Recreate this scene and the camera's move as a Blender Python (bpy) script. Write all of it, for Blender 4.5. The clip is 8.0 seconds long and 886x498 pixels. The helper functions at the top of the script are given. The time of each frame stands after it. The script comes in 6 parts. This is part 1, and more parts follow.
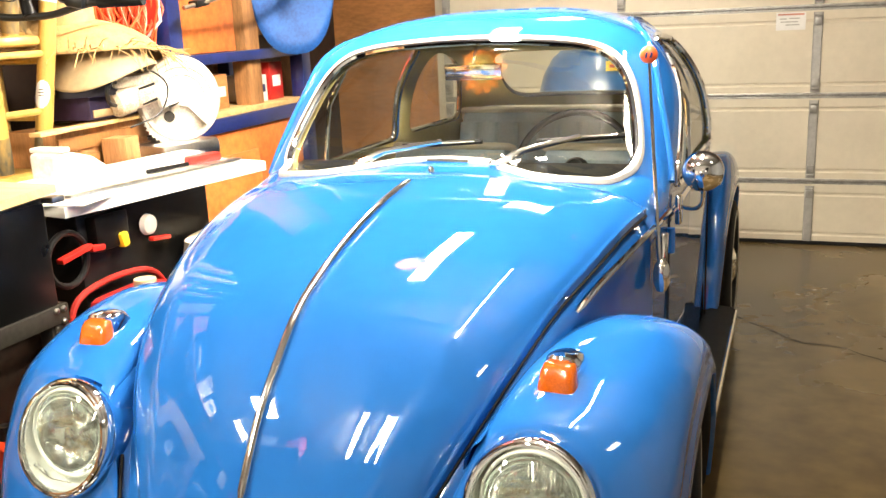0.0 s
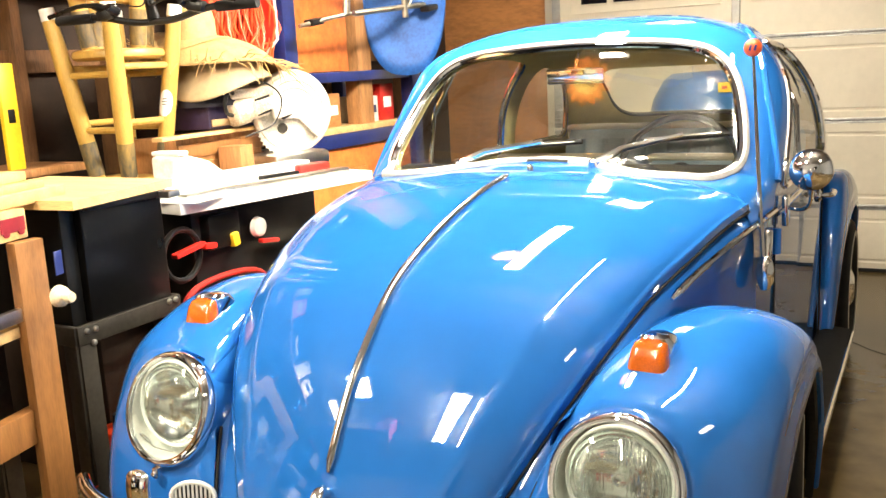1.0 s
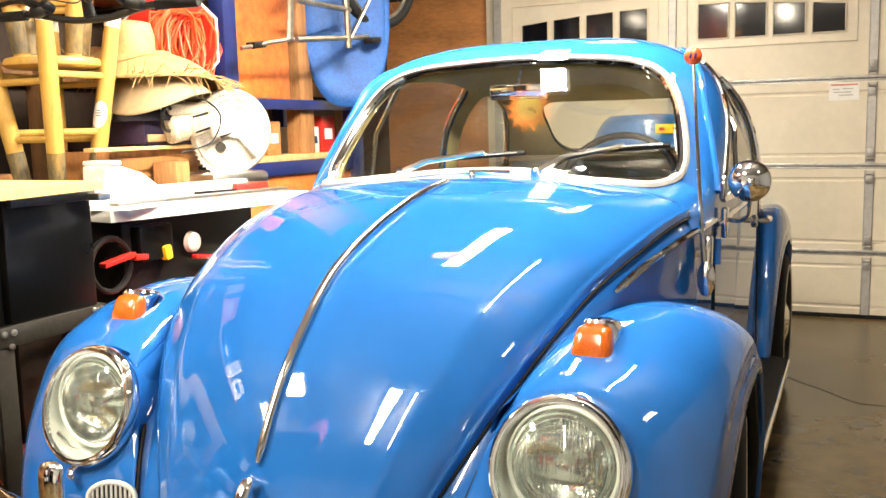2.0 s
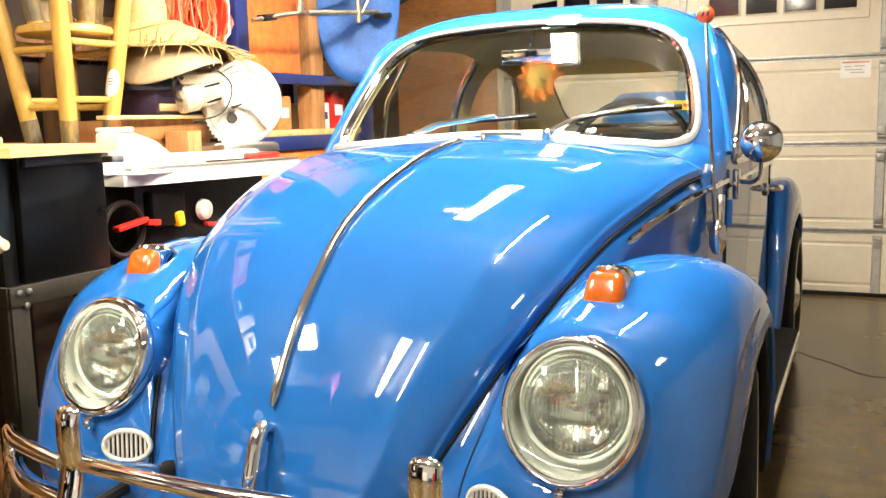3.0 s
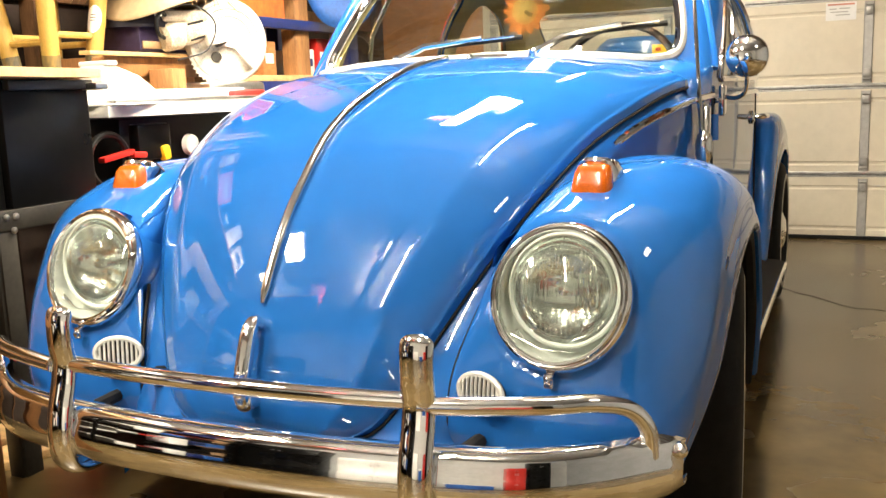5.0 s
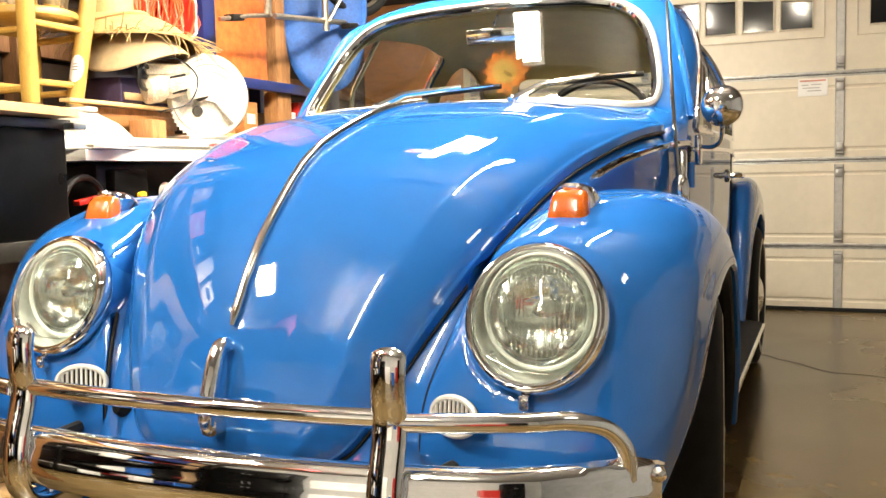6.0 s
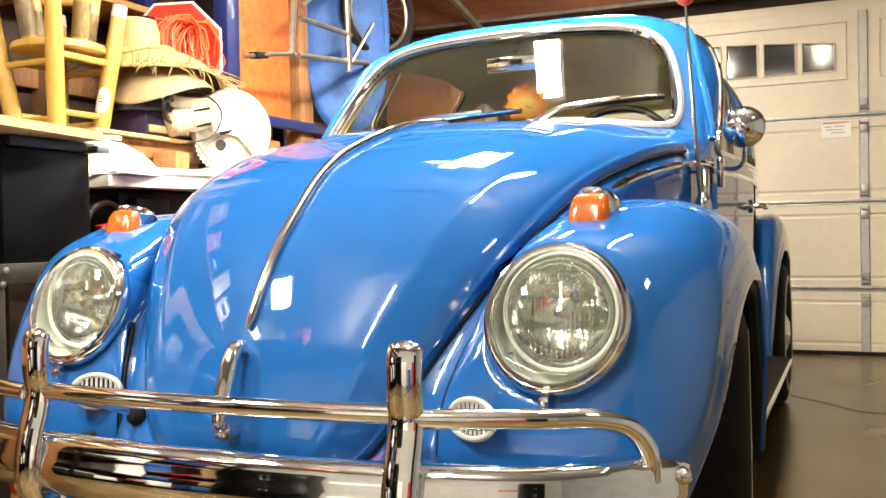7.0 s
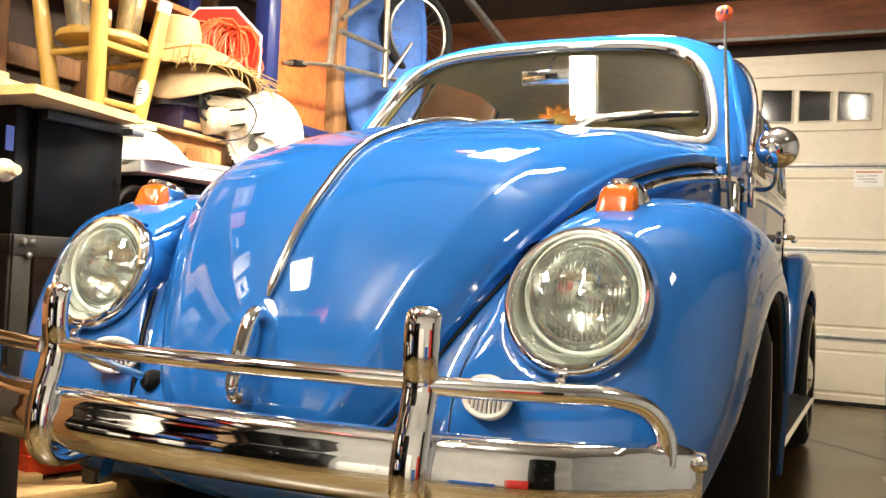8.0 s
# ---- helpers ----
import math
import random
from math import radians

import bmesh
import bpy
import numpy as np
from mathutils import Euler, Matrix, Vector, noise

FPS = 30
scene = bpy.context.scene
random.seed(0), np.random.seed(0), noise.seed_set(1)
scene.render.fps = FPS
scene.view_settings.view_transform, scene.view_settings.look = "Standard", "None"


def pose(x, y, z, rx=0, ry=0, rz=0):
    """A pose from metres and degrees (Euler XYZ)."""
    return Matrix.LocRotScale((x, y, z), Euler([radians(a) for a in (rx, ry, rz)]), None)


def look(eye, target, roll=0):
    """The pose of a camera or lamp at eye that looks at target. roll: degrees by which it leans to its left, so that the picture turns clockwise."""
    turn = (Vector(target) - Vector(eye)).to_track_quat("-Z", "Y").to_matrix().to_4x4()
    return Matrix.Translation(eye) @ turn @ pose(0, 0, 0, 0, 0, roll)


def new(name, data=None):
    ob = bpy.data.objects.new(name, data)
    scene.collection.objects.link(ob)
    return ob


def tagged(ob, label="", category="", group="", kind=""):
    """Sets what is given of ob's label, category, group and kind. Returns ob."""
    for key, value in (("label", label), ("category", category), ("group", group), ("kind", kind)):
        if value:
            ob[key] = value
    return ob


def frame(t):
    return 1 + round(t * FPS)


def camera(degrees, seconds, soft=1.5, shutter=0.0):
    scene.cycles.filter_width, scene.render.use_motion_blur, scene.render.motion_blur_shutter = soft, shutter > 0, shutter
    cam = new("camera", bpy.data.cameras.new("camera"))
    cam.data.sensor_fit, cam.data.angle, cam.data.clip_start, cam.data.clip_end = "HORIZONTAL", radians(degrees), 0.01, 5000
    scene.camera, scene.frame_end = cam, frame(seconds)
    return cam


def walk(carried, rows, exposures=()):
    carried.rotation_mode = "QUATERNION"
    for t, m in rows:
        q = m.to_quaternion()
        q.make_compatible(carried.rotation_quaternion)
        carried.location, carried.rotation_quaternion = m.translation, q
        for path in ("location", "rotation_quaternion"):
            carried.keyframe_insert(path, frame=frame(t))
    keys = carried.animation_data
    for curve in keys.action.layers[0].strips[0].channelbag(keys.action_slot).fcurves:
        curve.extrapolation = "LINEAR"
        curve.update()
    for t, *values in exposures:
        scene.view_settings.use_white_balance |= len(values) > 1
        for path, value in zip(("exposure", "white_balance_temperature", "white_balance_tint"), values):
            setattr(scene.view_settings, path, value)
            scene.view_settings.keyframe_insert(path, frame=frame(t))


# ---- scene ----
cam = camera(51.4, 8.0)
PATH = [
    (0, (0.958, -1.374, 1.522), (0.257, 0.433, 1.031), -2.6),
    (0.5, (0.972, -1.426, 1.504), (0.162, 0.347, 1.054), -2.5),
    (1, (1.009, -1.4, 1.395), (0.081, 0.329, 1.007), -3.0),
    (1.5, (1.011, -1.353, 1.332), (0.15, 0.432, 1.062), -1.4),
    (1.7, (0.994, -1.365, 1.291), (0.18, 0.443, 1.034), -1.5),
    (2.8, (0.986, -1.402, 1.162), (0.165, 0.401, 0.884), -1.2),
    (3, (0.987, -1.407, 1.154), (0.158, 0.392, 0.875), -1.4),
    (3.5, (0.988, -1.424, 1.117), (0.155, 0.369, 0.818), -1.8),
    (4, (0.991, -1.427, 1.083), (0.179, 0.371, 0.756), -2.0),
    (4.2, (0.995, -1.434, 1.068), (0.183, 0.362, 0.729), -2.2),
    (5.3, (0.994, -1.43, 0.974), (0.202, 0.375, 0.639), -2.1),
    (5.5, (0.993, -1.422, 0.945), (0.217, 0.396, 0.64), -1.8),
    (6, (0.996, -1.423, 0.896), (0.228, 0.417, 0.738), -1.2),
    (6.5, (0.999, -1.412, 0.842), (0.227, 0.426, 0.676), -2.1),
    (7, (0.995, -1.407, 0.797), (0.182, 0.42, 0.764), -1.1),
    (7.5, (0.995, -1.406, 0.738), (0.167, 0.414, 0.77), 3.0),
    (8, (0.991, -1.402, 0.687), (0.132, 0.403, 0.742), 2.7),
]
walk(cam, [(t, look(eye, target, roll)) for t, eye, target, roll in PATH])

# ---------------------------------------------------------------- light
world = bpy.data.worlds.new("world")
scene.world = world
world.use_nodes = True
world.node_tree.nodes["Background"].inputs[0].default_value = (0.02, 0.02, 0.025, 1)
world.node_tree.nodes["Background"].inputs[1].default_value = 0.3
scene.view_settings.exposure = 1.47
# ceiling lights: x, y, z, length, width, brightness
# the last is an added fill lighting the nose from the near left
SHOP_LIGHTS = [(-0.20, 3.55, 2.62, 1.00, 0.20, 20), (0.72, 0.75, 2.62, 1.20, 0.03, 160), (2.36, -0.36, 2.58, 0.34, 0.22, 8), (-1.15, -0.95, 2.45, 0.45, 0.22, 92), (0.10, -1.75, 2.62, 1.30, 0.06, 90), (-1.85, -1.95, 2.66, 0.90, 0.09, 20)]
WORK_LIGHT = 250


# ---------------------------------------------------------------- materials
def rgb(c):
    return (*c, 1.0)


def mat(name, color, rough=0.5, metal=0.0, vary=0.15, scale=6.0, bump=0.0, bump_scale=80.0, coat=0.0, second=None, stretch=(1, 1, 1), spec=0.5, wear=0.0):
    """A surface with two scales of tone (broad stains and fine grain) and fine relief."""
    m = bpy.data.materials.new(name)
    m.use_nodes = True
    nt = m.node_tree
    n, l = nt.nodes, nt.links
    b = n["Principled BSDF"]
    b.inputs["Roughness"].default_value = rough
    b.inputs["Metallic"].default_value = metal
    b.inputs["Coat Weight"].default_value = coat
    b.inputs["Coat Roughness"].default_value = 0.04
    b.inputs["Specular IOR Level"].default_value = spec
    tc = n.new("ShaderNodeTexCoord")
    mp = n.new("ShaderNodeMapping")
    mp.inputs["Scale"].default_value = stretch
    l.new(tc.outputs["Object"], mp.inputs["Vector"])
    broad = n.new("ShaderNodeTexNoise")
    broad.inputs["Scale"].default_value = scale
    broad.inputs["Detail"].default_value = 5
    l.new(mp.outputs["Vector"], broad.inputs["Vector"])
    fine = n.new("ShaderNodeTexNoise")
    fine.inputs["Scale"].default_value = scale * 9
    fine.inputs["Detail"].default_value = 4
    l.new(mp.outputs["Vector"], fine.inputs["Vector"])
    add = n.new("ShaderNodeMath")
    add.operation = "MULTIPLY_ADD"
    add.inputs[1].default_value = 0.4
    l.new(fine.outputs["Fac"], add.inputs[0])
    half = n.new("ShaderNodeMath")
    half.operation = "MULTIPLY"
    half.inputs[1].default_value = 0.6
    l.new(broad.outputs["Fac"], half.inputs[0])
    l.new(half.outputs[0], add.inputs[2])
    ramp = n.new("ShaderNodeValToRGB")
    lo = second or tuple(max(0.0, c * (1 - 1.6 * vary)) for c in color)
    hi = tuple(min(1.0, c * (1 + 0.8 * vary)) for c in color)
    ramp.color_ramp.elements[0].position = 0.32
    ramp.color_ramp.elements[0].color = rgb(lo)
    ramp.color_ramp.elements[1].position = 0.62
    ramp.color_ramp.elements[1].color = rgb(hi)
    l.new(add.outputs[0], ramp.inputs["Fac"])
    l.new(ramp.outputs["Color"], b.inputs["Base Color"])
    if wear:
        rr = n.new("ShaderNodeMapRange")
        rr.inputs["To Min"].default_value = max(0.0, rough - wear)
        rr.inputs["To Max"].default_value = min(1.0, rough + wear)
        l.new(broad.outputs["Fac"], rr.inputs["Value"])
        l.new(rr.outputs["Result"], b.inputs["Roughness"])
    if bump:
        bn = n.new("ShaderNodeTexNoise")
        bn.inputs["Scale"].default_value = bump_scale
        bn.inputs["Detail"].default_value = 4
        l.new(mp.outputs["Vector"], bn.inputs["Vector"])
        bp = n.new("ShaderNodeBump")
        bp.inputs["Strength"].default_value = bump
        bp.inputs["Distance"].default_value = 0.004
        l.new(bn.outputs["Fac"], bp.inputs["Height"])
        l.new(bp.outputs["Normal"], b.inputs["Normal"])
    return m


def glow(name, color, strength):
    m = bpy.data.materials.new(name)
    m.use_nodes = True
    b = m.node_tree.nodes["Principled BSDF"]
    b.inputs["Base Color"].default_value = rgb(color)
    b.inputs["Emission Color"].default_value = rgb(color)
    b.inputs["Emission Strength"].default_value = strength
    return m


def glass(name, color=(1, 1, 1), rough=0.0, ior=1.45):
    m = bpy.data.materials.new(name)
    m.use_nodes = True
    b = m.node_tree.nodes["Principled BSDF"]
    b.inputs["Base Color"].default_value = rgb(color)
    b.inputs["Roughness"].default_value = rough
    b.inputs["IOR"].default_value = ior
    b.inputs["Transmission Weight"].default_value = 1.0
    return m


def pane_glass(name, color=(0.90, 0.92, 0.88), gloss=0.13):
    """Thin flat glass: clear, with a mirror-like gloss that grows at a slant."""
    m = bpy.data.materials.new(name)
    m.use_nodes = True
    nt = m.node_tree
    n, l = nt.nodes, nt.links
    n.remove(n["Principled BSDF"])
    tr = n.new("ShaderNodeBsdfTransparent")
    tr.inputs["Color"].default_value = rgb(color)
    gl = n.new("ShaderNodeBsdfGlossy")
    gl.inputs["Roughness"].default_value = 0.02
    lw = n.new("ShaderNodeLayerWeight")
    lw.inputs["Blend"].default_value = 0.5
    pw = n.new("ShaderNodeMath")
    pw.operation = "POWER"
    pw.inputs[1].default_value = 4.0
    l.new(lw.outputs["Facing"], pw.inputs[0])
    fr = n.new("ShaderNodeMath")
    fr.operation = "MULTIPLY_ADD"
    fr.inputs[1].default_value = 0.85
    fr.inputs[2].default_value = gloss
    l.new(pw.outputs[0], fr.inputs[0])
    mx = n.new("ShaderNodeMixShader")
    l.new(fr.outputs[0], mx.inputs[0])
    l.new(tr.outputs[0], mx.inputs[1])
    l.new(gl.outputs[0], mx.inputs[2])
    l.new(mx.outputs[0], n["Material Output"].inputs["Surface"])
    return m


PAINT = mat("blue_paint", (0.013, 0.114, 0.41), rough=0.55, vary=0.05, scale=2.0, coat=1.0, spec=0.0)
PAINT.node_tree.nodes["Principled BSDF"].inputs["Coat IOR"].default_value = 1.75
PAINT.node_tree.nodes["Principled BSDF"].inputs["Coat Roughness"].default_value = 0.02
pn, pk = PAINT.node_tree.nodes, PAINT.node_tree.links
peel = pn.new("ShaderNodeTexNoise")
peel.inputs["Scale"].default_value = 16
peel.inputs["Detail"].default_value = 3
pcoord = pn.new("ShaderNodeTexCoord")
pk.new(pcoord.outputs["Object"], peel.inputs["Vector"])
pbump = pn.new("ShaderNodeBump")
pbump.inputs["Strength"].default_value = 0.07
pbump.inputs["Distance"].default_value = 0.0012
pk.new(peel.outputs["Fac"], pbump.inputs["Height"])
pk.new(pbump.outputs["Normal"], pn["Principled BSDF"].inputs["Coat Normal"])
CHROME = mat("chrome", (0.83, 0.84, 0.86), rough=0.035, metal=1.0, vary=0.06, scale=14, wear=0.025)
WORN_CHROME = mat("worn_chrome", (0.76, 0.76, 0.75), rough=0.12, metal=1.0, vary=0.12, scale=20, wear=0.08)
ALU = mat("aluminium", (0.62, 0.61, 0.58), rough=0.3, metal=1.0, vary=0.1, scale=20)
RUBBER = mat("black_rubber", (0.008, 0.008, 0.008), spec=0.25, rough=0.75, vary=0.25, scale=30, bump=0.15)
UNDERSIDE = mat("underseal", (0.008, 0.008, 0.009), rough=0.8, vary=0.3, scale=12, bump=0.3)
WHITEWALL = mat("tyre_stripe", (0.5, 0.47, 0.4), rough=0.6, vary=0.1)
AMBER_CORE = mat("amber_reflector", (0.50, 0.095, 0.002), rough=0.2, vary=0.22, scale=30, coat=1.0)
LENS = pane_glass("headlamp_glass", (0.97, 0.99, 0.97), 0.06)
WINDOW = pane_glass("window_glass")
REFLECTOR = mat("lamp_reflector", (0.82, 0.85, 0.83), rough=0.07, metal=1.0, vary=0.08, scale=10)
LAMP_BOWL = mat("lamp_bowl", (0.60, 0.64, 0.60), rough=0.35, vary=0.10, scale=9)
HEADLINER = mat("headliner", (0.42, 0.36, 0.15), rough=0.85, vary=0.08, scale=8, bump=0.1)
VINYL = mat("seat_vinyl", (0.36, 0.47, 0.55), rough=0.45, vary=0.1, scale=9, bump=0.1)
CREAM = mat("cream_vinyl", (0.62, 0.57, 0.44), rough=0.5, vary=0.08, scale=9)
BLACK_PLASTIC = mat("black_plastic", (0.006, 0.006, 0.006), spec=0.3, rough=0.4, vary=0.2, scale=20)
BLACK_STEEL = mat("black_steel", (0.0035, 0.0034, 0.0033), rough=0.30, vary=0.35, scale=5, spec=0.18, wear=0.12)
GREY_STEEL = mat("grey_steel", (0.034, 0.030, 0.024), rough=0.45, metal=0.3, vary=0.25, scale=8)
PINE = mat("pine_wood", (0.62, 0.40, 0.17), rough=0.55, vary=0.2, scale=4, stretch=(1, 8, 8), bump=0.12, bump_scale=30)
OLD_WOOD = mat("old_wood", (0.36, 0.17, 0.06), rough=0.65, vary=0.3, scale=3, stretch=(8, 8, 1), bump=0.2, bump_scale=25)
STOOL_WOOD = mat("stool_wood", (0.47, 0.29, 0.065), rough=0.4, vary=0.16, scale=6, stretch=(6, 6, 1), coat=0.3)
STUD_WOOD = mat("stud_wood", (0.17, 0.08, 0.03), rough=0.7, vary=0.35, scale=3, stretch=(8, 8, 1), bump=0.2, bump_scale=25)
DARK_WOOD = mat("dark_wood", (0.028, 0.014, 0.007), rough=0.75, vary=0.35, scale=2.5, bump=0.25, bump_scale=25)
ORANGE_PLY = mat("orange_panel", (0.62, 0.17, 0.035), rough=0.55, vary=0.25, scale=3, second=(0.33, 0.075, 0.012))
BROWN_PLY = mat("plywood", (0.45, 0.19, 0.06), rough=0.6, vary=0.25, scale=2.2, stretch=(1, 1, 3))
NAVY = mat("navy_steel", (0.012, 0.022, 0.12), rough=0.35, vary=0.2, scale=9, coat=0.3)
FLOOR = mat("concrete", (0.125, 0.085, 0.034), rough=0.26, vary=0.30, scale=0.9, second=(0.07, 0.046, 0.019), bump=0.06, bump_scale=40, wear=0.14)
DOOR_WHITE = mat("door_paint", (0.62, 0.555, 0.44), rough=0.42, vary=0.05, scale=2.5, bump=0.05, bump_scale=60)
GALV = mat("galvanised", (0.34, 0.33, 0.31), rough=0.45, metal=0.6, vary=0.2, scale=25)
DRYWALL = mat("drywall", (0.26, 0.265, 0.27), rough=0.8, vary=0.1, scale=2, bump=0.05)
WHITE_PLASTIC = mat("white_plastic", (0.80, 0.79, 0.75), rough=0.35, vary=0.06, scale=8)
BOARD_BLUE = mat("board_blue", (0.014, 0.095, 0.36), rough=0.6, vary=0.3, scale=7, coat=0.0, bump=0.15)
STRAW = mat("straw", (0.44, 0.28, 0.11), rough=0.7, vary=0.25, scale=25, bump=0.25, bump_scale=90)
CORD = mat("orange_cord", (0.85, 0.10, 0.025), rough=0.45, vary=0.2, scale=14)
RED = mat("red_paint", (0.46, 0.018, 0.012), rough=0.35, vary=0.15, scale=9, coat=0.4)
YELLOW = mat("yellow_paint", (0.78, 0.52, 0.02), rough=0.4, vary=0.12, scale=9)
NIGHT = mat("dark_pane", (0.006, 0.006, 0.008), rough=0.08, vary=0.2)
OLD_HEADER = mat("header_wood", (0.20, 0.065, 0.025), rough=0.6, vary=0.3, scale=2.5, stretch=(1, 6, 6))
DARK_JOIST = mat("joist_wood", (0.10, 0.045, 0.018), rough=0.7, vary=0.3, scale=3, stretch=(1, 6, 6))
PINE_ORANGE = mat("stained_pine", (0.24, 0.105, 0.03), rough=0.5, vary=0.22, scale=4, stretch=(8, 8, 1))
GALV_LIGHT = mat("galvanised_light", (0.42, 0.41, 0.39), rough=0.5, metal=0.5, vary=0.12, scale=25)
SEAL = mat("grey_seal", (0.48, 0.47, 0.44), rough=0.5, vary=0.1)
CEILING_PLY = mat("ceiling_ply", (0.28, 0.27, 0.25), rough=0.7, vary=0.2, scale=1.5)
TRIM = mat("polished_trim", (0.66, 0.65, 0.63), rough=0.13, metal=1.0, vary=0.05, scale=20)
GRILLE = mat("pale_grille", (0.78, 0.77, 0.72), rough=0.3, metal=0.4, vary=0.08, scale=20)
WALL_WHITE = mat("grey_wall", (0.50, 0.50, 0.48), rough=0.7, vary=0.08, scale=1.5)
PAPER = mat("paper", (0.75, 0.74, 0.72), rough=0.7, vary=0.05)


# ---------------------------------------------------------------- mesh tools
class Geo:
    """Vertices and faces that become one mesh."""

    def __init__(self):
        self.v, self.f = [], []

    def add(self, verts, faces):
        k = len(self.v)
        self.v += [tuple(map(float, p)) for p in verts]
        self.f += [tuple(i + k for i in q) for q in faces]
        return self

    def grid(self, P, close_u=False, close_v=False):
        nu, nv = P.shape[:2]
        faces = []
        for i in range(nu if close_u else nu - 1):
            for j in range(nv if close_v else nv - 1):
                a, b = i, (i + 1) % nu
                c, d = j, (j + 1) % nv
                faces.append((a * nv + c, b * nv + c, b * nv + d, a * nv + d))
        return self.add(P.reshape(-1, 3), faces)

    def tube(self, pts, r, n=10, caps=True, closed=False, flat=1.0, up=None):
        """A round bar along pts; r one radius or one a point; flat squeezes it along up."""
        pts = [Vector(p) for p in pts]
        rs = r if hasattr(r, "__len__") else [r] * len(pts)
        rows, side = [], None
        for i, p in enumerate(pts):
            a = pts[i - 1] if (i or closed) else p
            b = pts[(i + 1) % len(pts)] if (i + 1 < len(pts) or closed) else p
            d = (b - a).normalized()
            if side is None:
                u = Vector(up) if up else (Vector((0, 0, 1)) if abs(d.z) < 0.9 else Vector((1, 0, 0)))
                side = d.cross(u).normalized()
            side = (side - d * side.dot(d)).normalized()
            w = side.cross(d)
            rows.append([p + (side * math.cos(q) + w * (math.sin(q) * flat)) * rs[i] for q in (2 * math.pi * k / n for k in range(n))])
        P = np.array([[tuple(q) for q in row] for row in rows])
        base = len(self.v)
        self.grid(P, close_u=closed, close_v=True)
        if caps and not closed:
            self.f.append(tuple(base + k for k in range(n)))
            self.f.append(tuple(base + (len(pts) - 1) * n + k for k in reversed(range(n))))
        return self

    def lathe(self, prof, m=None, n=40):
        """prof: rows of (radius, height) turned about z, then laid by m."""
        m = m or Matrix()
        P = np.array([[tuple(m @ Vector((r * math.cos(2 * math.pi * k / n), r * math.sin(2 * math.pi * k / n), h))) for k in range(n)] for r, h in prof])
        return self.grid(P, close_v=True)

    def box(self, size, m=None, bevel=0.004):
        """A box about the origin with broken edges, laid by m."""
        m = m or Matrix()
        bm = bmesh.new()
        bmesh.ops.create_cube(bm, size=1)
        bmesh.ops.scale(bm, vec=size, verts=bm.verts)
        if bevel:
            bmesh.ops.bevel(bm, geom=bm.edges[:], offset=min(bevel, min(size) * 0.3), segments=2, affect="EDGES", profile=0.5)
        bm.verts.index_update()
        self.add([m @ v.co for v in bm.verts], [[v.index for v in f.verts] for f in bm.faces])
        bm.free()
        return self

    def plate(self, outline, depth, m=None):
        """A flat outline (x, y) given thickness along z, laid by m."""
        m = m or Matrix()
        n = len(outline)
        vs = [m @ Vector((x, y, -depth / 2)) for x, y in outline] + [m @ Vector((x, y, depth / 2)) for x, y in outline]
        return self.add(vs, [tuple(reversed(range(n))), tuple(range(n, 2 * n))] + [(i, (i + 1) % n, n + (i + 1) % n, n + i) for i in range(n)])

    def mirrored(self):
        g = Geo()
        g.v = [(-x, y, z) for x, y, z in self.v]
        g.f = [tuple(reversed(q)) for q in self.f]
        return g


def part(name, geo, material, parent=None, label="", smooth=True, recalc=True, angle=40):
    """One mesh object from geo, in place, under parent."""
    me = bpy.data.meshes.new(name)
    me.from_pydata(geo.v, [], geo.f)
    if recalc:
        bm = bmesh.new()
        bm.from_mesh(me)
        bmesh.ops.recalc_face_normals(bm, faces=bm.faces)
        bm.to_mesh(me)
        bm.free()
    if smooth:
        me.polygons.foreach_set("use_smooth", [True] * len(me.polygons))
        me.set_sharp_from_angle(angle=radians(angle))
    me.materials.append(material)
    ob = new(name, me)
    if parent:
        ob.parent = parent
        ob.matrix_parent_inverse = parent_world(parent).inverted()
    if label:
        ob["label"] = label
    return ob


def parent_world(ob):
    m = ob.matrix_basis.copy()
    if ob.parent:
        m = parent_world(ob.parent) @ ob.matrix_parent_inverse @ m
    return m


def root(name, x, y, z, label, category, group=""):
    ob = new(name)
    ob.empty_display_size = 0.05
    ob.location = (x, y, z)
    return tagged(ob, label, category, group)


def curve(pts, n):
    """A smooth line of n points through pts."""
    p = np.array(pts, float)
    d = np.r_[0, np.cumsum(np.linalg.norm(np.diff(p, axis=0), axis=1) ** 0.5)]
    q = np.vstack([2 * p[0] - p[1], p, 2 * p[-1] - p[-2]])
    k = np.r_[2 * d[0] - d[1], d, 2 * d[-1] - d[-2]]
    out = []
    for t in np.linspace(d[0], d[-1], n):
        i = min(max(int(np.searchsorted(d, t, side="right")) - 1, 0), len(p) - 2)
        t0, t1, t2, t3 = k[i:i + 4]
        a, b, c, e = q[i:i + 4]
        A1 = (t1 - t) / (t1 - t0) * a + (t - t0) / (t1 - t0) * b
        A2 = (t2 - t) / (t2 - t1) * b + (t - t1) / (t2 - t1) * c
        A3 = (t3 - t) / (t3 - t2) * c + (t - t2) / (t3 - t2) * e
        B1 = (t2 - t) / (t2 - t0) * A1 + (t - t0) / (t2 - t0) * A2
        B2 = (t3 - t) / (t3 - t1) * A2 + (t - t1) / (t3 - t1) * A3
        out.append((t2 - t) / (t2 - t1) * B1 + (t - t1) / (t2 - t1) * B2)
    return np.array(out)


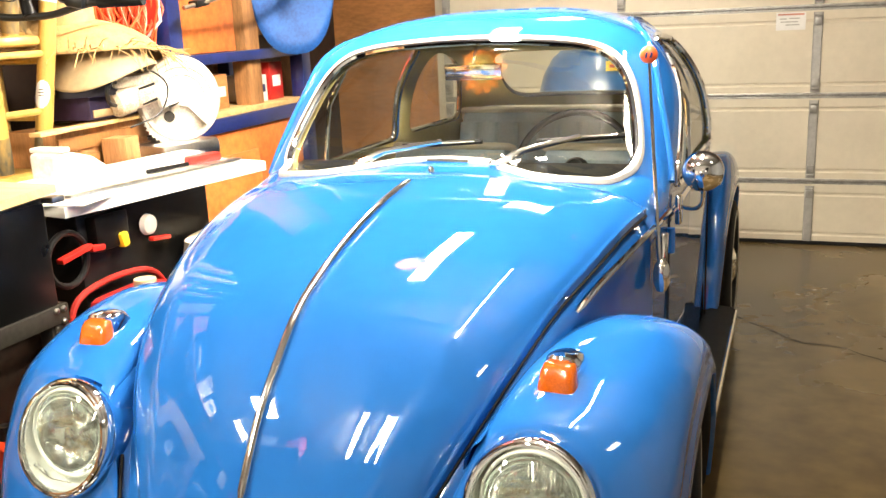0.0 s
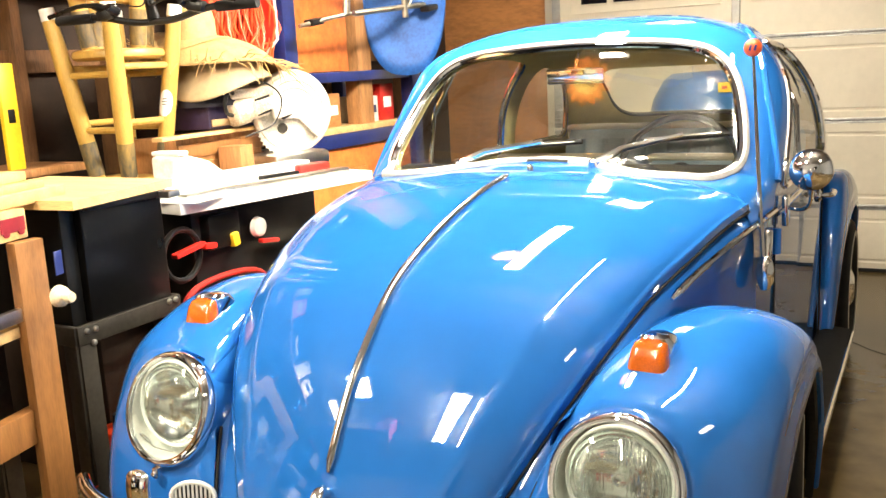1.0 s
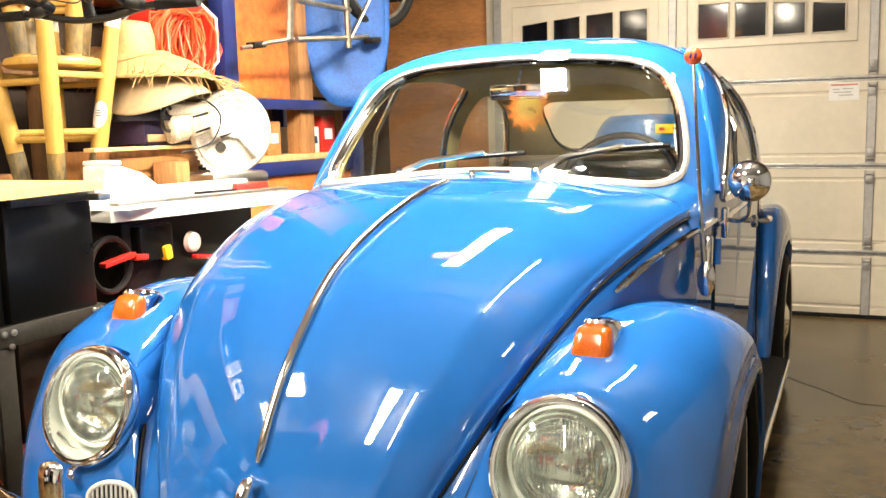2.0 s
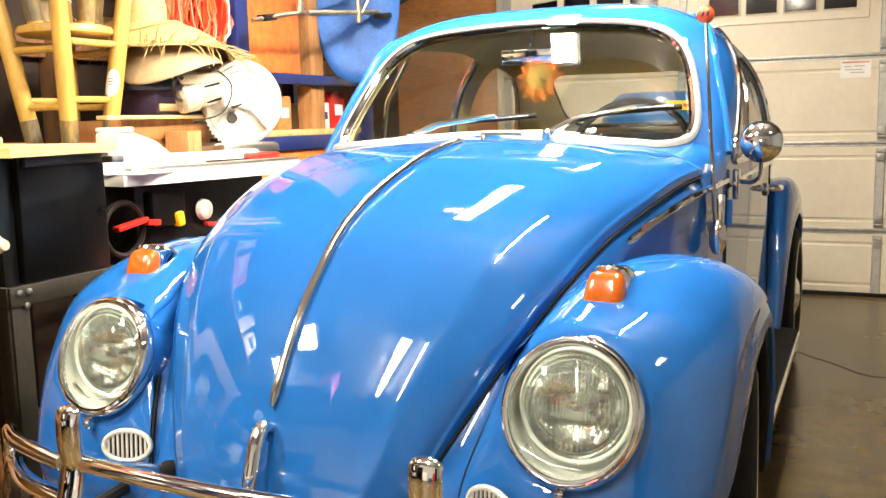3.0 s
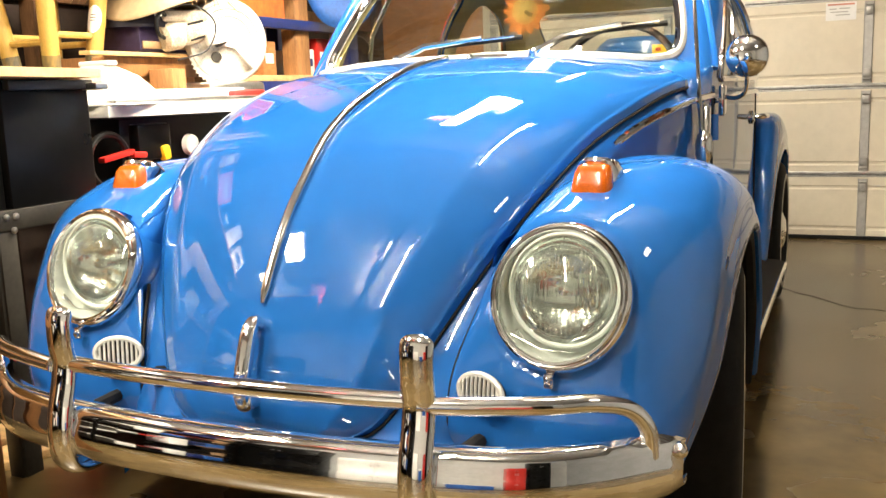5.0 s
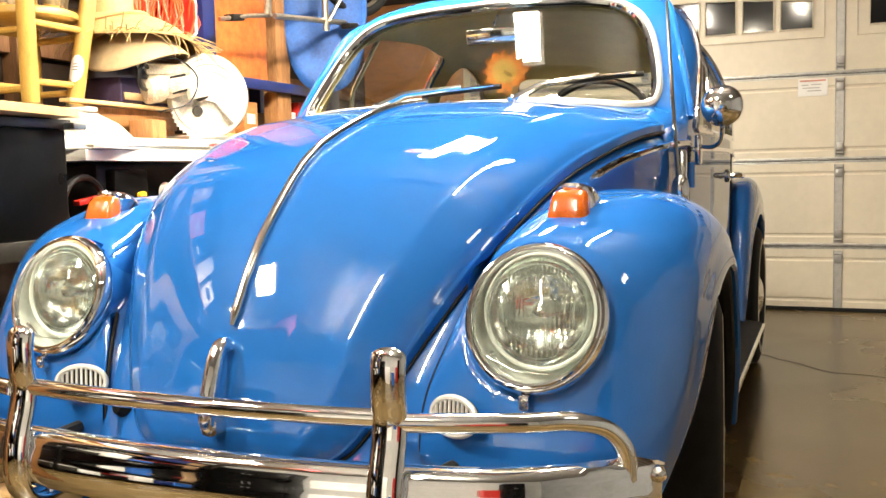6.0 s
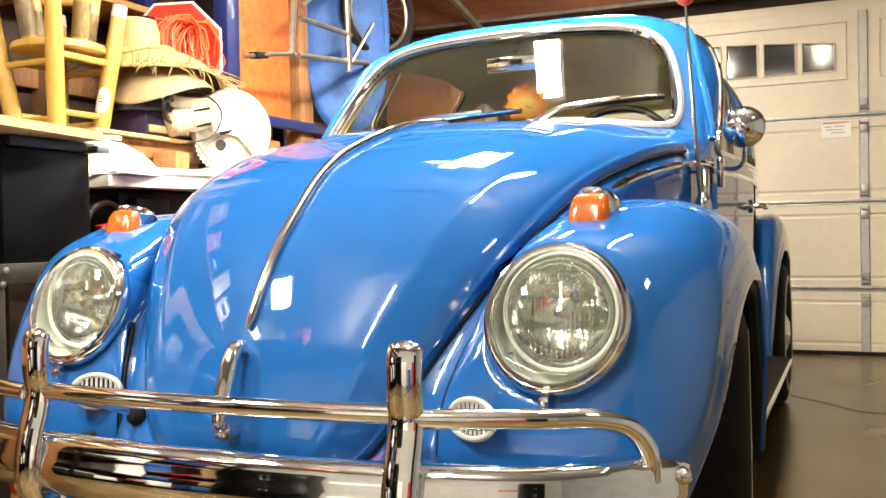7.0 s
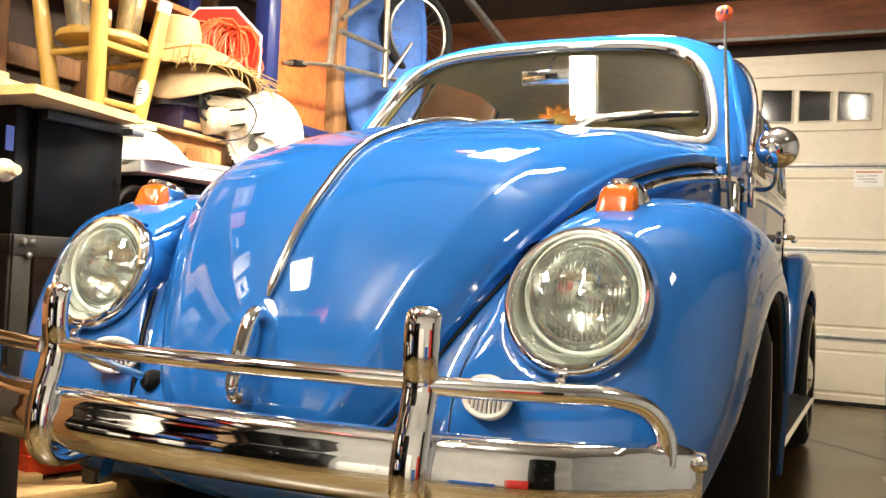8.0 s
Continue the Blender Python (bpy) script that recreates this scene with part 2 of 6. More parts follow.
def rounded(poly, radius, n=6):
    """A closed outline with its corners rounded; radius one value or one a corner."""
    out = []
    k = len(poly)
    for i in range(k):
        p, a, b = (Vector(poly[j % k]) for j in (i, i - 1, i + 1))
        r = radius[i] if hasattr(radius, "__len__") else radius
        da, db = (a - p), (b - p)
        ra, rb = min(r, da.length * 0.48), min(r, db.length * 0.48)
        p0, p1 = p + da.normalized() * ra, p + db.normalized() * rb
        for s in np.linspace(0, 1, n):
            out.append(tuple(p0 * (1 - s) ** 2 + p * (2 * s * (1 - s)) + p1 * s ** 2))
    return out


def resample(poly, n):
    """n evenly spaced points round a closed outline."""
    p = np.array(list(poly) + [poly[0]], float)
    d = np.r_[0, np.cumsum(np.linalg.norm(np.diff(p, axis=0), axis=1))]
    t = np.linspace(0, d[-1], n, endpoint=False)
    return np.stack([np.interp(t, d, p[:, k]) for k in range(p.shape[1])], 1)


def inside(x, y, poly):
    if not (-0.6 < x < 3.0 and 1.0 < y < 1.5):
        return False
    r, j = False, len(poly) - 1
    for i in range(len(poly)):
        if (poly[i][1] > y) != (poly[j][1] > y) and x < (poly[j][0] - poly[i][0]) * (y - poly[i][1]) / (poly[j][1] - poly[i][1]) + poly[i][0]:
            r = not r
        j = i
    return r


# ---------------------------------------------------------------- the car: shell
NOSE = curve([(-0.088, 0.392), (-0.094, 0.43), (-0.085, 0.50), (-0.045, 0.61), (0.05, 0.758), (0.13, 0.840), (0.25, 0.936), (0.44, 1.010), (0.65, 1.0625), (0.84, 1.0890), (0.985, 1.098)], 61)
SEAM = curve([(0.14, -0.078, 0.388), (0.215, -0.040, 0.405), (0.26, -0.005, 0.455), (0.305, 0.045, 0.55), (0.365, 0.125, 0.66), (0.41, 0.20, 0.74), (0.455, 0.31, 0.82), (0.50, 0.47, 0.895), (0.55, 0.66, 0.95), (0.585, 0.85, 0.985), (0.61, 0.99, 1.0)], 61)


def hood_point(i, a, n=2.15):
    """The hood at station i; a runs from 0 at the middle to 1 at the seam."""
    c, e = NOSE[i], SEAM[i]
    q = a * math.pi / 2
    sx = math.sin(q) ** (2 / n)
    dr = 1 - math.cos(q) ** (2 / n)
    k = i / 60
    ridge = 0.0055 * math.exp(-((sx - 0.76) / 0.075) ** 2) * min(1.0, k / 0.12) * min(1.0, (1 - k) / 0.12)
    ridge += 0.0045 * math.exp(-((a - 0.925) / 0.03) ** 2) * min(1.0, k / 0.05)
    out = (0.45, -0.75 + 0.75 * k, 0.35 + 0.5 * k)
    return np.array([e[0] * sx + out[0] * ridge, c[0] + (e[1] - c[0]) * dr + out[1] * ridge, c[1] + (e[2] - c[1]) * dr + out[2] * ridge])


TOP_Y = np.array([0.97, 1.05, 1.10, 1.15, 1.166, 1.178, 1.22, 1.30, 1.38, 1.435, 1.475, 1.53, 1.62, 1.75, 1.90, 2.10, 2.35, 2.70, 3.00, 3.30, 3.60, 3.80, 3.92])
TOP_Z = np.array([1.090, 1.094, 1.098, 1.1005, 1.103, 1.114, 1.166, 1.266, 1.366, 1.434, 1.470, 1.496, 1.515, 1.528, 1.535, 1.535, 1.515, 1.435, 1.325, 1.165, 0.945, 0.72, 0.50])
TOP = curve(np.stack([TOP_Y, TOP_Z], 1), 400)


def top_z(y):
    return float(np.interp(y, TOP[:, 0], TOP[:, 1]))


def half_w(y):
    return float(np.interp(y, [0.97, 1.2, 1.6, 2.2, 2.8, 3.2, 3.6, 3.92], [0.625, 0.642, 0.655, 0.66, 0.62, 0.56, 0.45, 0.30]))


def base_z(y):
    return float(np.interp(y, [0.97, 1.2, 2.2, 3.0, 3.6, 3.92], [0.90, 0.95, 0.95, 0.85, 0.55, 0.32]))


def fullness(y):
    """How square the cross-section is: boxy at the flat windscreen, rounder over the roof and tail."""
    return float(np.interp(y, [0.97, 1.15, 1.45, 1.65, 2.0], [3.2, 4.2, 4.2, 3.5, 2.75]))


def shell_x(y, z):
    f = (z - base_z(y)) / max(1e-6, top_z(y) - base_z(y))
    if f <= 0:
        return half_w(y)
    n = fullness(y)
    return half_w(y) * max(0.0, 1 - min(1.0, f) ** n) ** (1 / n)


def shell_top(x, y):
    """Height of the shell over (x, y)."""
    f = min(1.0, abs(x) / half_w(y))
    n = fullness(y)
    return base_z(y) + (top_z(y) - base_z(y)) * (1 - f ** n) ** (1 / n)


def shell_front_y(x, z):
    lo, hi = 1.0, 1.95
    for _ in range(40):
        mid = (lo + hi) / 2
        lo, hi = (mid, hi) if shell_top(x, mid) < z else (lo, mid)
    return lo


def shell_rear_y(x, z):
    lo, hi = 2.2, 3.9
    for _ in range(40):
        mid = (lo + hi) / 2
        lo, hi = (mid, hi) if shell_top(x, mid) > z else (lo, mid)
    return lo


def windscreen_outline():
    half = curve([(0, 1.104), (0.16, 1.099), (0.31, 1.087), (0.43, 1.077), (0.505, 1.071), (0.540, 1.082), (0.555, 1.115), (0.549, 1.17), (0.529, 1.25), (0.505, 1.315), (0.470, 1.366), (0.420, 1.402), (0.345, 1.423), (0.22, 1.436), (0.10, 1.442), (0, 1.444)], 80)
    return [tuple(p) for p in resample([tuple(p) for p in half] + [(-x, z) for x, z in half[-2:0:-1]], 140)]


def rear_outline():
    return [tuple(p) for p in resample(rounded([(-0.43, 1.10), (0.43, 1.10), (0.40, 1.36), (-0.40, 1.36)], 0.10, 8), 80)]


SIDE_DOOR = [tuple(p) for p in resample(rounded([(1.305, 1.015), (2.27, 1.015), (2.25, 1.40), (1.95, 1.432), (1.60, 1.415)], [0.04, 0.05, 0.06, 0.3, 0.09], 7), 90)]
SIDE_REAR = [tuple(p) for p in resample(rounded([(2.37, 1.03), (2.92, 1.03), (2.84, 1.20), (2.62, 1.34), (2.36, 1.395)], [0.05, 0.07, 0.12, 0.14, 0.06], 7), 80)]
FRONT = windscreen_outline()
REAR = rear_outline()


def nearest(p, poly):
    a = np.array(poly)
    b = np.roll(a, -1, axis=0)
    d = b - a
    t = np.clip(((p - a) * d).sum(1) / (d * d).sum(1), 0, 1)
    q = a + d * t[:, None]
    return q[((q - p) ** 2).sum(1).argmin()]


def shell_geo(inset=0.0, low=0.26):
    """The cabin and sides with real openings for the glass."""
    ys = np.r_[np.linspace(0.97, 1.10, 8), np.linspace(1.112, 1.60, 60), np.linspace(1.62, 2.7, 54), np.linspace(2.73, 3.92, 40)]
    nv = 64
    P = []
    for y in ys:
        w, zb, zt, n = half_w(y), base_z(y), top_z(y), fullness(y)
        row = []
        for z in np.linspace(min(low, zb - 0.05), zb, 14)[:-1]:
            row.append((w - 0.02 * ((zb - z) / 0.7) ** 2, y, z))
        for q in np.linspace(0, math.pi / 2, nv):
            row.append((w * math.cos(q) ** (2 / n), y, zb + (zt - zb) * math.sin(q) ** (2 / n)))
        P.append(row + [(-x, yy, z) for x, yy, z in reversed(row[:-1])])
    P = np.array(P)
    nu, nc = P.shape[:2]
    F = P.reshape(-1, 3)
    faces, kill = [], {}
    for i in range(nu - 1):
        for j in range(nc - 1):
            q = (i * nc + j, (i + 1) * nc + j, (i + 1) * nc + j + 1, i * nc + j + 1)
            c = F[list(q)].mean(0)
            hole = None
            if c[1] < 1.75 and inside(c[0], c[2], FRONT) and c[2] > 1.06:
                hole = "front"
            elif c[1] > 2.45 and inside(c[0], c[2], REAR) and abs(c[0]) < 0.46 and c[1] < 3.5:
                hole = "rear"
            elif abs(c[0]) > 0.3 and inside(c[1], c[2], SIDE_DOOR):
                hole = "door"
            elif abs(c[0]) > 0.3 and inside(c[1], c[2], SIDE_REAR):
                hole = "quarter"
            if hole:
                for k in q:
                    kill.setdefault(k, hole)
            else:
                faces.append(q)
    used = {k for q in faces for k in q}
    for k, hole in kill.items():
        if k not in used:
            continue
        x, y, z = F[k]
        if hole in ("front", "rear"):
            nx, nz = nearest(np.array([x, z]), FRONT if hole == "front" else REAR)
            F[k] = (nx, shell_front_y(nx, nz) if hole == "front" else shell_rear_y(nx, nz), nz)
        else:
            ny, nz = nearest(np.array([y, z]), SIDE_DOOR if hole == "door" else SIDE_REAR)
            F[k] = (math.copysign(shell_x(ny, nz), x), ny, nz)
    order = {k: i for i, k in enumerate(sorted(used))}
    V = F[sorted(used)]
    g = Geo()
    if inset:
        c = np.array([0, 2.1, 0.9])
        V = c + (V - c) * np.array([1 - inset / 0.65, 1 - inset / 1.0, 1 - inset / 0.65])
    g.add(V, [tuple(order[k] for k in q) for q in faces])
    return g


car = root("car", 0, 1.85, 0, "glossy blue vintage rounded two-door car parked on a concrete garage floor", "car")
part("body_shell", shell_geo(), PAINT, car, "glossy blue rounded cabin and sides", recalc=True)
part("headliner", shell_geo(0.022, 0.93), HEADLINER, car, "cream cloth roof lining", recalc=True)


def ring(outline, place, r, n=8):
    g = Geo()
    g.tube([place(a, b) for a, b in outline], r, n, closed=True)
    return g


def pane(outline, place, rings=7):
    o = np.array(outline)
    c = o.mean(0)
    g = Geo()
    P = np.array([[place(*(c + (q - c) * s)) for q in o] for s in np.linspace(0.02, 1, rings)])
    return g.grid(P, close_v=True)


def front_place(d):
    return lambda x, z: (x, shell_front_y(x, z) + d, z + d * 0.3)


def rear_place(d):
    return lambda x, z: (x, shell_rear_y(x, z) - d, z)


def side_place(s, d):
    return lambda y, z: (s * (shell_x(y, z) - d), y, z)


windscreen = part("windscreen", pane(FRONT, front_place(0.01), 12), WINDOW, car, "clear curved windscreen glass")
windscreen.visible_shadow = False
part("windscreen_seal", ring(FRONT, front_place(-0.001), 0.015), SEAL, windscreen, "grey rubber windscreen seal")
part("windscreen_trim", ring([(x * 0.988, 1.27 + (z - 1.27) * 0.982) for x, z in FRONT], front_place(-0.011), 0.0105), CHROME, windscreen, "bright chrome trim ring")
rear_glass = part("rear_window", pane(REAR, rear_place(0.01)), WINDOW, car)
rear_glass.visible_shadow = False
part("seal", ring(REAR, rear_place(0), 0.013), RUBBER, rear_glass)
for s in (1, -1):
    for nm, line in (("door_window", SIDE_DOOR), ("quarter_window", SIDE_REAR)):
        w = part(nm, pane(line, side_place(s, 0.012)), WINDOW, car)
        w.visible_shadow = False
        part("window_trim", ring(line, side_place(s, 0.0), 0.011), CHROME, w, "chrome window trim")
        if nm == "door_window":
            g = Geo()
            g.tube([side_place(s, 0.006)(y, z) for y, z in [(1.62, 1.015), (1.65, 1.22), (1.68, 1.415)]], 0.009, 8)
            part("vent_bar", g, CHROME, w, "chrome vent window bar")
    g = Geo()
    rail = []
    for y, f in curve([(1.225, 0.42), (1.30, 0.66), (1.40, 0.80), (1.50, 0.86), (1.62, 0.885), (1.85, 0.905), (2.15, 0.905), (2.45, 0.88), (2.70, 0.80), (2.90, 0.64), (3.0, 0.42)], 44):
        z = base_z(y) + f * (top_z(y) - base_z(y))
        rail.append((s * (shell_x(y, z) + 0.005), y, z))
    g.tube(rail, 0.010, 8)
    part("rain_gutter", g, PAINT, car)

# hood
g = Geo()
g.grid(np.array([[hood_point(i, abs(a)) * np.array([math.copysign(1, a) if a else 1, 1, 1]) for a in np.linspace(-1, 1, 181)] for i in range(0, 61)]))
hood = part("hood", g, PAINT, car, "glossy blue domed front hood")
sol = hood.modifiers.new("thick", "SOLIDIFY")
sol.thickness, sol.offset = 0.012, -1
g = Geo()
for s in (1, -1):
    g.tube([(s * SEAM[i][0], SEAM[i][1], SEAM[i][2] - 0.004) for i in range(0, 61)], 0.0032, 6)
part("hood_seal", g, RUBBER, car, "thin black hood gap seal")

# apron under the hood, between the fenders
g = Geo()
P = []
for z, y, w in ((0.50, 0.06, 0.33), (0.42, -0.015, 0.36), (0.34, -0.03, 0.38), (0.27, -0.005, 0.38), (0.23, 0.05, 0.36), (0.21, 0.15, 0.34), (0.20, 0.4, 0.34)):
    P.append([(w * a, y + 0.07 * abs(a) ** 2.5, z) for a in np.linspace(-1, 1, 25)])
g.grid(curve(np.array(P).reshape(7, -1), 21).reshape(21, 25, 3))
part("front_apron", g, PAINT, car, "blue lower front apron")

# front quarter panels between hood and fender
QX = [(-0.05, 0.34), (0.0, 0.37), (0.1, 0.42), (0.3, 0.49), (0.52, 0.535), (0.75, 0.585), (1.0, 0.628), (1.2, 0.645)]


def side_x(y):
    return float(np.interp(y, [a for a, b in QX], [b for a, b in QX]))


def quarter_geo():
    P = []
    for i in range(0, 61):
        ex, ey, ez = SEAM[i]
        xb = max(side_x(ey), ex + 0.012)
        row = [(ex - 0.03, ey, ez - 0.004 + 0.004)]
        for q in np.linspace(0, math.pi / 2, 10):
            row.append((ex - 0.012 + (xb - ex + 0.012) * math.sin(q), ey, ez - 0.010 - 0.095 * (1 - math.cos(q))))
        for z in np.linspace(ez - 0.11, min(0.24, ez - 0.15) if ey > 0.14 else ez - 0.125, 8)[1:]:
            row.append((xb + 0.004 * math.sin((ez - z) * 3), ey, z))
        P.append(row)
    g = Geo()
    g.grid(np.array(P))
    return g


# ---------------------------------------------------------------- the car: fenders
F_IN = [(0.30, 0.09, 0.24), (0.335, 0.03, 0.30), (0.35, 0.0, 0.40), (0.355, 0.015, 0.50), (0.38, 0.07, 0.60), (0.415, 0.155, 0.70), (0.455, 0.29, 0.79), (0.505, 0.46, 0.83), (0.55, 0.64, 0.81), (0.59, 0.80, 0.75), (0.615, 0.95, 0.63), (0.635, 1.07, 0.46), (0.64, 1.15, 0.30)]
F_TOP = [(0.50, 0.09, 0.235), (0.52, 0.025, 0.29), (0.535, -0.005, 0.39), (0.54, 0.012, 0.50), (0.54, 0.062, 0.65), (0.545, 0.135, 0.772), (0.56, 0.25, 0.825), (0.585, 0.41, 0.857), (0.61, 0.58, 0.855), (0.635, 0.75, 0.80), (0.66, 0.91, 0.67), (0.68, 1.04, 0.48), (0.69, 1.13, 0.28)]
F_OUT = [(0.655, 0.125, 0.27), (0.725, 0.125, 0.32), (0.768, 0.165, 0.41), (0.792, 0.225, 0.50), (0.801, 0.305, 0.58), (0.804, 0.385, 0.632), (0.806, 0.47, 0.668), (0.808, 0.57, 0.688), (0.808, 0.70, 0.69), (0.805, 0.83, 0.655), (0.80, 0.95, 0.55), (0.795, 1.05, 0.41), (0.78, 1.12, 0.22)]


g = quarter_geo()
# valley between the hood seam and the inner edge of the fender
P, WELT = [], []
fin = curve(F_IN, 130)
top = int(np.argmax(fin[:, 2]))
for z in np.linspace(0.392, 0.822, 44):
    sy, sx = float(np.interp(z, SEAM[:, 2], SEAM[:, 1])), float(np.interp(z, SEAM[:, 2], SEAM[:, 0]))
    fx, fy = (float(np.interp(z, fin[:top, 2], fin[:top, q])) for q in (0, 1))
    P.append([(sx + (fx + 0.004 - sx) * f - 0.012 * (1 - f), sy + 0.006 + (fy + 0.004 - sy) * f + 0.018 * math.sin(math.pi * f), z - 0.006 * (1 - f)) for f in np.linspace(0, 1, 9)])
    WELT.append((fx - 0.002, fy + 0.006, z))
g.grid(np.array(P))
for gg in (g, g.mirrored()):
    part("front_quarter", gg, PAINT, car)
g = Geo(); g.tube(WELT[:24], 0.0035, 6)
for gg in (g, g.mirrored()):
    part("fender_welt", gg, RUBBER, car, "thin black fender welt")

def fender_geo(a, b, c, n=72, m=18, full=2.4, flare=0.0):
    A, B, C = (curve(q, n) for q in (a, b, c))
    P = []
    for i in range(n):
        row = []
        for q in np.linspace(0, math.pi / 2, m):
            sx, sh = 1 - math.cos(q) ** (2 / 2.1), math.sin(q) ** (2 / 2.1)
            row.append((A[i][0] + (B[i][0] - A[i][0]) * sx, *(A[i][1:] + (B[i][1:] - A[i][1:]) * sh)))
        for q in np.linspace(0, math.pi / 2, m + 6)[1:]:
            sx, sh = math.sin(q) ** (2 / full), 1 - math.cos(q) ** (2 / full)
            u = q / (math.pi / 2)
            row.append((B[i][0] + (C[i][0] - B[i][0]) * sx - flare * math.exp(-((u - 0.86) / 0.07) ** 2), *(B[i][1:] + (C[i][1:] - B[i][1:]) * sh)))
        x, y, z = row[-1]
        row.append((x - 0.006, y, z - 0.008))
        row.append((x - 0.022, y, z - 0.006))
        P.append(row)
    g = Geo()
    g.grid(np.array(P))
    return g


LAMP_AT = {1: Vector((0.545, 0.056, 0.655)), -1: Vector((-0.506, 0.058, 0.661))}


def lamp_matrix(s):
    return Matrix.Translation(LAMP_AT[s]) @ Euler((radians(90 - 21), 0, 0)).to_matrix().to_4x4() @ Matrix.Diagonal((0.955, 1, 1, 1))


def lamp_recess(g, s):
    """Sinks the fender behind the headlamp so that lamp and rim stand proud."""
    lamp = lamp_matrix(s)
    inv = lamp.inverted()
    for i, p in enumerate(g.v):
        q = inv @ Vector(p)
        r = math.hypot(q.x, q.y)
        if q.z < -0.16 or r > 0.196:
            continue
        if r < 0.113:
            q.z = min(q.z, -0.125)
        elif r < 0.128:
            q.z = min(q.z, -0.020)
        else:
            w = max(0.0, (0.196 - r) / 0.068)
            lim = -0.020 + (r - 0.128) * 0.55
            q.z = min(q.z, lim) if q.z > -0.024 else q.z + (-0.024 - q.z) * w ** 2.2
        g.v[i] = tuple(lamp @ q)
    return g


def fender_inner(a, b, c):
    """The dark underside of a fender."""
    off = lambda q, d: [(x - 0.012, y + (0.65 - y) * 0.05 + d, z - 0.02) for x, y, z in q]
    return fender_geo([(x + 0.05, y + 0.02, z) for x, y, z in off(a, 0)], off(b, 0), off(c, 0), 40, 10)


R_IN = [(0.64, 2.42, 0.26), (0.63, 2.46, 0.45), (0.61, 2.56, 0.64), (0.60, 2.74, 0.78), (0.58, 2.98, 0.83), (0.55, 3.22, 0.79), (0.50, 3.46, 0.66), (0.44, 3.62, 0.48), (0.40, 3.68, 0.30)]
R_TOP = [(0.672, 2.43, 0.29), (0.670, 2.47, 0.47), (0.665, 2.56, 0.67), (0.665, 2.75, 0.81), (0.655, 2.99, 0.86), (0.645, 3.24, 0.81), (0.61, 3.50, 0.67), (0.56, 3.66, 0.48), (0.52, 3.70, 0.30)]
R_OUT = [(0.695, 2.48, 0.27), (0.705, 2.53, 0.42), (0.714, 2.62, 0.58), (0.722, 2.80, 0.68), (0.725, 3.02, 0.70), (0.722, 3.26, 0.66), (0.71, 3.46, 0.54), (0.69, 3.58, 0.42), (0.63, 3.62, 0.30)]
for nm, sets in (("front_fender", (F_IN, F_TOP, F_OUT)), ("rear_fender", (R_IN, R_TOP, R_OUT))):
    for k in (1, -1):
        g = fender_geo(*sets, n=150, m=44, flare=0.004)
        d = fender_inner(*sets)
        if k < 0:
            g, d = g.mirrored(), d.mirrored()
        if nm == "front_fender":
            lamp_recess(g, k)
            lamp_recess(d, k)
        f = part(nm, g, PAINT, car, "glossy blue bulbous fender")
        if nm == "front_fender":
            part("fender_underside", d, UNDERSIDE, f, "dark underside")
            # rounded web that closes the fender against the nose beside the lamp
            rows = []
            for u in np.linspace(0, 1, 9):
                lip = Vector((0.438 + 0.008 * u, 0.120 + 0.115 * u, 0.749 + 0.027 * u))
                foot = Vector((0.405 + 0.008 * u, 0.105 + 0.115 * u, 0.690 + 0.006 * u))
                rows.append([tuple(lip.lerp(foot, v) + Vector((-0.010, -0.004, 0.004)) * math.sin(math.pi * v)) for v in np.linspace(0, 1, 7)])
            w = Geo().grid(np.array(rows))
            part("fender_web", w.mirrored() if k < 0 else w, PAINT, f)


def wheel(s, y, x, turn=0):
    """Tyre and rim about a level axle."""
    m = pose(s * x, y, 0.318, 0, 0, turn) @ Euler((0, s * math.pi / 2, 0)).to_matrix().to_4x4()
    hub = part("wheel", Geo().lathe([(0.10, -0.09), (0.205, -0.07), (0.205, 0.035), (0.19, 0.045), (0.165, 0.03), (0.13, 0.028), (0.12, 0.04), (0.11, 0.06), (0.05, 0.085), (0.0, 0.09)], m, 48), WORN_CHROME, car, "steel wheel with chrome hub cap")
    g = Geo()
    g.lathe([(0.198, -0.06), (0.215, -0.075), (0.265, -0.082), (0.300, -0.072), (0.312, -0.06), (0.3175, -0.03), (0.318, 0.0), (0.3175, 0.03), (0.312, 0.06), (0.300, 0.072), (0.265, 0.082), (0.215, 0.075), (0.198, 0.06)], m, 64)
    part("tyre", g, RUBBER, hub, "black rubber tyre")
    part("tyre_stripe", Geo().lathe([(0.238, 0.0805), (0.241, 0.0835), (0.259, 0.0835), (0.262, 0.0818)], m, 64), WHITEWALL, hub, "thin pale sidewall stripe")


for s in (1, -1):
    wheel(s, 0.66, 0.705, 6.5)
    wheel(s, 3.03, 0.645)

for s in (1, -1):
    g = Geo()
    P = np.array([[(s * x, y, z) for x, z in ((0.64, 0.285), (0.70, 0.283), (0.752, 0.278), (0.762, 0.268), (0.757, 0.25), (0.70, 0.235), (0.64, 0.235))] for y in np.linspace(1.10, 2.50, 12)])
    g.grid(P)
    rb = part("running_board", g, RUBBER, car, "black ribbed running board")
    g = Geo()
    g.tube([(s * 0.764, y, 0.266) for y in np.linspace(1.12, 2.48, 12)], 0.009, 8)
    part("running_board_trim", g, WORN_CHROME, rb, "bright metal edge strip")
g = Geo()
g.box((1.15, 3.1, 0.05), pose(0, 1.95, 0.21), 0.02)
part("floor_pan", g, UNDERSIDE, car)

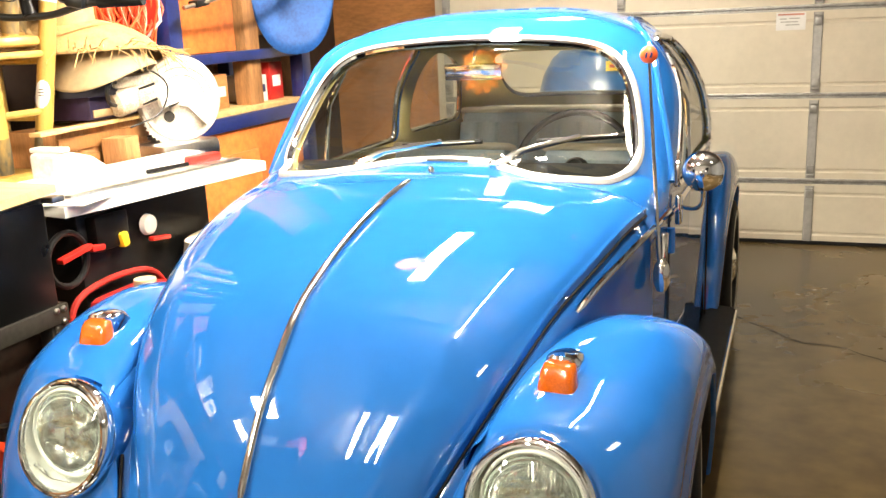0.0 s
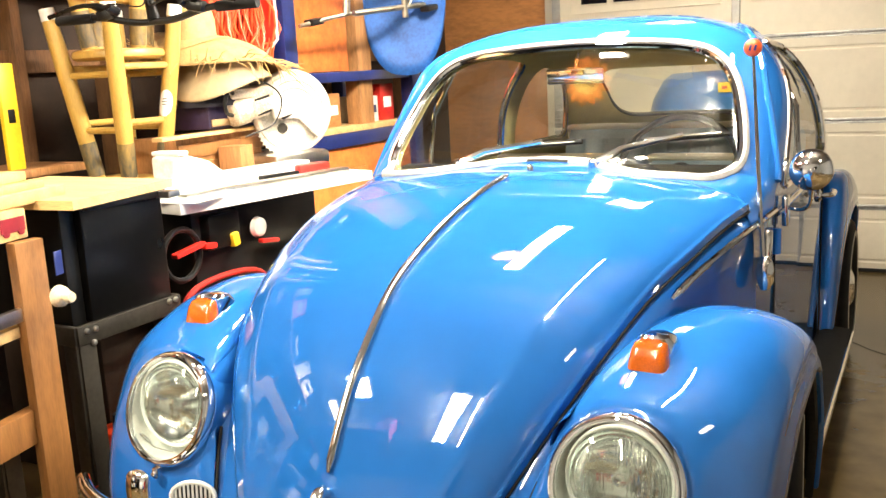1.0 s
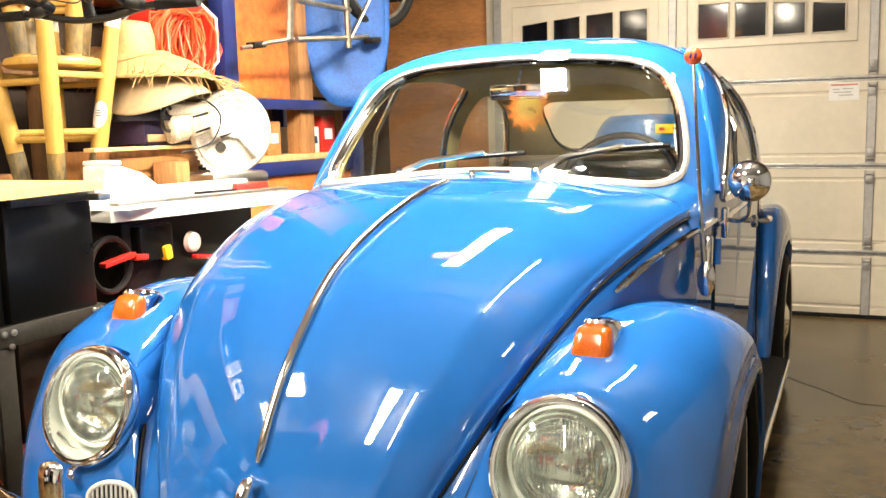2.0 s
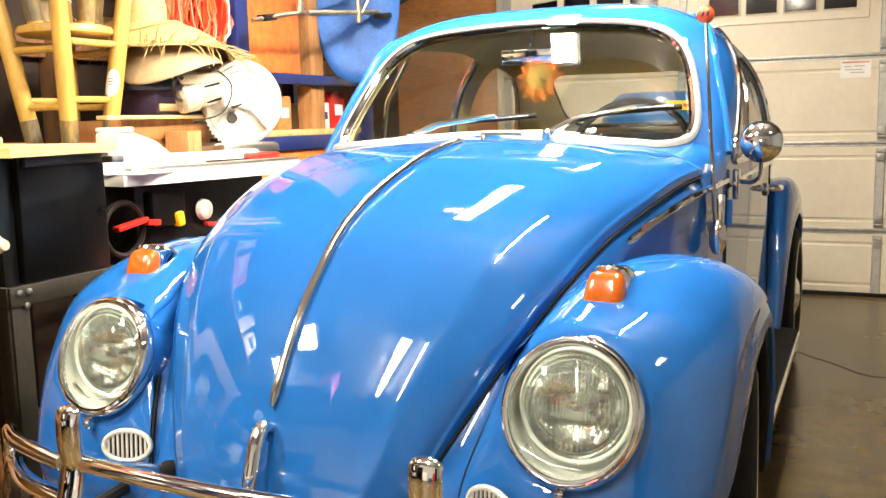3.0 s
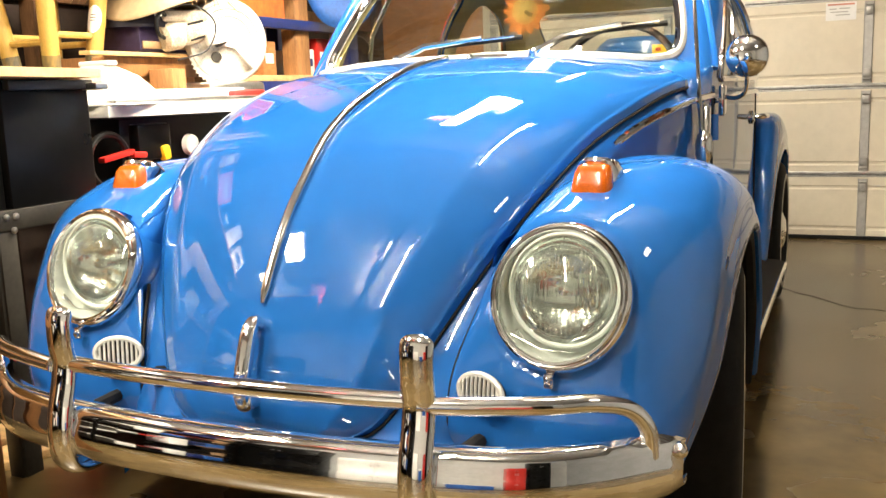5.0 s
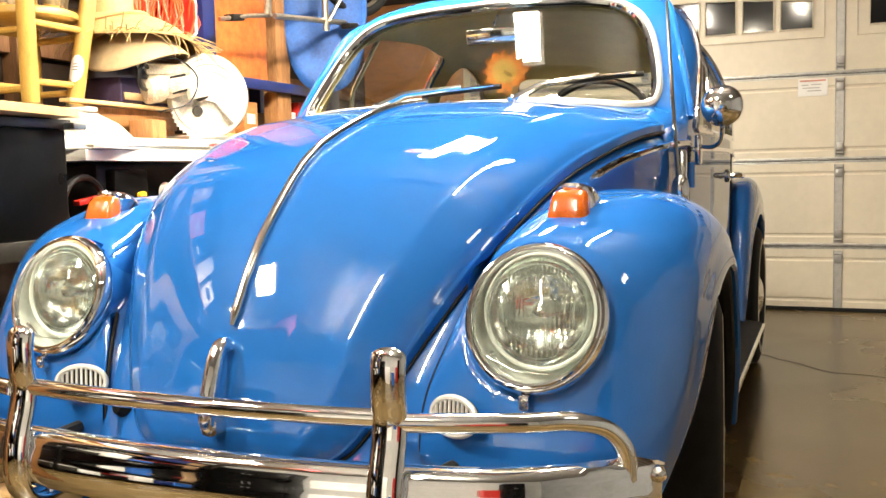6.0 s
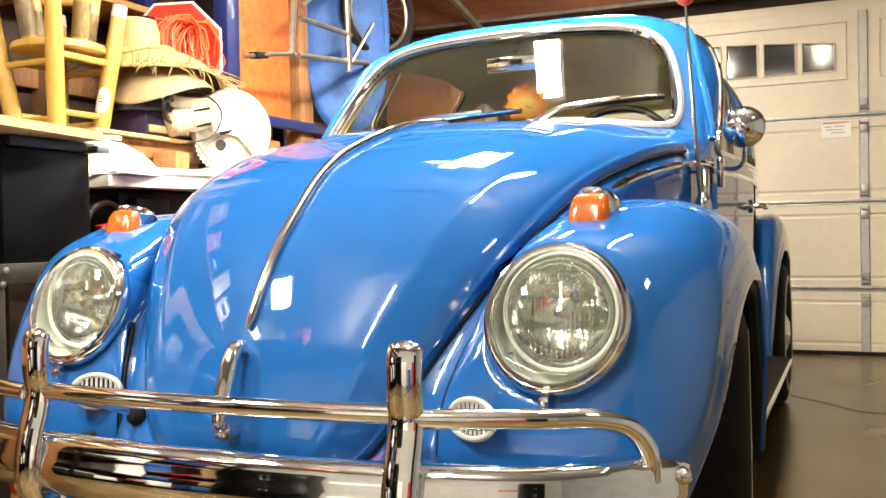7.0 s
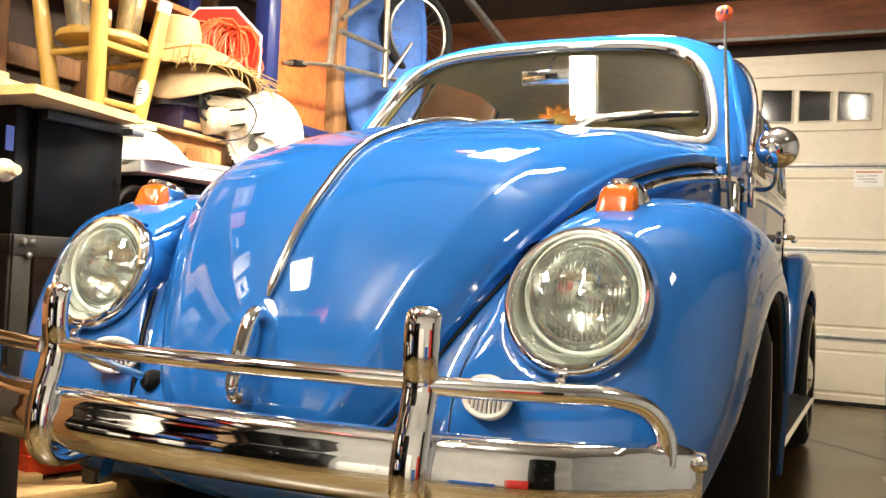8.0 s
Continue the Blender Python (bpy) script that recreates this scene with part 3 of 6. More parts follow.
# ---------------------------------------------------------------- the car: brightwork and details
def strip_along(pts, w, h, n=8):
    """A raised half-round strip of width w and height h along pts, lying on the surface."""
    return Geo().tube(pts, w / 2, n, flat=h / (w / 2) if w else 1)


# middle trim strip, handle and lock of the hood
pts = []
for i in range(1, 60):
    d = Vector((NOSE[i + 1][0] - NOSE[i - 1][0], NOSE[i + 1][1] - NOSE[i - 1][1])).normalized()
    if NOSE[i][1] > 0.628 and NOSE[i][0] < 0.87:
        pts.append((0, NOSE[i][0] - d.y * 0.006, NOSE[i][1] + d.x * 0.006))
g = Geo()
g.tube(pts, [0.004] + [0.0095] * (len(pts) - 2) + [0.006], 10)
part("hood_trim", g, TRIM, car, "thin chrome strip along the hood")
g = Geo()
g.tube(curve([(0, -0.045, 0.592), (0, -0.072, 0.604), (0, -0.088, 0.590), (0, -0.104, 0.555), (0, -0.120, 0.510), (0, -0.126, 0.475), (0, -0.112, 0.458)], 24), [0.012 + 0.004 * math.sin(i / 23 * math.pi) for i in range(24)], 12)
part("hood_handle", g, CHROME, car, "curved chrome hood handle")
g = Geo()
g.lathe([(0.0, 0.026), (0.013, 0.025), (0.0165, 0.018), (0.0175, 0.0), (0.0175, -0.02)], look((0.0, -0.102, 0.462), (0, 0.5, 0.40)), 24)
part("hood_lock", g, WORN_CHROME, car, "round chrome lock button")


# headlamps
def flute(x, y):
    """Relief of the moulded lamp glass: fine flutes above and across the middle, blocks beside them, a plain foot."""
    d = 0.0
    if y > 0.030 and abs(x) < 0.058:
        d = 0.0011 * math.cos(x * 2 * math.pi / 0.0066)
    elif -0.026 < y < 0.022:
        d = 0.0013 * math.cos(x * 2 * math.pi / 0.0078) if 0.014 < abs(x) < 0.066 else 0.0
        if abs(x) <= 0.026 and 0.002 < y < 0.020:
            d = 0.0035 * math.cos(x / 0.026 * 1.4) * math.sin((y - 0.002) / 0.018 * math.pi)
    elif y < -0.034 and abs(x) < 0.05:
        d = 0.0009 * math.cos(x * 2 * math.pi / 0.0092)
    return d + 0.0012 * math.exp(-((y - 0.026) / 0.003) ** 2) - 0.0012 * math.exp(-((y + 0.030) / 0.003) ** 2)


def headlamp(s):
    m, c = lamp_matrix(s), LAMP_AT[s]
    g = Geo()
    g.lathe([(0.112, -0.22), (0.1235, -0.10), (0.1265, -0.03), (0.1265, -0.012), (0.121, -0.008)], m, 56)
    h = part("headlamp", g, PAINT, car, "round headlamp with chrome rim in a blue bucket")
    g = Geo()
    g.lathe([(0.1285, -0.016), (0.1318, -0.010), (0.1322, -0.002), (0.1300, 0.007), (0.1265, 0.012), (0.1245, 0.0125), (0.1230, 0.0105), (0.1215, 0.0125), (0.1190, 0.0165), (0.1150, 0.0165), (0.1128, 0.012), (0.1120, 0.0)], m, 96)
    part("rim", g, CHROME, h, "polished chrome rim")
    g = Geo()
    g.lathe([(0.0, 0.036), (0.03, 0.0345), (0.06, 0.030), (0.09, 0.0215), (0.105, 0.014), (0.1125, 0.009)], m, 64)
    lens = part("lens", g, LENS, h, "clear domed glass")
    lens.visible_shadow = False
    # pale bowl behind the outer glass, sealed inner lamp with moulded lens, set upright
    g = Geo()
    g.lathe([(0.1125, 0.006), (0.1105, -0.016), (0.1075, -0.034), (0.100, -0.048), (0.088, -0.054), (0.0, -0.056)], m, 56)
    part("bowl", g, LAMP_BOWL, h, "pale ring behind the glass")
    mi = Matrix.Translation(c + Vector((0.005, 0.010, 0.009))) @ Euler((radians(90 - 8), 0, 0)).to_matrix().to_4x4()
    g = Geo()
    g.lathe([(0.101, -0.025), (0.101, 0.000), (0.099, 0.004), (0.096, 0.0045), (0.094, 0.002), (0.093, -0.003)], mi, 64)
    part("inner_ring", g, LAMP_BOWL, h, "pale sealed lamp ring")
    g = Geo()
    g.lathe([(0.094, -0.004), (0.082, -0.024), (0.055, -0.037), (0.028, -0.044), (0.0, -0.046)], mi, 48)
    part("reflector", g, REFLECTOR, h, "silvered bowl")
    g = Geo()
    g.lathe([(0.0, 0.030), (0.010, 0.028), (0.014, 0.020), (0.014, -0.03)], mi @ Matrix.Translation((0, 0, -0.03)), 20)
    part("bulb_shield", g, WORN_CHROME, h, "small silver bulb shield")
    N, M = 150, 64
    P = []
    for a in np.linspace(-1, 1, M):
        row = []
        for b in np.linspace(-1, 1, N):
            x, y = b * 0.0935 * math.sqrt(max(0.0, 1 - a * a * 0.999)), a * 0.0935
            row.append(tuple(mi @ Vector((x, y, 0.012 - (x * x + y * y) * 1.3 + flute(x, y)))))
        P.append(row)
    fl = part("fluted_lens", Geo().grid(np.array(P)), FLUTED, h, "moulded lamp glass with fine flutes", angle=80)
    fl.visible_shadow = False
    # adjusting screw with its clip, and the rim's screw tab
    g = Geo()
    g.tube([m @ Vector((-0.062, -0.086, -0.022)), m @ Vector((-0.074, -0.064, 0.004))], [0.0028, 0.0045], 8)
    g.tube([m @ Vector((-0.086, -0.07, -0.006)), m @ Vector((-0.03, -0.092, -0.006)), m @ Vector((0.03, -0.094, -0.004))], 0.0011, 5)
    part("adjuster", g, WORN_CHROME, h, "thin adjuster screw and wire clip")
    g = Geo()
    g.box((0.018, 0.018, 0.026), Matrix.Translation(c + Vector((-0.004, -0.053, -0.134))), 0.004)
    g.lathe([(0.0, 0.006), (0.006, 0.005), (0.0075, 0.0)], Matrix.Translation(c + Vector((-0.004, -0.062, -0.134))) @ Euler((radians(90), 0, 0)).to_matrix().to_4x4(), 12)
    part("rim_screw", g, WORN_CHROME, h)


FLUTED = glass("fluted_glass", (0.86, 0.92, 0.88), 0.04, 1.34)
FLUTED.node_tree.nodes["Principled BSDF"].inputs["Transmission Weight"].default_value = 0.95
for s in (1, -1):
    headlamp(s)


# turn signals on the fenders
def signal(s):
    m = Matrix.Translation((s * 0.556, 0.262, 0.809)) @ Euler((radians(-7), 0, radians(-s * 4))).to_matrix().to_4x4() @ Matrix.Diagonal((1, 1, 0.86, 1))

    def loft(rows, n=28):
        P = []
        for y0, y1, w, z, sq in rows:
            row = []
            for k in range(n):
                a = 2 * math.pi * k / n
                c, t = math.cos(a), math.sin(a)
                cx = math.copysign(abs(c) ** sq, c)
                ty = math.copysign(abs(t) ** sq, t)
                yy = (y0 + y1) / 2 + ty * (y1 - y0) / 2
                taper = 1.0 if ty < 0.2 else 1.0 - 0.55 * ((ty - 0.2) / 0.8) ** 1.6
                row.append(tuple(m @ Vector((cx * w * taper, yy, z))))
            P.append(row)
        return np.array(P)

    g = Geo()
    g.grid(loft([(-0.043, 0.122, 0.044, -0.022, 0.75), (-0.043, 0.122, 0.044, 0.000, 0.75), (-0.041, 0.12, 0.042, 0.004, 0.75), (-0.03, 0.11, 0.038, 0.010, 0.75)]), close_v=True)
    t = part("turn_signal", g, CHROME, car, "amber turn signal in a chrome housing on the fender")
    g = Geo()
    P = loft([(-0.004, 0.118, 0.0405, 0.004, 0.6), (-0.006, 0.112, 0.040, 0.030, 0.6), (-0.012, 0.098, 0.0375, 0.054, 0.62), (-0.020, 0.080, 0.032, 0.071, 0.66), (-0.018, 0.055, 0.022, 0.0785, 0.75), (0.012, 0.028, 0.003, 0.0805, 0.9)])
    g.grid(P, close_v=True)
    part("housing", g, CHROME, t, "chrome teardrop housing")
    g = Geo()
    P = loft([(-0.042, 0.02, 0.0395, 0.001, 0.5), (-0.0405, 0.02, 0.039, 0.014, 0.5), (-0.034, 0.02, 0.035, 0.046, 0.5), (-0.026, 0.02, 0.031, 0.060, 0.55), (-0.016, 0.02, 0.024, 0.066, 0.65), (0.0, 0.01, 0.004, 0.067, 0.9)])
    g.grid(P, close_v=True)
    part("amber_lens", g, AMBER_CORE, t, "amber plastic lens")


for s in (1, -1):
    signal(s)


# horn grilles below the headlamps
def fender_front_y(x, z):
    """Where the front of the fender lies at (x, z), from its middle line."""
    a = np.array(F_TOP)
    b = np.array(F_IN)
    zz = a[2:6, 2]
    ya = float(np.interp(z, zz, a[2:6, 1]))
    yb = float(np.interp(z, b[2:6, 2], b[2:6, 1]))
    f = min(1, max(0, (x - 0.355) / 0.185))
    q = math.acos(max(-1, min(1, (1 - f) ** 1.05)))
    return yb + (ya - yb) * math.sin(q) ** 0.95


def horn_grille(s):
    cx, cz = (0.420, 0.490) if s > 0 else (0.398, 0.494)
    c = Vector((s * cx, fender_front_y(cx, cz) - 0.014, cz))
    nrm = Vector((-s * 0.38, -1, 0.12)).normalized()
    m = nrm.to_track_quat("Z", "Y").to_matrix().to_4x4()
    m.translation = c
    oval = lambda w, h, n=40: [(w * math.cos(2 * math.pi * k / n), h * math.sin(2 * math.pi * k / n)) for k in range(n)]
    base = part("horn_grille", Geo().plate(oval(0.052, 0.034), 0.008, m), BLACK_PLASTIC, car, "oval chrome horn grille with slots")
    g = Geo()
    g.tube([m @ Vector((x, y, 0.005)) for x, y in oval(0.050, 0.032)], 0.0055, 8, closed=True)
    part("grille_ring", g, GRILLE, base)
    for k in range(-4, 5):
        h = 0.031 * math.sqrt(1 - (k / 5.1) ** 2)
        g = Geo()
        g.tube([m @ Vector((k * 0.0098, -h, 0.006)), m @ Vector((k * 0.0098, h, 0.006))], 0.0028, 6)
        part("grille_bar", g, GRILLE, base)


for s in (1, -1):
    horn_grille(s)


# belt trim, door line, door handle
def belt(s):
    pts = [(s * (side_x(y) + 0.004), y, z) for y, z in curve([(0.50, 0.884), (0.62, 0.915), (0.80, 0.945), (1.0, 0.965), (1.17, 0.972)], 20)]
    g = Geo()
    g.tube(pts, [0.004] + [0.0085] * 19, 8)
    part("belt_trim", g, CHROME, car, "chrome belt trim")
    g = Geo()
    g.tube([(s * (half_w(y) + 0.003), y, 0.955 + 0.012 * math.sin((y - 1.2) * 2)) for y in np.linspace(1.215, 2.30, 24)], 0.0085, 8)
    g.tube([(s * (half_w(y) + 0.002), y, 0.952 - 0.05 * max(0, y - 2.6)) for y in np.linspace(2.33, 3.0, 14)], 0.0085, 8)
    part("belt_trim", g, CHROME, car, "chrome belt trim")
    for y in (1.20, 2.315):
        g = Geo()
        g.tube([(s * (half_w(y) + 0.0005), y, z) for z in np.linspace(0.30, 0.97, 12)], 0.0035, 6)
        part("door_gap", g, RUBBER, car, "dark door gap")
    g = Geo()
    x = half_w(2.16)
    g.tube(curve([(s * (x + 0.002), 2.10, 0.875), (s * (x + 0.038), 2.105, 0.877), (s * (x + 0.046), 2.13, 0.877), (s * (x + 0.044), 2.22, 0.874), (s * (x + 0.036), 2.245, 0.873)], 16), 0.0095, 8)
    g.lathe([(0.024, 0.0), (0.024, 0.006), (0.015, 0.012), (0.0, 0.014)], Matrix.Translation((s * x, 2.10, 0.875)) @ Euler((0, s * math.pi / 2, 0)).to_matrix().to_4x4(), 16)
    part("door_handle", g, CHROME, car, "chrome door handle")
    for z in (0.885, 0.52):
        g = Geo()
        g.tube([(s * (half_w(1.2) + 0.008), 1.185, z - 0.035), (s * (half_w(1.2) + 0.008), 1.185, z + 0.035)], 0.012, 10)
        part("door_hinge", g, PAINT, car)


for s in (1, -1):
    belt(s)

# door mirror on an arm
g = Geo()
g.tube(curve([(0.660, 1.27, 0.965), (0.70, 1.255, 0.962), (0.722, 1.24, 0.975), (0.730, 1.23, 1.02), (0.730, 1.225, 1.065)], 20), 0.0062, 8)
g.box((0.018, 0.04, 0.085), pose(0.66, 1.275, 0.955), 0.006)
mirror = part("door_mirror", g, CHROME, car, "round chrome mirror on a bent arm")
g = Geo()
mm = Matrix.Translation((0.730, 1.222, 1.073)) @ Euler((radians(90), 0, radians(8))).to_matrix().to_4x4()
g.lathe([(0.0, 0.027), (0.02, 0.0255), (0.037, 0.020), (0.050, 0.010), (0.056, -0.004), (0.057, -0.014), (0.052, -0.020), (0.0, -0.021)], mm, 40)
part("mirror_shell", g, CHROME, mirror)
g = Geo()
g.lathe([(0.0, 0.036), (0.009, 0.033), (0.011, 0.024)], mm, 14)
part("mirror_bolt", g, WORN_CHROME, mirror)

# aerial with ball topper
g = Geo()
g.tube([(0.652, 0.965, 0.84), (0.638, 0.985, 0.98), (0.604, 1.055, 1.385)], [0.0062, 0.0058, 0.0035], 8)
aerial = part("aerial", g, WORN_CHROME, car, "thin metal aerial with a ball on top")
g = Geo()
g.lathe([(0.0, -0.045), (0.012, -0.04), (0.021, -0.02), (0.022, 0.01), (0.018, 0.03), (0.008, 0.042), (0.0, 0.044)], pose(0.655, 0.96, 0.845, 0, 0, 0), 18)
g.box((0.02, 0.028, 0.10), pose(0.655, 1.00, 0.90, -8, 0, 0), 0.006)
part("aerial_base", g, WORN_CHROME, aerial)
g = Geo()
g.lathe([(0.0, -0.0225)] + [(0.0225 * math.cos(a), 0.0225 * math.sin(a)) for a in np.linspace(-1.45, 1.45, 15)] + [(0.0, 0.0225)], pose(0.602, 1.060, 1.402), 28)
part("aerial_ball", g, mat("orange_ball", (0.85, 0.11, 0.02), 0.35, vary=0.06, coat=0.4), aerial, "small orange ball with a dark blue mark")
g = Geo()
for dx in (-0.006, 0.006):
    g.box((0.006, 0.002, 0.014), Matrix.Translation((0.605 + dx, 1.0382, 1.402)) @ Euler((0, radians(14), radians(8))).to_matrix().to_4x4(), 0.0005)
part("ball_mark", g, NAVY, aerial)


# wipers
def wiper(x0, x1, blade):
    y0 = shell_front_y(x0, 1.10) - 0.02
    at = lambda x, z, d: (x, shell_front_y(x, z) - d, z + d * 0.5)
    base = (x0, 1.085, 1.105)
    tip = at(x1, blade, 0.03)
    g = Geo()
    g.tube([base, tuple(np.array(base) * 0.65 + np.array(tip) * 0.35 + np.array((0, -0.018, 0.016))), tip], [0.013, 0.010, 0.007], 8)
    g.lathe([(0.0, 0.022), (0.012, 0.02), (0.016, 0.0), (0.02, -0.02)], pose(x0, 1.085, 1.098, 20, 0, 0), 16)
    w = part("wiper", g, TRIM, car, "chrome windscreen wiper lying across the glass")
    d = np.array(tip) - np.array(base)
    d /= np.linalg.norm(d)
    bl = [at(x1 + q, blade + q * 0.06, 0.012) for q in np.linspace(-0.13, 0.12, 9)]
    g = Geo()
    g.tube(bl, 0.0085, 6)
    part("wiper_blade", g, RUBBER, w, "black rubber blade")
    g = Geo()
    g.tube([at(x1 + q, blade + q * 0.06, 0.021) for q in np.linspace(-0.11, 0.10, 7)], 0.0045, 6)
    part("blade_holder", g, TRIM, w)


wiper(-0.255, -0.02, 1.145)
wiper(0.17, 0.395, 1.160)
g = Geo()
g.lathe([(0.0, 0.012), (0.006, 0.011), (0.009, 0.004), (0.010, -0.006)], pose(0, 1.03, 1.099), 12)
part("washer_jet", g, WORN_CHROME, car)

# bumper: curved blade, overriders, tube guard
BX = np.linspace(-0.762, 0.762, 81)


def bumper_y(x):
    return -0.208 + 0.075 * (abs(x) / 0.6) ** 2.2 + 0.09 * (max(0.0, abs(x) - 0.5) / 0.25) ** 2


def blade_geo():
    prof = [(0.030, 0.444), (0.012, 0.450), (-0.004, 0.446), (-0.012, 0.436), (-0.013, 0.424), (-0.018, 0.41), (-0.022, 0.395), (-0.022, 0.378), (-0.018, 0.364), (-0.010, 0.353), (0.004, 0.345), (0.020, 0.343), (0.034, 0.350)]
    P = []
    for x in BX:
        t = max(0.0, (abs(x) - 0.70) / 0.075)
        k = 1 - 0.62 * min(1.0, t) ** 3
        P.append([(x, bumper_y(x) + d, 0.397 + (z - 0.397) * k) for d, z in prof])
    return Geo().grid(np.array(P))


bl = part("bumper_blade", blade_geo(), CHROME, car, "polished chrome bumper blade")
sol = bl.modifiers.new("thick", "SOLIDIFY")
sol.thickness, sol.offset = 0.004, 1
for s in (1, -1):
    g = Geo()
    m = Matrix.Translation((s * 0.757, bumper_y(0.757) - 0.010, 0.425)) @ Euler((radians(90), 0, radians(s * 40))).to_matrix().to_4x4()
    g.lathe([(0.0, 0.016), (0.008, 0.014), (0.013, 0.006), (0.014, -0.01)], m, 16)
    part("bumper_bolt", g, WORN_CHROME, bl)
    # overrider: rounded upright post
    yb = bumper_y(0.37)
    side = curve([(0.006, 0.634), (0.000, 0.631), (-0.004, 0.622), (-0.007, 0.610), (-0.008, 0.595), (-0.008, 0.56), (-0.004, 0.525), (-0.010, 0.49), (-0.024, 0.445), (-0.032, 0.40), (-0.030, 0.355), (-0.014, 0.328), (0.014, 0.318), (0.05, 0.318), (0.085, 0.324)], 60)
    g = Geo()
    g.tube([(s * 0.372 + 0.014, yb + dy, z) for dy, z in side], [0.004, 0.0085, 0.0115, 0.013] + [0.0135] * 53 + [0.013, 0.010, 0.006], 28, flat=2.2, up=(1, 0, 0))
    part("overrider", g, CHROME, bl, "chrome bumper overrider post")
    # bumper iron below, thin stay above, in a rubber grommet
    g = Geo()
    g.tube([(s * 0.42, 0.06, 0.40), (s * 0.40, -0.12, 0.40), (s * 0.385, yb + 0.02, 0.40)], 0.014, 8)
    part("bumper_bracket", g, UNDERSIDE, bl)
    g = Geo()
    g.tube([(s * 0.30, 0.0, 0.455), (s * 0.335, -0.08, 0.487), (s * 0.372, yb + 0.012, 0.523)], 0.0085, 10)
    part("guard_stay", g, WORN_CHROME, bl, "thin metal stay")
    g = Geo()
    g.lathe([(0.0, 0.014), (0.015, 0.012), (0.022, 0.0), (0.022, -0.02)], pose(s * 0.298, -0.005, 0.452, 80, 0, s * 20), 16)
    part("bracket_grommet", g, RUBBER, bl, "black rubber grommet")
    # outer guard: runs out from the post and bends down to the blade
    g = Geo()
    g.tube(curve([(s * 0.385, yb - 0.004, 0.523), (s * 0.48, bumper_y(0.48) + 0.002, 0.523), (s * 0.58, bumper_y(0.58) + 0.004, 0.523), (s * 0.645, bumper_y(0.645) + 0.006, 0.520), (s * 0.690, bumper_y(0.69) + 0.006, 0.503), (s * 0.712, bumper_y(0.712) + 0.004, 0.468), (s * 0.717, bumper_y(0.717) + 0.002, 0.43), (s * 0.717, bumper_y(0.717), 0.40)], 40), 0.0155, 14)
    part("guard_tube", g, CHROME, bl, "chrome guard tube bent down at its end")
g = Geo()
g.tube([(x, bumper_y(x) + 0.006, 0.527) for x in np.linspace(-0.365, 0.365, 24)], 0.0155, 14)
part("guard_tube", g, CHROME, bl, "chrome guard tube between the overriders")

# ---------------------------------------------------------------- the car: inside
g = Geo()
g.box((1.18, 0.10, 0.16), pose(0, 1.33, 0.97, 20), 0.03)
part("dashboard", g, PAINT, car, "blue painted dashboard")
g = Geo()
g.box((1.14, 0.17, 0.02), pose(0, 1.235, 1.062, 4), 0.008)
part("dash_top", g, BLACK_PLASTIC, car)
m = Matrix.Translation((0.30, 1.52, 1.03)) @ Euler((radians(62), 0, 0)).to_matrix().to_4x4()
g = Geo()
g.tube([m @ Vector((0.19 * math.cos(a), 0.19 * math.sin(a), 0)) for a in np.linspace(0, 2 * math.pi, 40, endpoint=False)], 0.012, 8, closed=True)
wheel_ob = part("steering_wheel", g, BLACK_PLASTIC, car, "thin black steering wheel")
g = Geo()
g.tube([m @ Vector((-0.19, 0, 0)), m @ Vector((0, 0, -0.03)), m @ Vector((0.19, 0, 0))], 0.009, 8)
g.tube([m @ Vector((0, 0, -0.03)), m @ Vector((0, 0.03, -0.32))], 0.02, 8)
g.lathe([(0.0, 0.0), (0.03, -0.005), (0.045, -0.03)], m, 20)
part("spoke", g, BLACK_PLASTIC, wheel_ob)


def seat(x, y, w, h, name, tilt):
    g = Geo()
    g.box((w, 0.13, h), Matrix.Translation((x, y, 0.62 + h / 2)) @ Euler((radians(-tilt), 0, 0)).to_matrix().to_4x4(), 0.06)
    ob = part(name, g, VINYL, car, "pale blue vinyl seat with cream edge")
    n = max(4, int(w / 0.09))
    for k in range(n):
        g = Geo()
        xx = x - w / 2 + w * (k + 0.5) / n
        mm = Matrix.Translation((xx, y, 0.62 + h / 2)) @ Euler((radians(-tilt), 0, 0)).to_matrix().to_4x4()
        P = [[tuple(mm @ Vector((math.cos(a) * w / n * 0.48, -0.062 - 0.014 * math.sin(a), zz))) for a in np.linspace(0, math.pi, 9)] for zz in np.linspace(-h * 0.42, h * 0.36, 6)]
        g.grid(np.array(P))
        part("seat_roll", g, VINYL, ob)
    g = Geo()
    mm = Matrix.Translation((x, y, 0.62 + h / 2)) @ Euler((radians(-tilt), 0, 0)).to_matrix().to_4x4()
    g.tube([mm @ Vector((a, b, h * 0.49)) for a, b in rounded([(-w / 2, -0.06), (w / 2, -0.06), (w / 2, 0.06), (-w / 2, 0.06)], 0.05, 5)], 0.014, 8, closed=True)
    part("piping", g, CREAM, ob)
    g = Geo()
    g.box((w, 0.46, 0.14), pose(x, y - 0.26, 0.56, 4), 0.05)
    part("cushion", g, VINYL, ob)


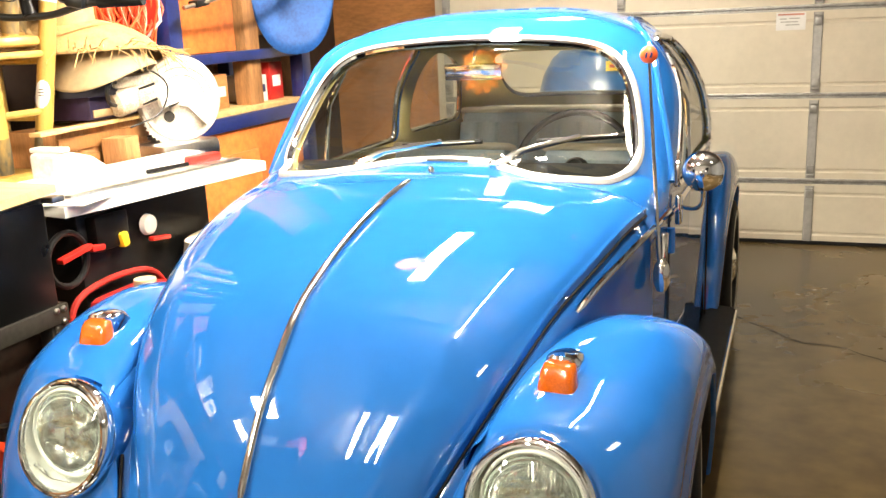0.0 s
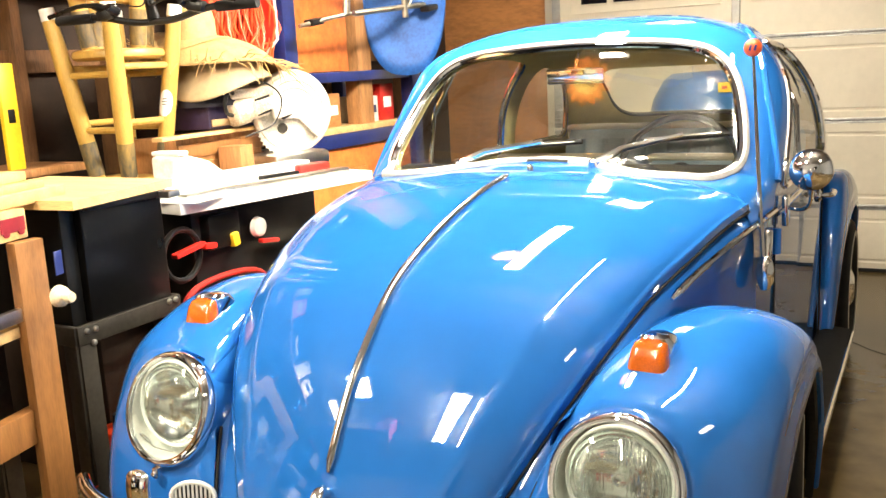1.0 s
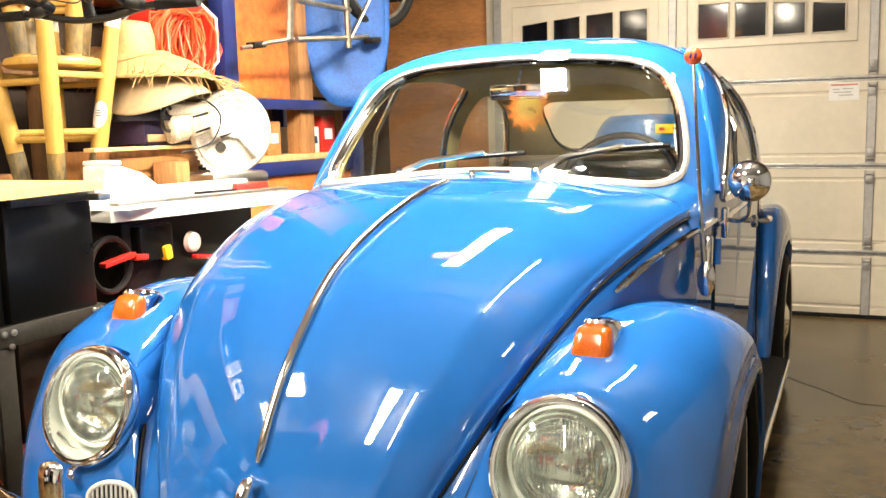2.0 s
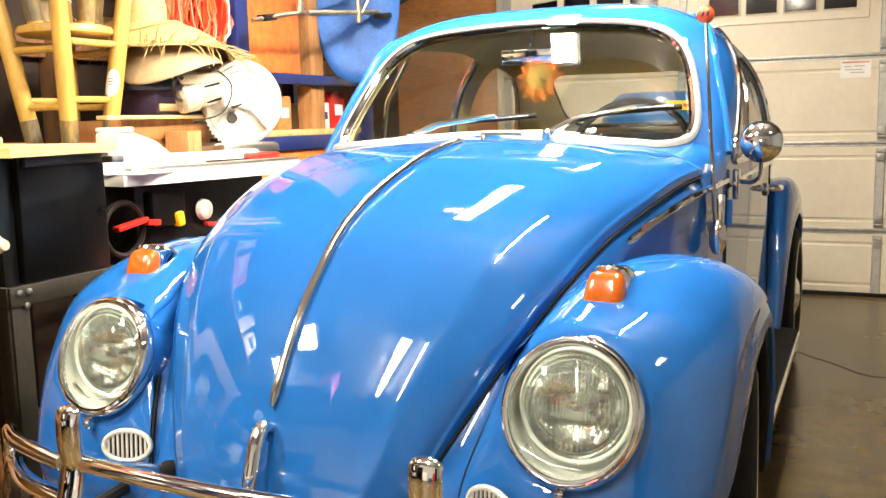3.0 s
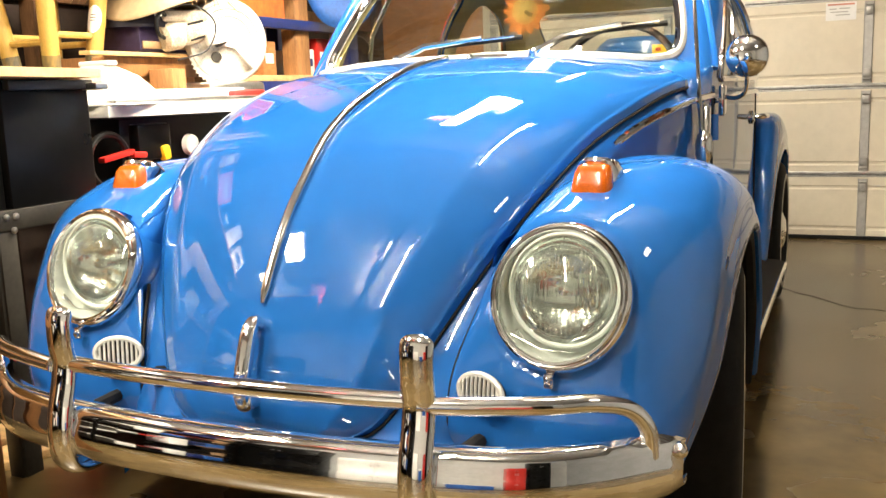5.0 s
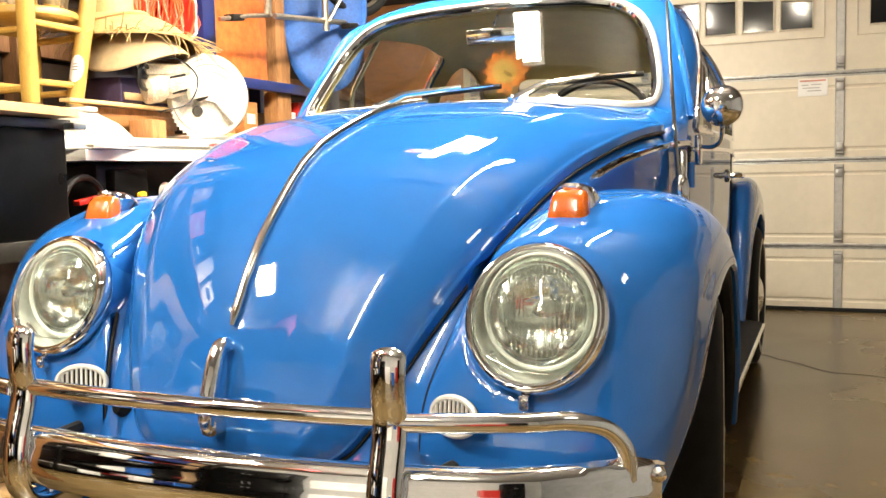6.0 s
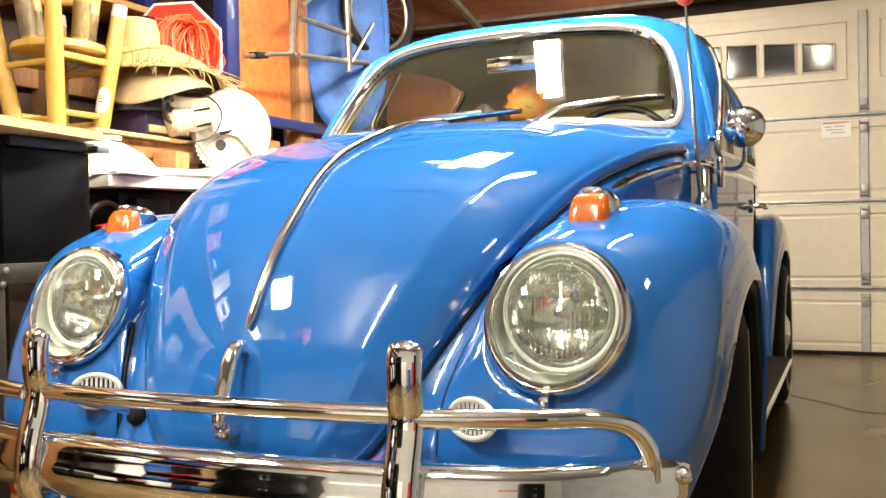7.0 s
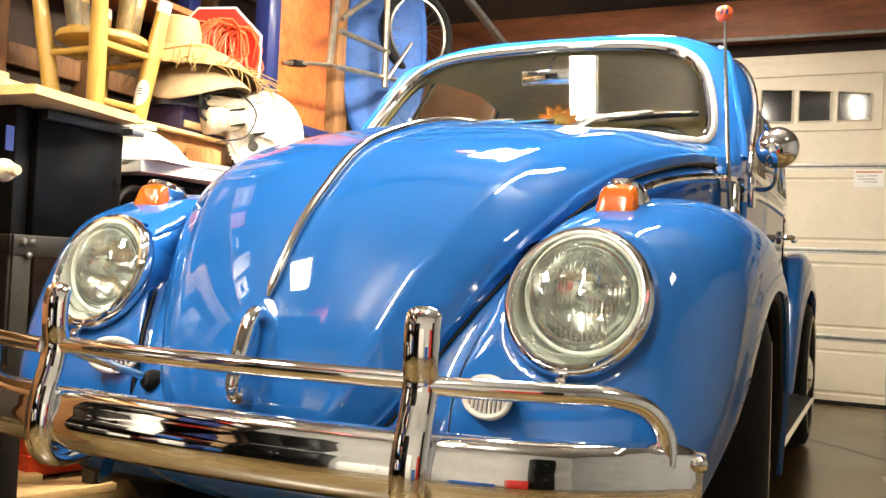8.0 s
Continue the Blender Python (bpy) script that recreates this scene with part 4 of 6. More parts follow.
seat(0.31, 2.02, 0.48, 0.40, "front_seat", 14)
seat(-0.31, 2.02, 0.48, 0.40, "front_seat", 14)
seat(0.0, 2.78, 1.06, 0.46, "rear_seat", 16)
g = Geo()
g.box((1.10, 0.30, 0.05), pose(0, 2.98, 1.045), 0.02)
part("parcel_shelf", g, CREAM, car)
for s in (1, -1):
    g = Geo()
    g.box((0.02, 0.98, 0.40), pose(s * 0.622, 1.78, 0.78), 0.008)
    part("door_card", g, CREAM, car)
g = Geo()
g.box((0.19, 0.018, 0.05), pose(0.0, 1.43, 1.345, 12), 0.008)
g.tube([(0, 1.425, 1.36), (0, 1.46, 1.41), (0, 1.50, 1.435)], 0.006, 8)
inner_mirror = part("inner_mirror", g, CHROME, car, "small chrome inside mirror")

# ---------------------------------------------------------------- garage: setting
def slab(name, size, m, material, label, cat, bevel=0.0):
    g = Geo()
    g.box(size, m, bevel)
    return tagged(part(name, g, material, smooth=bool(bevel)), label, cat, kind="structure")


slab("floor", (6.6, 9.2, 0.1), pose(0.95, 0.6, -0.05), FLOOR, "stained brown concrete garage floor with a crack", "floor")
slab("wall_left", (0.10, 9.0, 2.9), pose(-2.30, 0.6, 1.45), DARK_WOOD, "bare dark board garage wall", "wall")
slab("wall_right", (0.12, 9.0, 2.9), pose(4.15, 0.6, 1.45), DRYWALL, "pale plain garage wall", "wall")
slab("wall_front", (6.6, 0.12, 2.9), pose(0.9, -3.9, 1.45), WALL_WHITE, "pale plain garage wall", "wall")
slab("wall_back", (6.4, 0.10, 0.72), pose(0.9, 4.93, 2.54), DARK_WOOD, "dark wooden wall over the garage door", "wall")
slab("wall_back_side", (0.95, 0.10, 2.17), pose(-1.84, 4.93, 1.085), BROWN_PLY, "brown plywood wall beside the garage door", "wall")
slab("wall_back_end", (0.62, 0.10, 2.17), pose(3.83, 4.93, 1.085), DRYWALL, "pale wall beside the garage door", "wall")
slab("ceiling", (6.6, 9.2, 0.08), pose(0.95, 0.6, 2.96), CEILING_PLY, "brown boarded garage ceiling", "ceiling")
slab("ceiling_front", (6.5, 4.3, 0.03), pose(0.95, -1.75, 2.742), mat("ceiling_board", (0.30, 0.30, 0.29), rough=0.8, vary=0.08, scale=1.5), "pale plaster board ceiling", "ceiling")
slab("trim_door_side", (0.07, 0.05, 2.17), pose(-1.395, 4.86, 1.085), DOOR_WHITE, "white painted door trim", "trim", 0.004)
slab("trim_door_head", (4.98, 0.05, 0.07), pose(1.06, 4.86, 2.165), DOOR_WHITE, "white painted door trim", "trim", 0.004)
slab("header", (6.3, 0.14, 0.26), pose(0.9, 4.80, 2.42), OLD_HEADER, "red-brown wooden header beam over the garage door", "beam", 0.006)
for y in np.arange(-3.2, 4.6, 0.61):
    slab("joist", (6.3, 0.045, 0.16), pose(0.92, float(y), 2.84), DARK_JOIST, "dark wooden ceiling joist", "joist", 0.004)
for y in (-0.5, 0.3, 1.1, 1.55, 2.35, 3.2, 4.1):
    slab("stud", (0.09, 0.045, 2.9), pose(-2.21, y, 1.45), STUD_WOOD, "rough wooden wall stud", "stud", 0.003)
for z in (1.5, 2.2):
    slab("wall_rail", (0.05, 6.0, 0.09), pose(-2.23, 1.6, z), STUD_WOOD, "rough wooden rail on the wall", "rail", 0.003)
g = Geo()
g.tube([(-1.9, 4.70, 2.30), (0.3, 4.70, 2.285), (3.9, 4.70, 2.28)], 0.013, 8)
tagged(part("conduit", g, GALV), "thin grey metal pipe along the header", "pipe", kind="structure")
g = Geo()
g.box((0.05, 1.25, 0.035), Matrix.Translation((-1.52, 4.22, 2.48)) @ Euler((radians(-24), 0, radians(-12))).to_matrix().to_4x4(), 0.004)
tagged(part("track_brace", g, GALV), "slanting galvanised steel track brace", "brace", kind="structure")
# crack in the floor
g = Geo()
random.seed(4)
x, y = 0.68, 3.28
pts = []
while x < 1.9:
    pts.append((x, y, 0.0015))
    x += 0.06
    y += random.uniform(-0.085, 0.008)
P = np.array([[(px - 0.001, py - 0.004, pz), (px, py + 0.004, pz)] for px, py, pz in pts])
g.grid(P)
tagged(part("floor_crack", g, mat("crack", (0.02, 0.015, 0.01), 0.9)), "thin dark crack in the concrete", "crack", kind="structure")

# sectional door
door = root("garage_door", 1.06, 4.78, 0, "white sectional garage door with small dark arched windows", "garage door")
tagged(door, kind="structure")
DX0, DX1, DY = -1.355, 3.475, 4.78
SEAMS = [0.0, 0.405, 0.94, 1.467]
for a, b in zip(SEAMS[:3], SEAMS[1:]):
    g = Geo()
    w = DX1 - DX0
    # face with shallow pressed steps near its edges
    P = []
    for z, d in ((a + 0.006, 0.03), (a + 0.006, 0.004), (a + 0.012, 0.0), (a + 0.06, 0.0), (a + 0.068, 0.006), (a + 0.078, 0.006), (a + 0.086, 0.0), (b - 0.09, 0.0), (b - 0.082, 0.006), (b - 0.072, 0.006), (b - 0.064, 0.0), (b - 0.014, 0.0), (b - 0.006, 0.006), (b - 0.006, 0.03)):
        P.append([(x, DY + d, z) for x in (DX0, DX1)])
    g.grid(np.array(P))
    sec = part("door_section", g, DOOR_WHITE, door, "white door section", smooth=False)
BAYS = [(-1.306, -0.12), (-0.12, 1.066), (1.066, 2.252), (2.252, 3.438)]


def arch(x):
    c = -0.12 if x < 1.066 else 2.252
    return 1.755 + 0.222 - 0.055 * ((x - c) / 1.03) ** 2


g = Geo()
W0, ZB = 0.190, 1.755
mz = lambda: Matrix.Translation((0, DY + 0.016, 0)) @ Euler((radians(90), 0, 0)).to_matrix().to_4x4()
wins = []
for a, b in BAYS:
    c = (a + b) / 2
    for k in range(4):
        x0 = c - 0.434 + 0.2265 * k
        wins.append((x0, x0 + W0))
edges = [DX0] + [v for w in wins for v in w] + [DX1]
for i in range(0, len(edges), 2):
    g.box((edges[i + 1] - edges[i], 0.03, 2.13 - 1.473), pose((edges[i] + edges[i + 1]) / 2, DY + 0.016, (2.13 + 1.473) / 2), 0)
for x0, x1 in wins:
    g.box((x1 - x0, 0.03, ZB - 1.473), pose((x0 + x1) / 2, DY + 0.016, (ZB + 1.473) / 2), 0)
    g.plate([(x0, 2.13), (x1, 2.13), (x1, arch(x1)), ((x0 + x1) / 2, arch((x0 + x1) / 2)), (x0, arch(x0))], 0.03, mz())
sec = part("door_section", g, DOOR_WHITE, door, "white top section with window openings", smooth=False)
for x0, x1 in wins:
    mid = (x0 + x1) / 2
    line = [(x0, ZB), (x1, ZB), (x1, arch(x1)), (mid, arch(mid)), (x0, arch(x0))]
    g = Geo()
    g.tube([(x, DY - 0.002, z) for x, z in line], 0.007, 6, closed=True)
    fr = part("window_frame", g, DOOR_WHITE, sec)
    g = Geo()
    g.plate(line, 0.004, mz())
    part("window_pane", g, NIGHT, sec, "dark window pane", smooth=False)
# raised bead round each group of four
for a, b in BAYS:
    c = (a + b) / 2
    g = Geo()
    g.tube([(x, DY - 0.001, z) for x, z in ((c - 0.50, 1.70), (c + 0.50, 1.70), (c + 0.50, 2.05), (c - 0.50, 2.05))], 0.006, 6, closed=True)
    part("panel_bead", g, DOOR_WHITE, sec)
for z in SEAMS[1:]:
    g = Geo()
    g.box((DX1 - DX0, 0.012, 0.020), pose((DX0 + DX1) / 2, DY - 0.004, z + 0.013), 0.004)
    g.box((DX1 - DX0, 0.010, 0.022), pose((DX0 + DX1) / 2, DY + 0.006, z - 0.009), 0.003)
    part("section_rail", g, GALV, door, "grey rail at the joint")
for x in (DX0 + 0.03, -0.12, 1.066, 2.252, DX1 - 0.03):
    for a, b in zip(SEAMS, SEAMS[1:] + [2.13]):
        g = Geo()
        w = 0.055 if abs(x - 1.06) < 2 else 0.06
        P = np.array([[(x - w / 2, DY - 0.001, z), (x - w / 2 + 0.006, DY - 0.012, z), (x + w / 2 - 0.006, DY - 0.012, z), (x + w / 2, DY - 0.001, z)] for z in (a + 0.026, b - 0.022)])
        g.grid(P)
        part("stile", g, GALV_LIGHT, door, "grey galvanised stile", smooth=False)
    for z in SEAMS[1:]:
        for dz in (-0.075, 0.085):
            g = Geo()
            g.box((0.045, 0.012, 0.05), pose(x, DY - 0.018, z + dz), 0.004)
            g.tube([(x - 0.022, DY - 0.022, z + dz * 0.55), (x + 0.022, DY - 0.022, z + dz * 0.55)], 0.007, 8)
            part("hinge", g, GALV, door)
g = Geo()
g.box((DX1 - DX0, 0.03, 0.03), pose((DX0 + DX1) / 2, DY + 0.012, 0.012), 0.006)
part("bottom_seal", g, RUBBER, door)
lab = root("warning_label", 0.90, 4.775, 1.40, "white paper warning label with a red heading on the garage door", "label")
g = Geo(); g.box((0.17, 0.002, 0.105), pose(0.91, 4.777, 1.395)); part("sheet", g, PAPER, lab, smooth=False)
g = Geo(); g.box((0.15, 0.002, 0.010), pose(0.91, 4.7745, 1.436)); part("red_bar", g, mat("faded_red", (0.55, 0.22, 0.16), 0.6), lab, smooth=False)
for x, z, w in ((0.865, 1.41, 0.04), (0.93, 1.412, 0.06), (0.90, 1.392, 0.10), (0.92, 1.374, 0.08)):
    g = Geo(); g.box((w, 0.002, 0.007), pose(x, 4.7745, z)); part("text_bar", g, GALV_LIGHT, lab, smooth=False)


# ---------------------------------------------------------------- lamps under the ceiling
def shop_light(x, y, z, length, width, power):
    """A wrapped ceiling light: white pan, glowing diffuser, end caps, hanging rods."""
    r = root("ceiling_light", x, y, z, "long white ceiling light with a glowing diffuser", "ceiling light", "ceiling lights")
    rot = pose(x, y, z)
    h = width / 2
    g = Geo()
    g.box((width + 0.04, length + 0.02, 0.05), rot @ Matrix.Translation((0, 0, 0.045)), 0.004)
    part("pan", g, WHITE_PLASTIC, r, "white metal pan")
    g = Geo()
    P = np.array([[tuple(rot @ Vector((a * h, yy, b))) for a, b in ((-1, 0.018), (-0.98, -0.02), (-0.75, -0.04), (0.75, -0.04), (0.98, -0.02), (1, 0.018))] for yy in (-length / 2, length / 2)])
    g.grid(P)
    part("diffuser", g, glow("lamp_diffuser", (1.0, 0.885, 0.69), power), r, "glowing diffuser")
    for yy in (-1, 1):
        g = Geo()
        g.box((width + 0.01, 0.012, 0.066), rot @ Matrix.Translation((0, yy * (length / 2 + 0.006), -0.012)), 0.004)
        part("end_cap", g, WHITE_PLASTIC, r)
    for yy in (-length / 3, length / 3):
        g = Geo()
        p = rot @ Vector((0, yy, 0.06))
        g.tube([p, (p.x, p.y, 2.93)], 0.004, 5)
        part("rod", g, GALV, r)
    return r


for args in SHOP_LIGHTS:
    shop_light(*args)


# long light hung over the front of the car
wl = root("work_light", -0.21, 1.6, 2.40, "slim white hanging work light with a glowing panel", "work light")
wm = pose(-0.19, 1.55, 2.40, 0, 0, 0)
g = Geo(); g.box((0.135, 0.80, 0.035), wm @ Matrix.Translation((0, 0, 0.022)), 0.006); part("housing", g, WHITE_PLASTIC, wl)
g = Geo(); g.box((0.112, 0.76, 0.008), wm @ Matrix.Translation((0, 0, 0.002)), 0.002); part("tube", g, glow("work_light_tube", (1.0, 0.90, 0.74), WORK_LIGHT), wl, "glowing tube")
for yy in (-0.25, 0.25):
    g = Geo(); p = wm @ Vector((0, yy, 0.03)); g.tube([p, (p.x, p.y, 2.93)], 0.003, 5); part("cord", g, BLACK_PLASTIC, wl)
# sun-shaped ornament hung from the near end of that light, mirrored in windscreen and hood
def lit_through(name, color, through_share=0.85):
    """Thin coloured plastic that lets light through."""
    m = bpy.data.materials.new(name)
    m.use_nodes = True
    n, l = m.node_tree.nodes, m.node_tree.links
    n.remove(n["Principled BSDF"])
    noise_tex = n.new("ShaderNodeTexNoise")
    noise_tex.inputs["Scale"].default_value = 18
    mixc = n.new("ShaderNodeMixRGB")
    mixc.inputs[1].default_value = rgb(color)
    mixc.inputs[2].default_value = rgb(tuple(c * 0.7 for c in color))
    l.new(noise_tex.outputs["Fac"], mixc.inputs[0])
    df, tl, mx = n.new("ShaderNodeBsdfDiffuse"), n.new("ShaderNodeBsdfTranslucent"), n.new("ShaderNodeMixShader")
    l.new(mixc.outputs[0], df.inputs["Color"])
    l.new(mixc.outputs[0], tl.inputs["Color"])
    mx.inputs[0].default_value = through_share
    l.new(df.outputs[0], mx.inputs[1])
    l.new(tl.outputs[0], mx.inputs[2])
    l.new(mx.outputs[0], n["Material Output"].inputs["Surface"])
    return m


ORN = Vector((-0.20, 1.17, 2.07))
orn = root("hanging_ornament", *ORN, "orange and yellow sun-shaped ornament hanging from the work light", "ornament")
mo = Vector((0.20, 0.40, -0.90)).to_track_quat("Z", "Y").to_matrix().to_4x4()
mo.translation = ORN
rays = []
for q in np.linspace(0, 1, 8):
    ring = []
    for k in range(104):
        a = 2 * math.pi * k / 104
        rim = 0.086 + 0.012 * math.sin(13 * a) + 0.004 * math.sin(3 * a)
        r = 0.046 + (rim - 0.046) * q
        ring.append(tuple(mo @ Vector((r * math.cos(a), r * math.sin(a), -0.018 * q * q + 0.004 * q * math.sin(13 * a + 1.2)))))
    rays.append(ring)
part("petals", Geo().grid(np.array(rays), close_v=True), lit_through("sun_orange", (0.95, 0.30, 0.06)), orn, "orange wavy rays")
part("face", Geo().lathe([(0.0, 0.012), (0.024, 0.0115), (0.040, 0.009), (0.052, 0.003)], mo, 30), lit_through("sun_yellow", (0.97, 0.80, 0.22)), orn, "yellow domed middle")
g = Geo()
g.box((0.034, 0.014, 0.004), mo @ Matrix.Translation((-0.020, -0.006, 0.0135)), 0.001)
part("smile_mark", g, BLACK_PLASTIC, orn, "small dark mark")
g = Geo()
g.tube([ORN + Vector((0, 0, 0.05)), (ORN.x, 1.215, 2.40)], 0.0025, 6)
part("thread", g, WHITE_PLASTIC, orn)


# ---------------------------------------------------------------- left side: bench, cabinet, saws
def leg_box(parent, name, p0, p1, w, d, material, label=""):
    """A squared post from p0 to p1."""
    p0, p1 = Vector(p0), Vector(p1)
    v = p1 - p0
    m = v.to_track_quat("Z", "Y").to_matrix().to_4x4()
    m.translation = (p0 + p1) / 2
    g = Geo()
    g.box((w, d, v.length), m, 0.005)
    return part(name, g, material, parent, label)


bench = root("workbench", -1.3, -0.2, 0, "pine workbench with thick top, drawer and clamp knob", "workbench")
EDGE = Euler((0, 0, radians(12))).to_matrix().to_4x4()
g = Geo(); g.box((0.66, 0.95, 0.034), Matrix.Translation((-1.282, -0.22, 1.120)) @ EDGE, 0.006); part("benchtop", g, PINE, bench, "thick pale pine top")
g = Geo(); g.box((0.60, 0.80, 0.018), Matrix.Translation((-1.275, -0.20, 1.1465)) @ EDGE, 0.004); part("top_board", g, PINE, bench, "loose pine board")
g = Geo(); g.box((0.035, 0.72, 0.075), Matrix.Translation((-0.945, -0.22, 1.064)) @ EDGE, 0.004); dr = part("drawer_front", g, PINE, bench, "pine drawer front with two picture stickers")
g = Geo(); g.box((0.004, 0.060, 0.052), Matrix.Translation((-0.9725, 0.0, 1.064)) @ EDGE, 0.001); part("sticker", g, PAPER, dr, "white sticker", smooth=False)
g = Geo(); g.box((0.005, 0.04, 0.018), Matrix.Translation((-0.9715, 0.0, 1.058)) @ EDGE, 0.001); g.box((0.005, 0.025, 0.010), Matrix.Translation((-0.9715, 0.0, 1.076)) @ EDGE, 0.001); part("sticker_mark", g, NAVY, dr, smooth=False)
g = Geo(); g.box((0.004, 0.085, 0.036), Matrix.Translation((-0.9905, 0.085, 1.066)) @ EDGE, 0.006)
for q in (-0.025, 0.025):
    g.lathe([(0.009, -0.004), (0.009, 0.004), (0.0, 0.005)], Matrix.Translation((-0.9905 - q * 0.2, 0.085 + q, 1.047)) @ Euler((0, radians(90), 0)).to_matrix().to_4x4(), 12)
part("sticker", g, mat("dark_red", (0.25, 0.01, 0.02), 0.5), dr, "dark red van-shaped sticker", smooth=False)
for x, y, w in ((-0.975, 0.10, 0.035), (-0.90, -0.52, 0.085), (-1.58, 0.02, 0.085), (-1.52, -0.62, 0.085)):
    leg_box(bench, "leg", (x, y, 0), (x, y, 1.026 if w < 0.05 else 1.10), w, 0.085, PINE_ORANGE, "orange-stained pine post")
g = Geo(); g.box((0.04, 0.60, 0.09), Matrix.Translation((-0.94, -0.20, 0.55)) @ EDGE, 0.004); part("rail", g, PINE_ORANGE, bench)
g = Geo(); g.box((0.58, 0.62, 0.03), Matrix.Translation((-1.22, -0.22, 0.80)) @ EDGE, 0.004); sh = part("shelf", g, PINE, bench)
g = Geo(); g.box((0.02, 0.60, 0.035), Matrix.Translation((-0.915, -0.22, 0.845)) @ EDGE, 0.004); part("shelf_edge", g, ALU, bench, "bright metal shelf edge")
g = Geo(); g.lathe([(0.0, 0.05), (0.012, 0.048), (0.016, 0.035), (0.010, 0.028), (0.011, 0.02), (0.026, 0.012), (0.028, 0.0), (0.02, -0.01)], Matrix.Translation((-0.895, 0.115, 0.885)) @ Euler((0, radians(90), 0)).to_matrix().to_4x4(), 18)
part("clamp_knob", g, mat("ivory_knob", (0.60, 0.50, 0.34), 0.4, vary=0.2, scale=30), bench, "worn ivory clamp knob")
g = Geo(); g.box((0.003, 0.028, 0.06), Matrix.Translation((-0.905, 0.135, 0.965)) @ EDGE, 0.001); part("sticker", g, NAVY, bench, "small blue sticker", smooth=False)
g = Geo(); g.box((0.42, 0.40, 0.16), Matrix.Translation((-1.22, -0.2, 0.895)) @ EDGE, 0.01)
tagged(part("storage_box", g, WHITE_PLASTIC), "pale plastic box on the bench shelf", "box")

board = root("shelf_board", -1.35, 0.5, 1.085, "pale pine board lying over the black cabinet", "board")
g = Geo(); g.plate([(-0.905, 0.20), (-0.985, 0.635), (-1.55, 0.66), (-1.50, 0.16)], 0.024, pose(0, 0, 1.098)); part("plank", g, PINE, board, smooth=False)
plank2 = root("scrap_plank", -1.15, 0.2, 1.11, "short offcut of pine lying on the bench", "plank")
g = Geo(); g.box((0.10, 0.24, 0.026), pose(-1.13, 0.10, 1.170, 0, 0, 8), 0.003); part("plank", g, PINE, plank2)

cab = root("black_cabinet", -1.28, 0.5, 0, "glossy black steel tool cabinet on a bolted grey steel stand", "cabinet")
g = Geo(); g.box((0.42, 0.31, 0.345), pose(-1.272, 0.505, 0.91), 0.008); part("body", g, BLACK_STEEL, cab, "glossy black steel box")
g = Geo(); g.box((0.40, 0.05, 0.36), pose(-1.285, 0.325, 0.905), 0.006); part("side_panel", g, BLACK_PLASTIC, cab)
g = Geo(); g.box((0.03, 0.30, 0.028), pose(-1.055, 0.51, 1.068), 0.004); part("slide_rail", g, GREY_STEEL, cab)
g = Geo(); g.box((0.06, 0.05, 0.02), pose(-1.03, 0.655, 1.062), 0.004); part("catch", g, ALU, cab, "bright metal catch")
st = part("stand", Geo().box((0.02, 0.40, 0.055), pose(-1.062, 0.485, 0.712), 0.003).box((0.42, 0.02, 0.055), pose(-1.27, 0.29, 0.712), 0.003).box((0.42, 0.02, 0.055), pose(-1.27, 0.68, 0.712), 0.003), GREY_STEEL, cab, "bolted steel stand")
for x, y in ((-1.066, 0.318), (-1.066, 0.655), (-1.47, 0.318), (-1.47, 0.655)):
    g = Geo()
    g.box((0.02, 0.058, 0.72), pose(x, y, 0.36), 0.003)
    g.box((0.05, 0.018, 0.72), pose(x - 0.022, y - 0.028, 0.36), 0.003)
    part("leg", g, GREY_STEEL, cab)
for y, z in ((0.315, 0.722), (0.345, 0.722), (0.335, 0.685), (0.635, 0.728), (0.662, 0.728), (0.66, 0.69)):
    g = Geo(); g.lathe([(0.0, 0.007), (0.006, 0.006), (0.009, 0.002), (0.009, -0.002)], Matrix.Translation((-1.050, y, z)) @ Euler((0, radians(90), 0)).to_matrix().to_4x4(), 12)
    part("bolt", g, ALU, cab)

# table saw
ts = root("table_saw", -1.35, 1.25, 0, "table saw with a white top, black body and red fittings", "table saw")
g = Geo(); g.plate([(-1.125, 0.80), (-0.97, 1.72), (-1.50, 1.86), (-1.70, 0.92)], 0.035, pose(0, 0, 0.985)); part("table", g, WHITE_PLASTIC, ts, "white laminated table top", smooth=False)
g = Geo(); g.box((0.09, 0.82, 0.05), pose(-1.32, 1.24, 1.03, 0, 0, -9), 0.004); part("fence", g, WHITE_PLASTIC, ts, "white fence bar")
g = Geo(); g.box((0.05, 0.80, 0.02), pose(-1.13, 1.28, 1.012, 0, 0, -9), 0.004); part("guide_rail", g, ALU, ts)
g = Geo(); g.box((0.44, 0.72, 0.40), pose(-1.40, 1.26, 0.765), 0.02); body = part("body", g, BLACK_PLASTIC, ts, "black plastic saw body")
g = Geo(); g.box((0.05, 0.16, 0.12), pose(-1.165, 1.02, 0.88), 0.01); part("switch_box", g, BLACK_STEEL, ts)
g = Geo(); g.lathe([(0.0, 0.02), (0.02, 0.018), (0.034, 0.008), (0.038, -0.01)], Matrix.Translation((-1.145, 1.205, 0.858)) @ Euler((0, radians(90), 0)).to_matrix().to_4x4(), 24); part("dial", g, WHITE_PLASTIC, ts, "round white dial")
g = Geo(); g.tube([Vector((-1.16, 0.82 + 0.085 * math.cos(a), 0.83 + 0.085 * math.sin(a))) for a in np.linspace(0, 2 * math.pi, 28, endpoint=False)], 0.011, 8, closed=True); part("hand_wheel", g, BLACK_PLASTIC, ts, "black hand wheel")
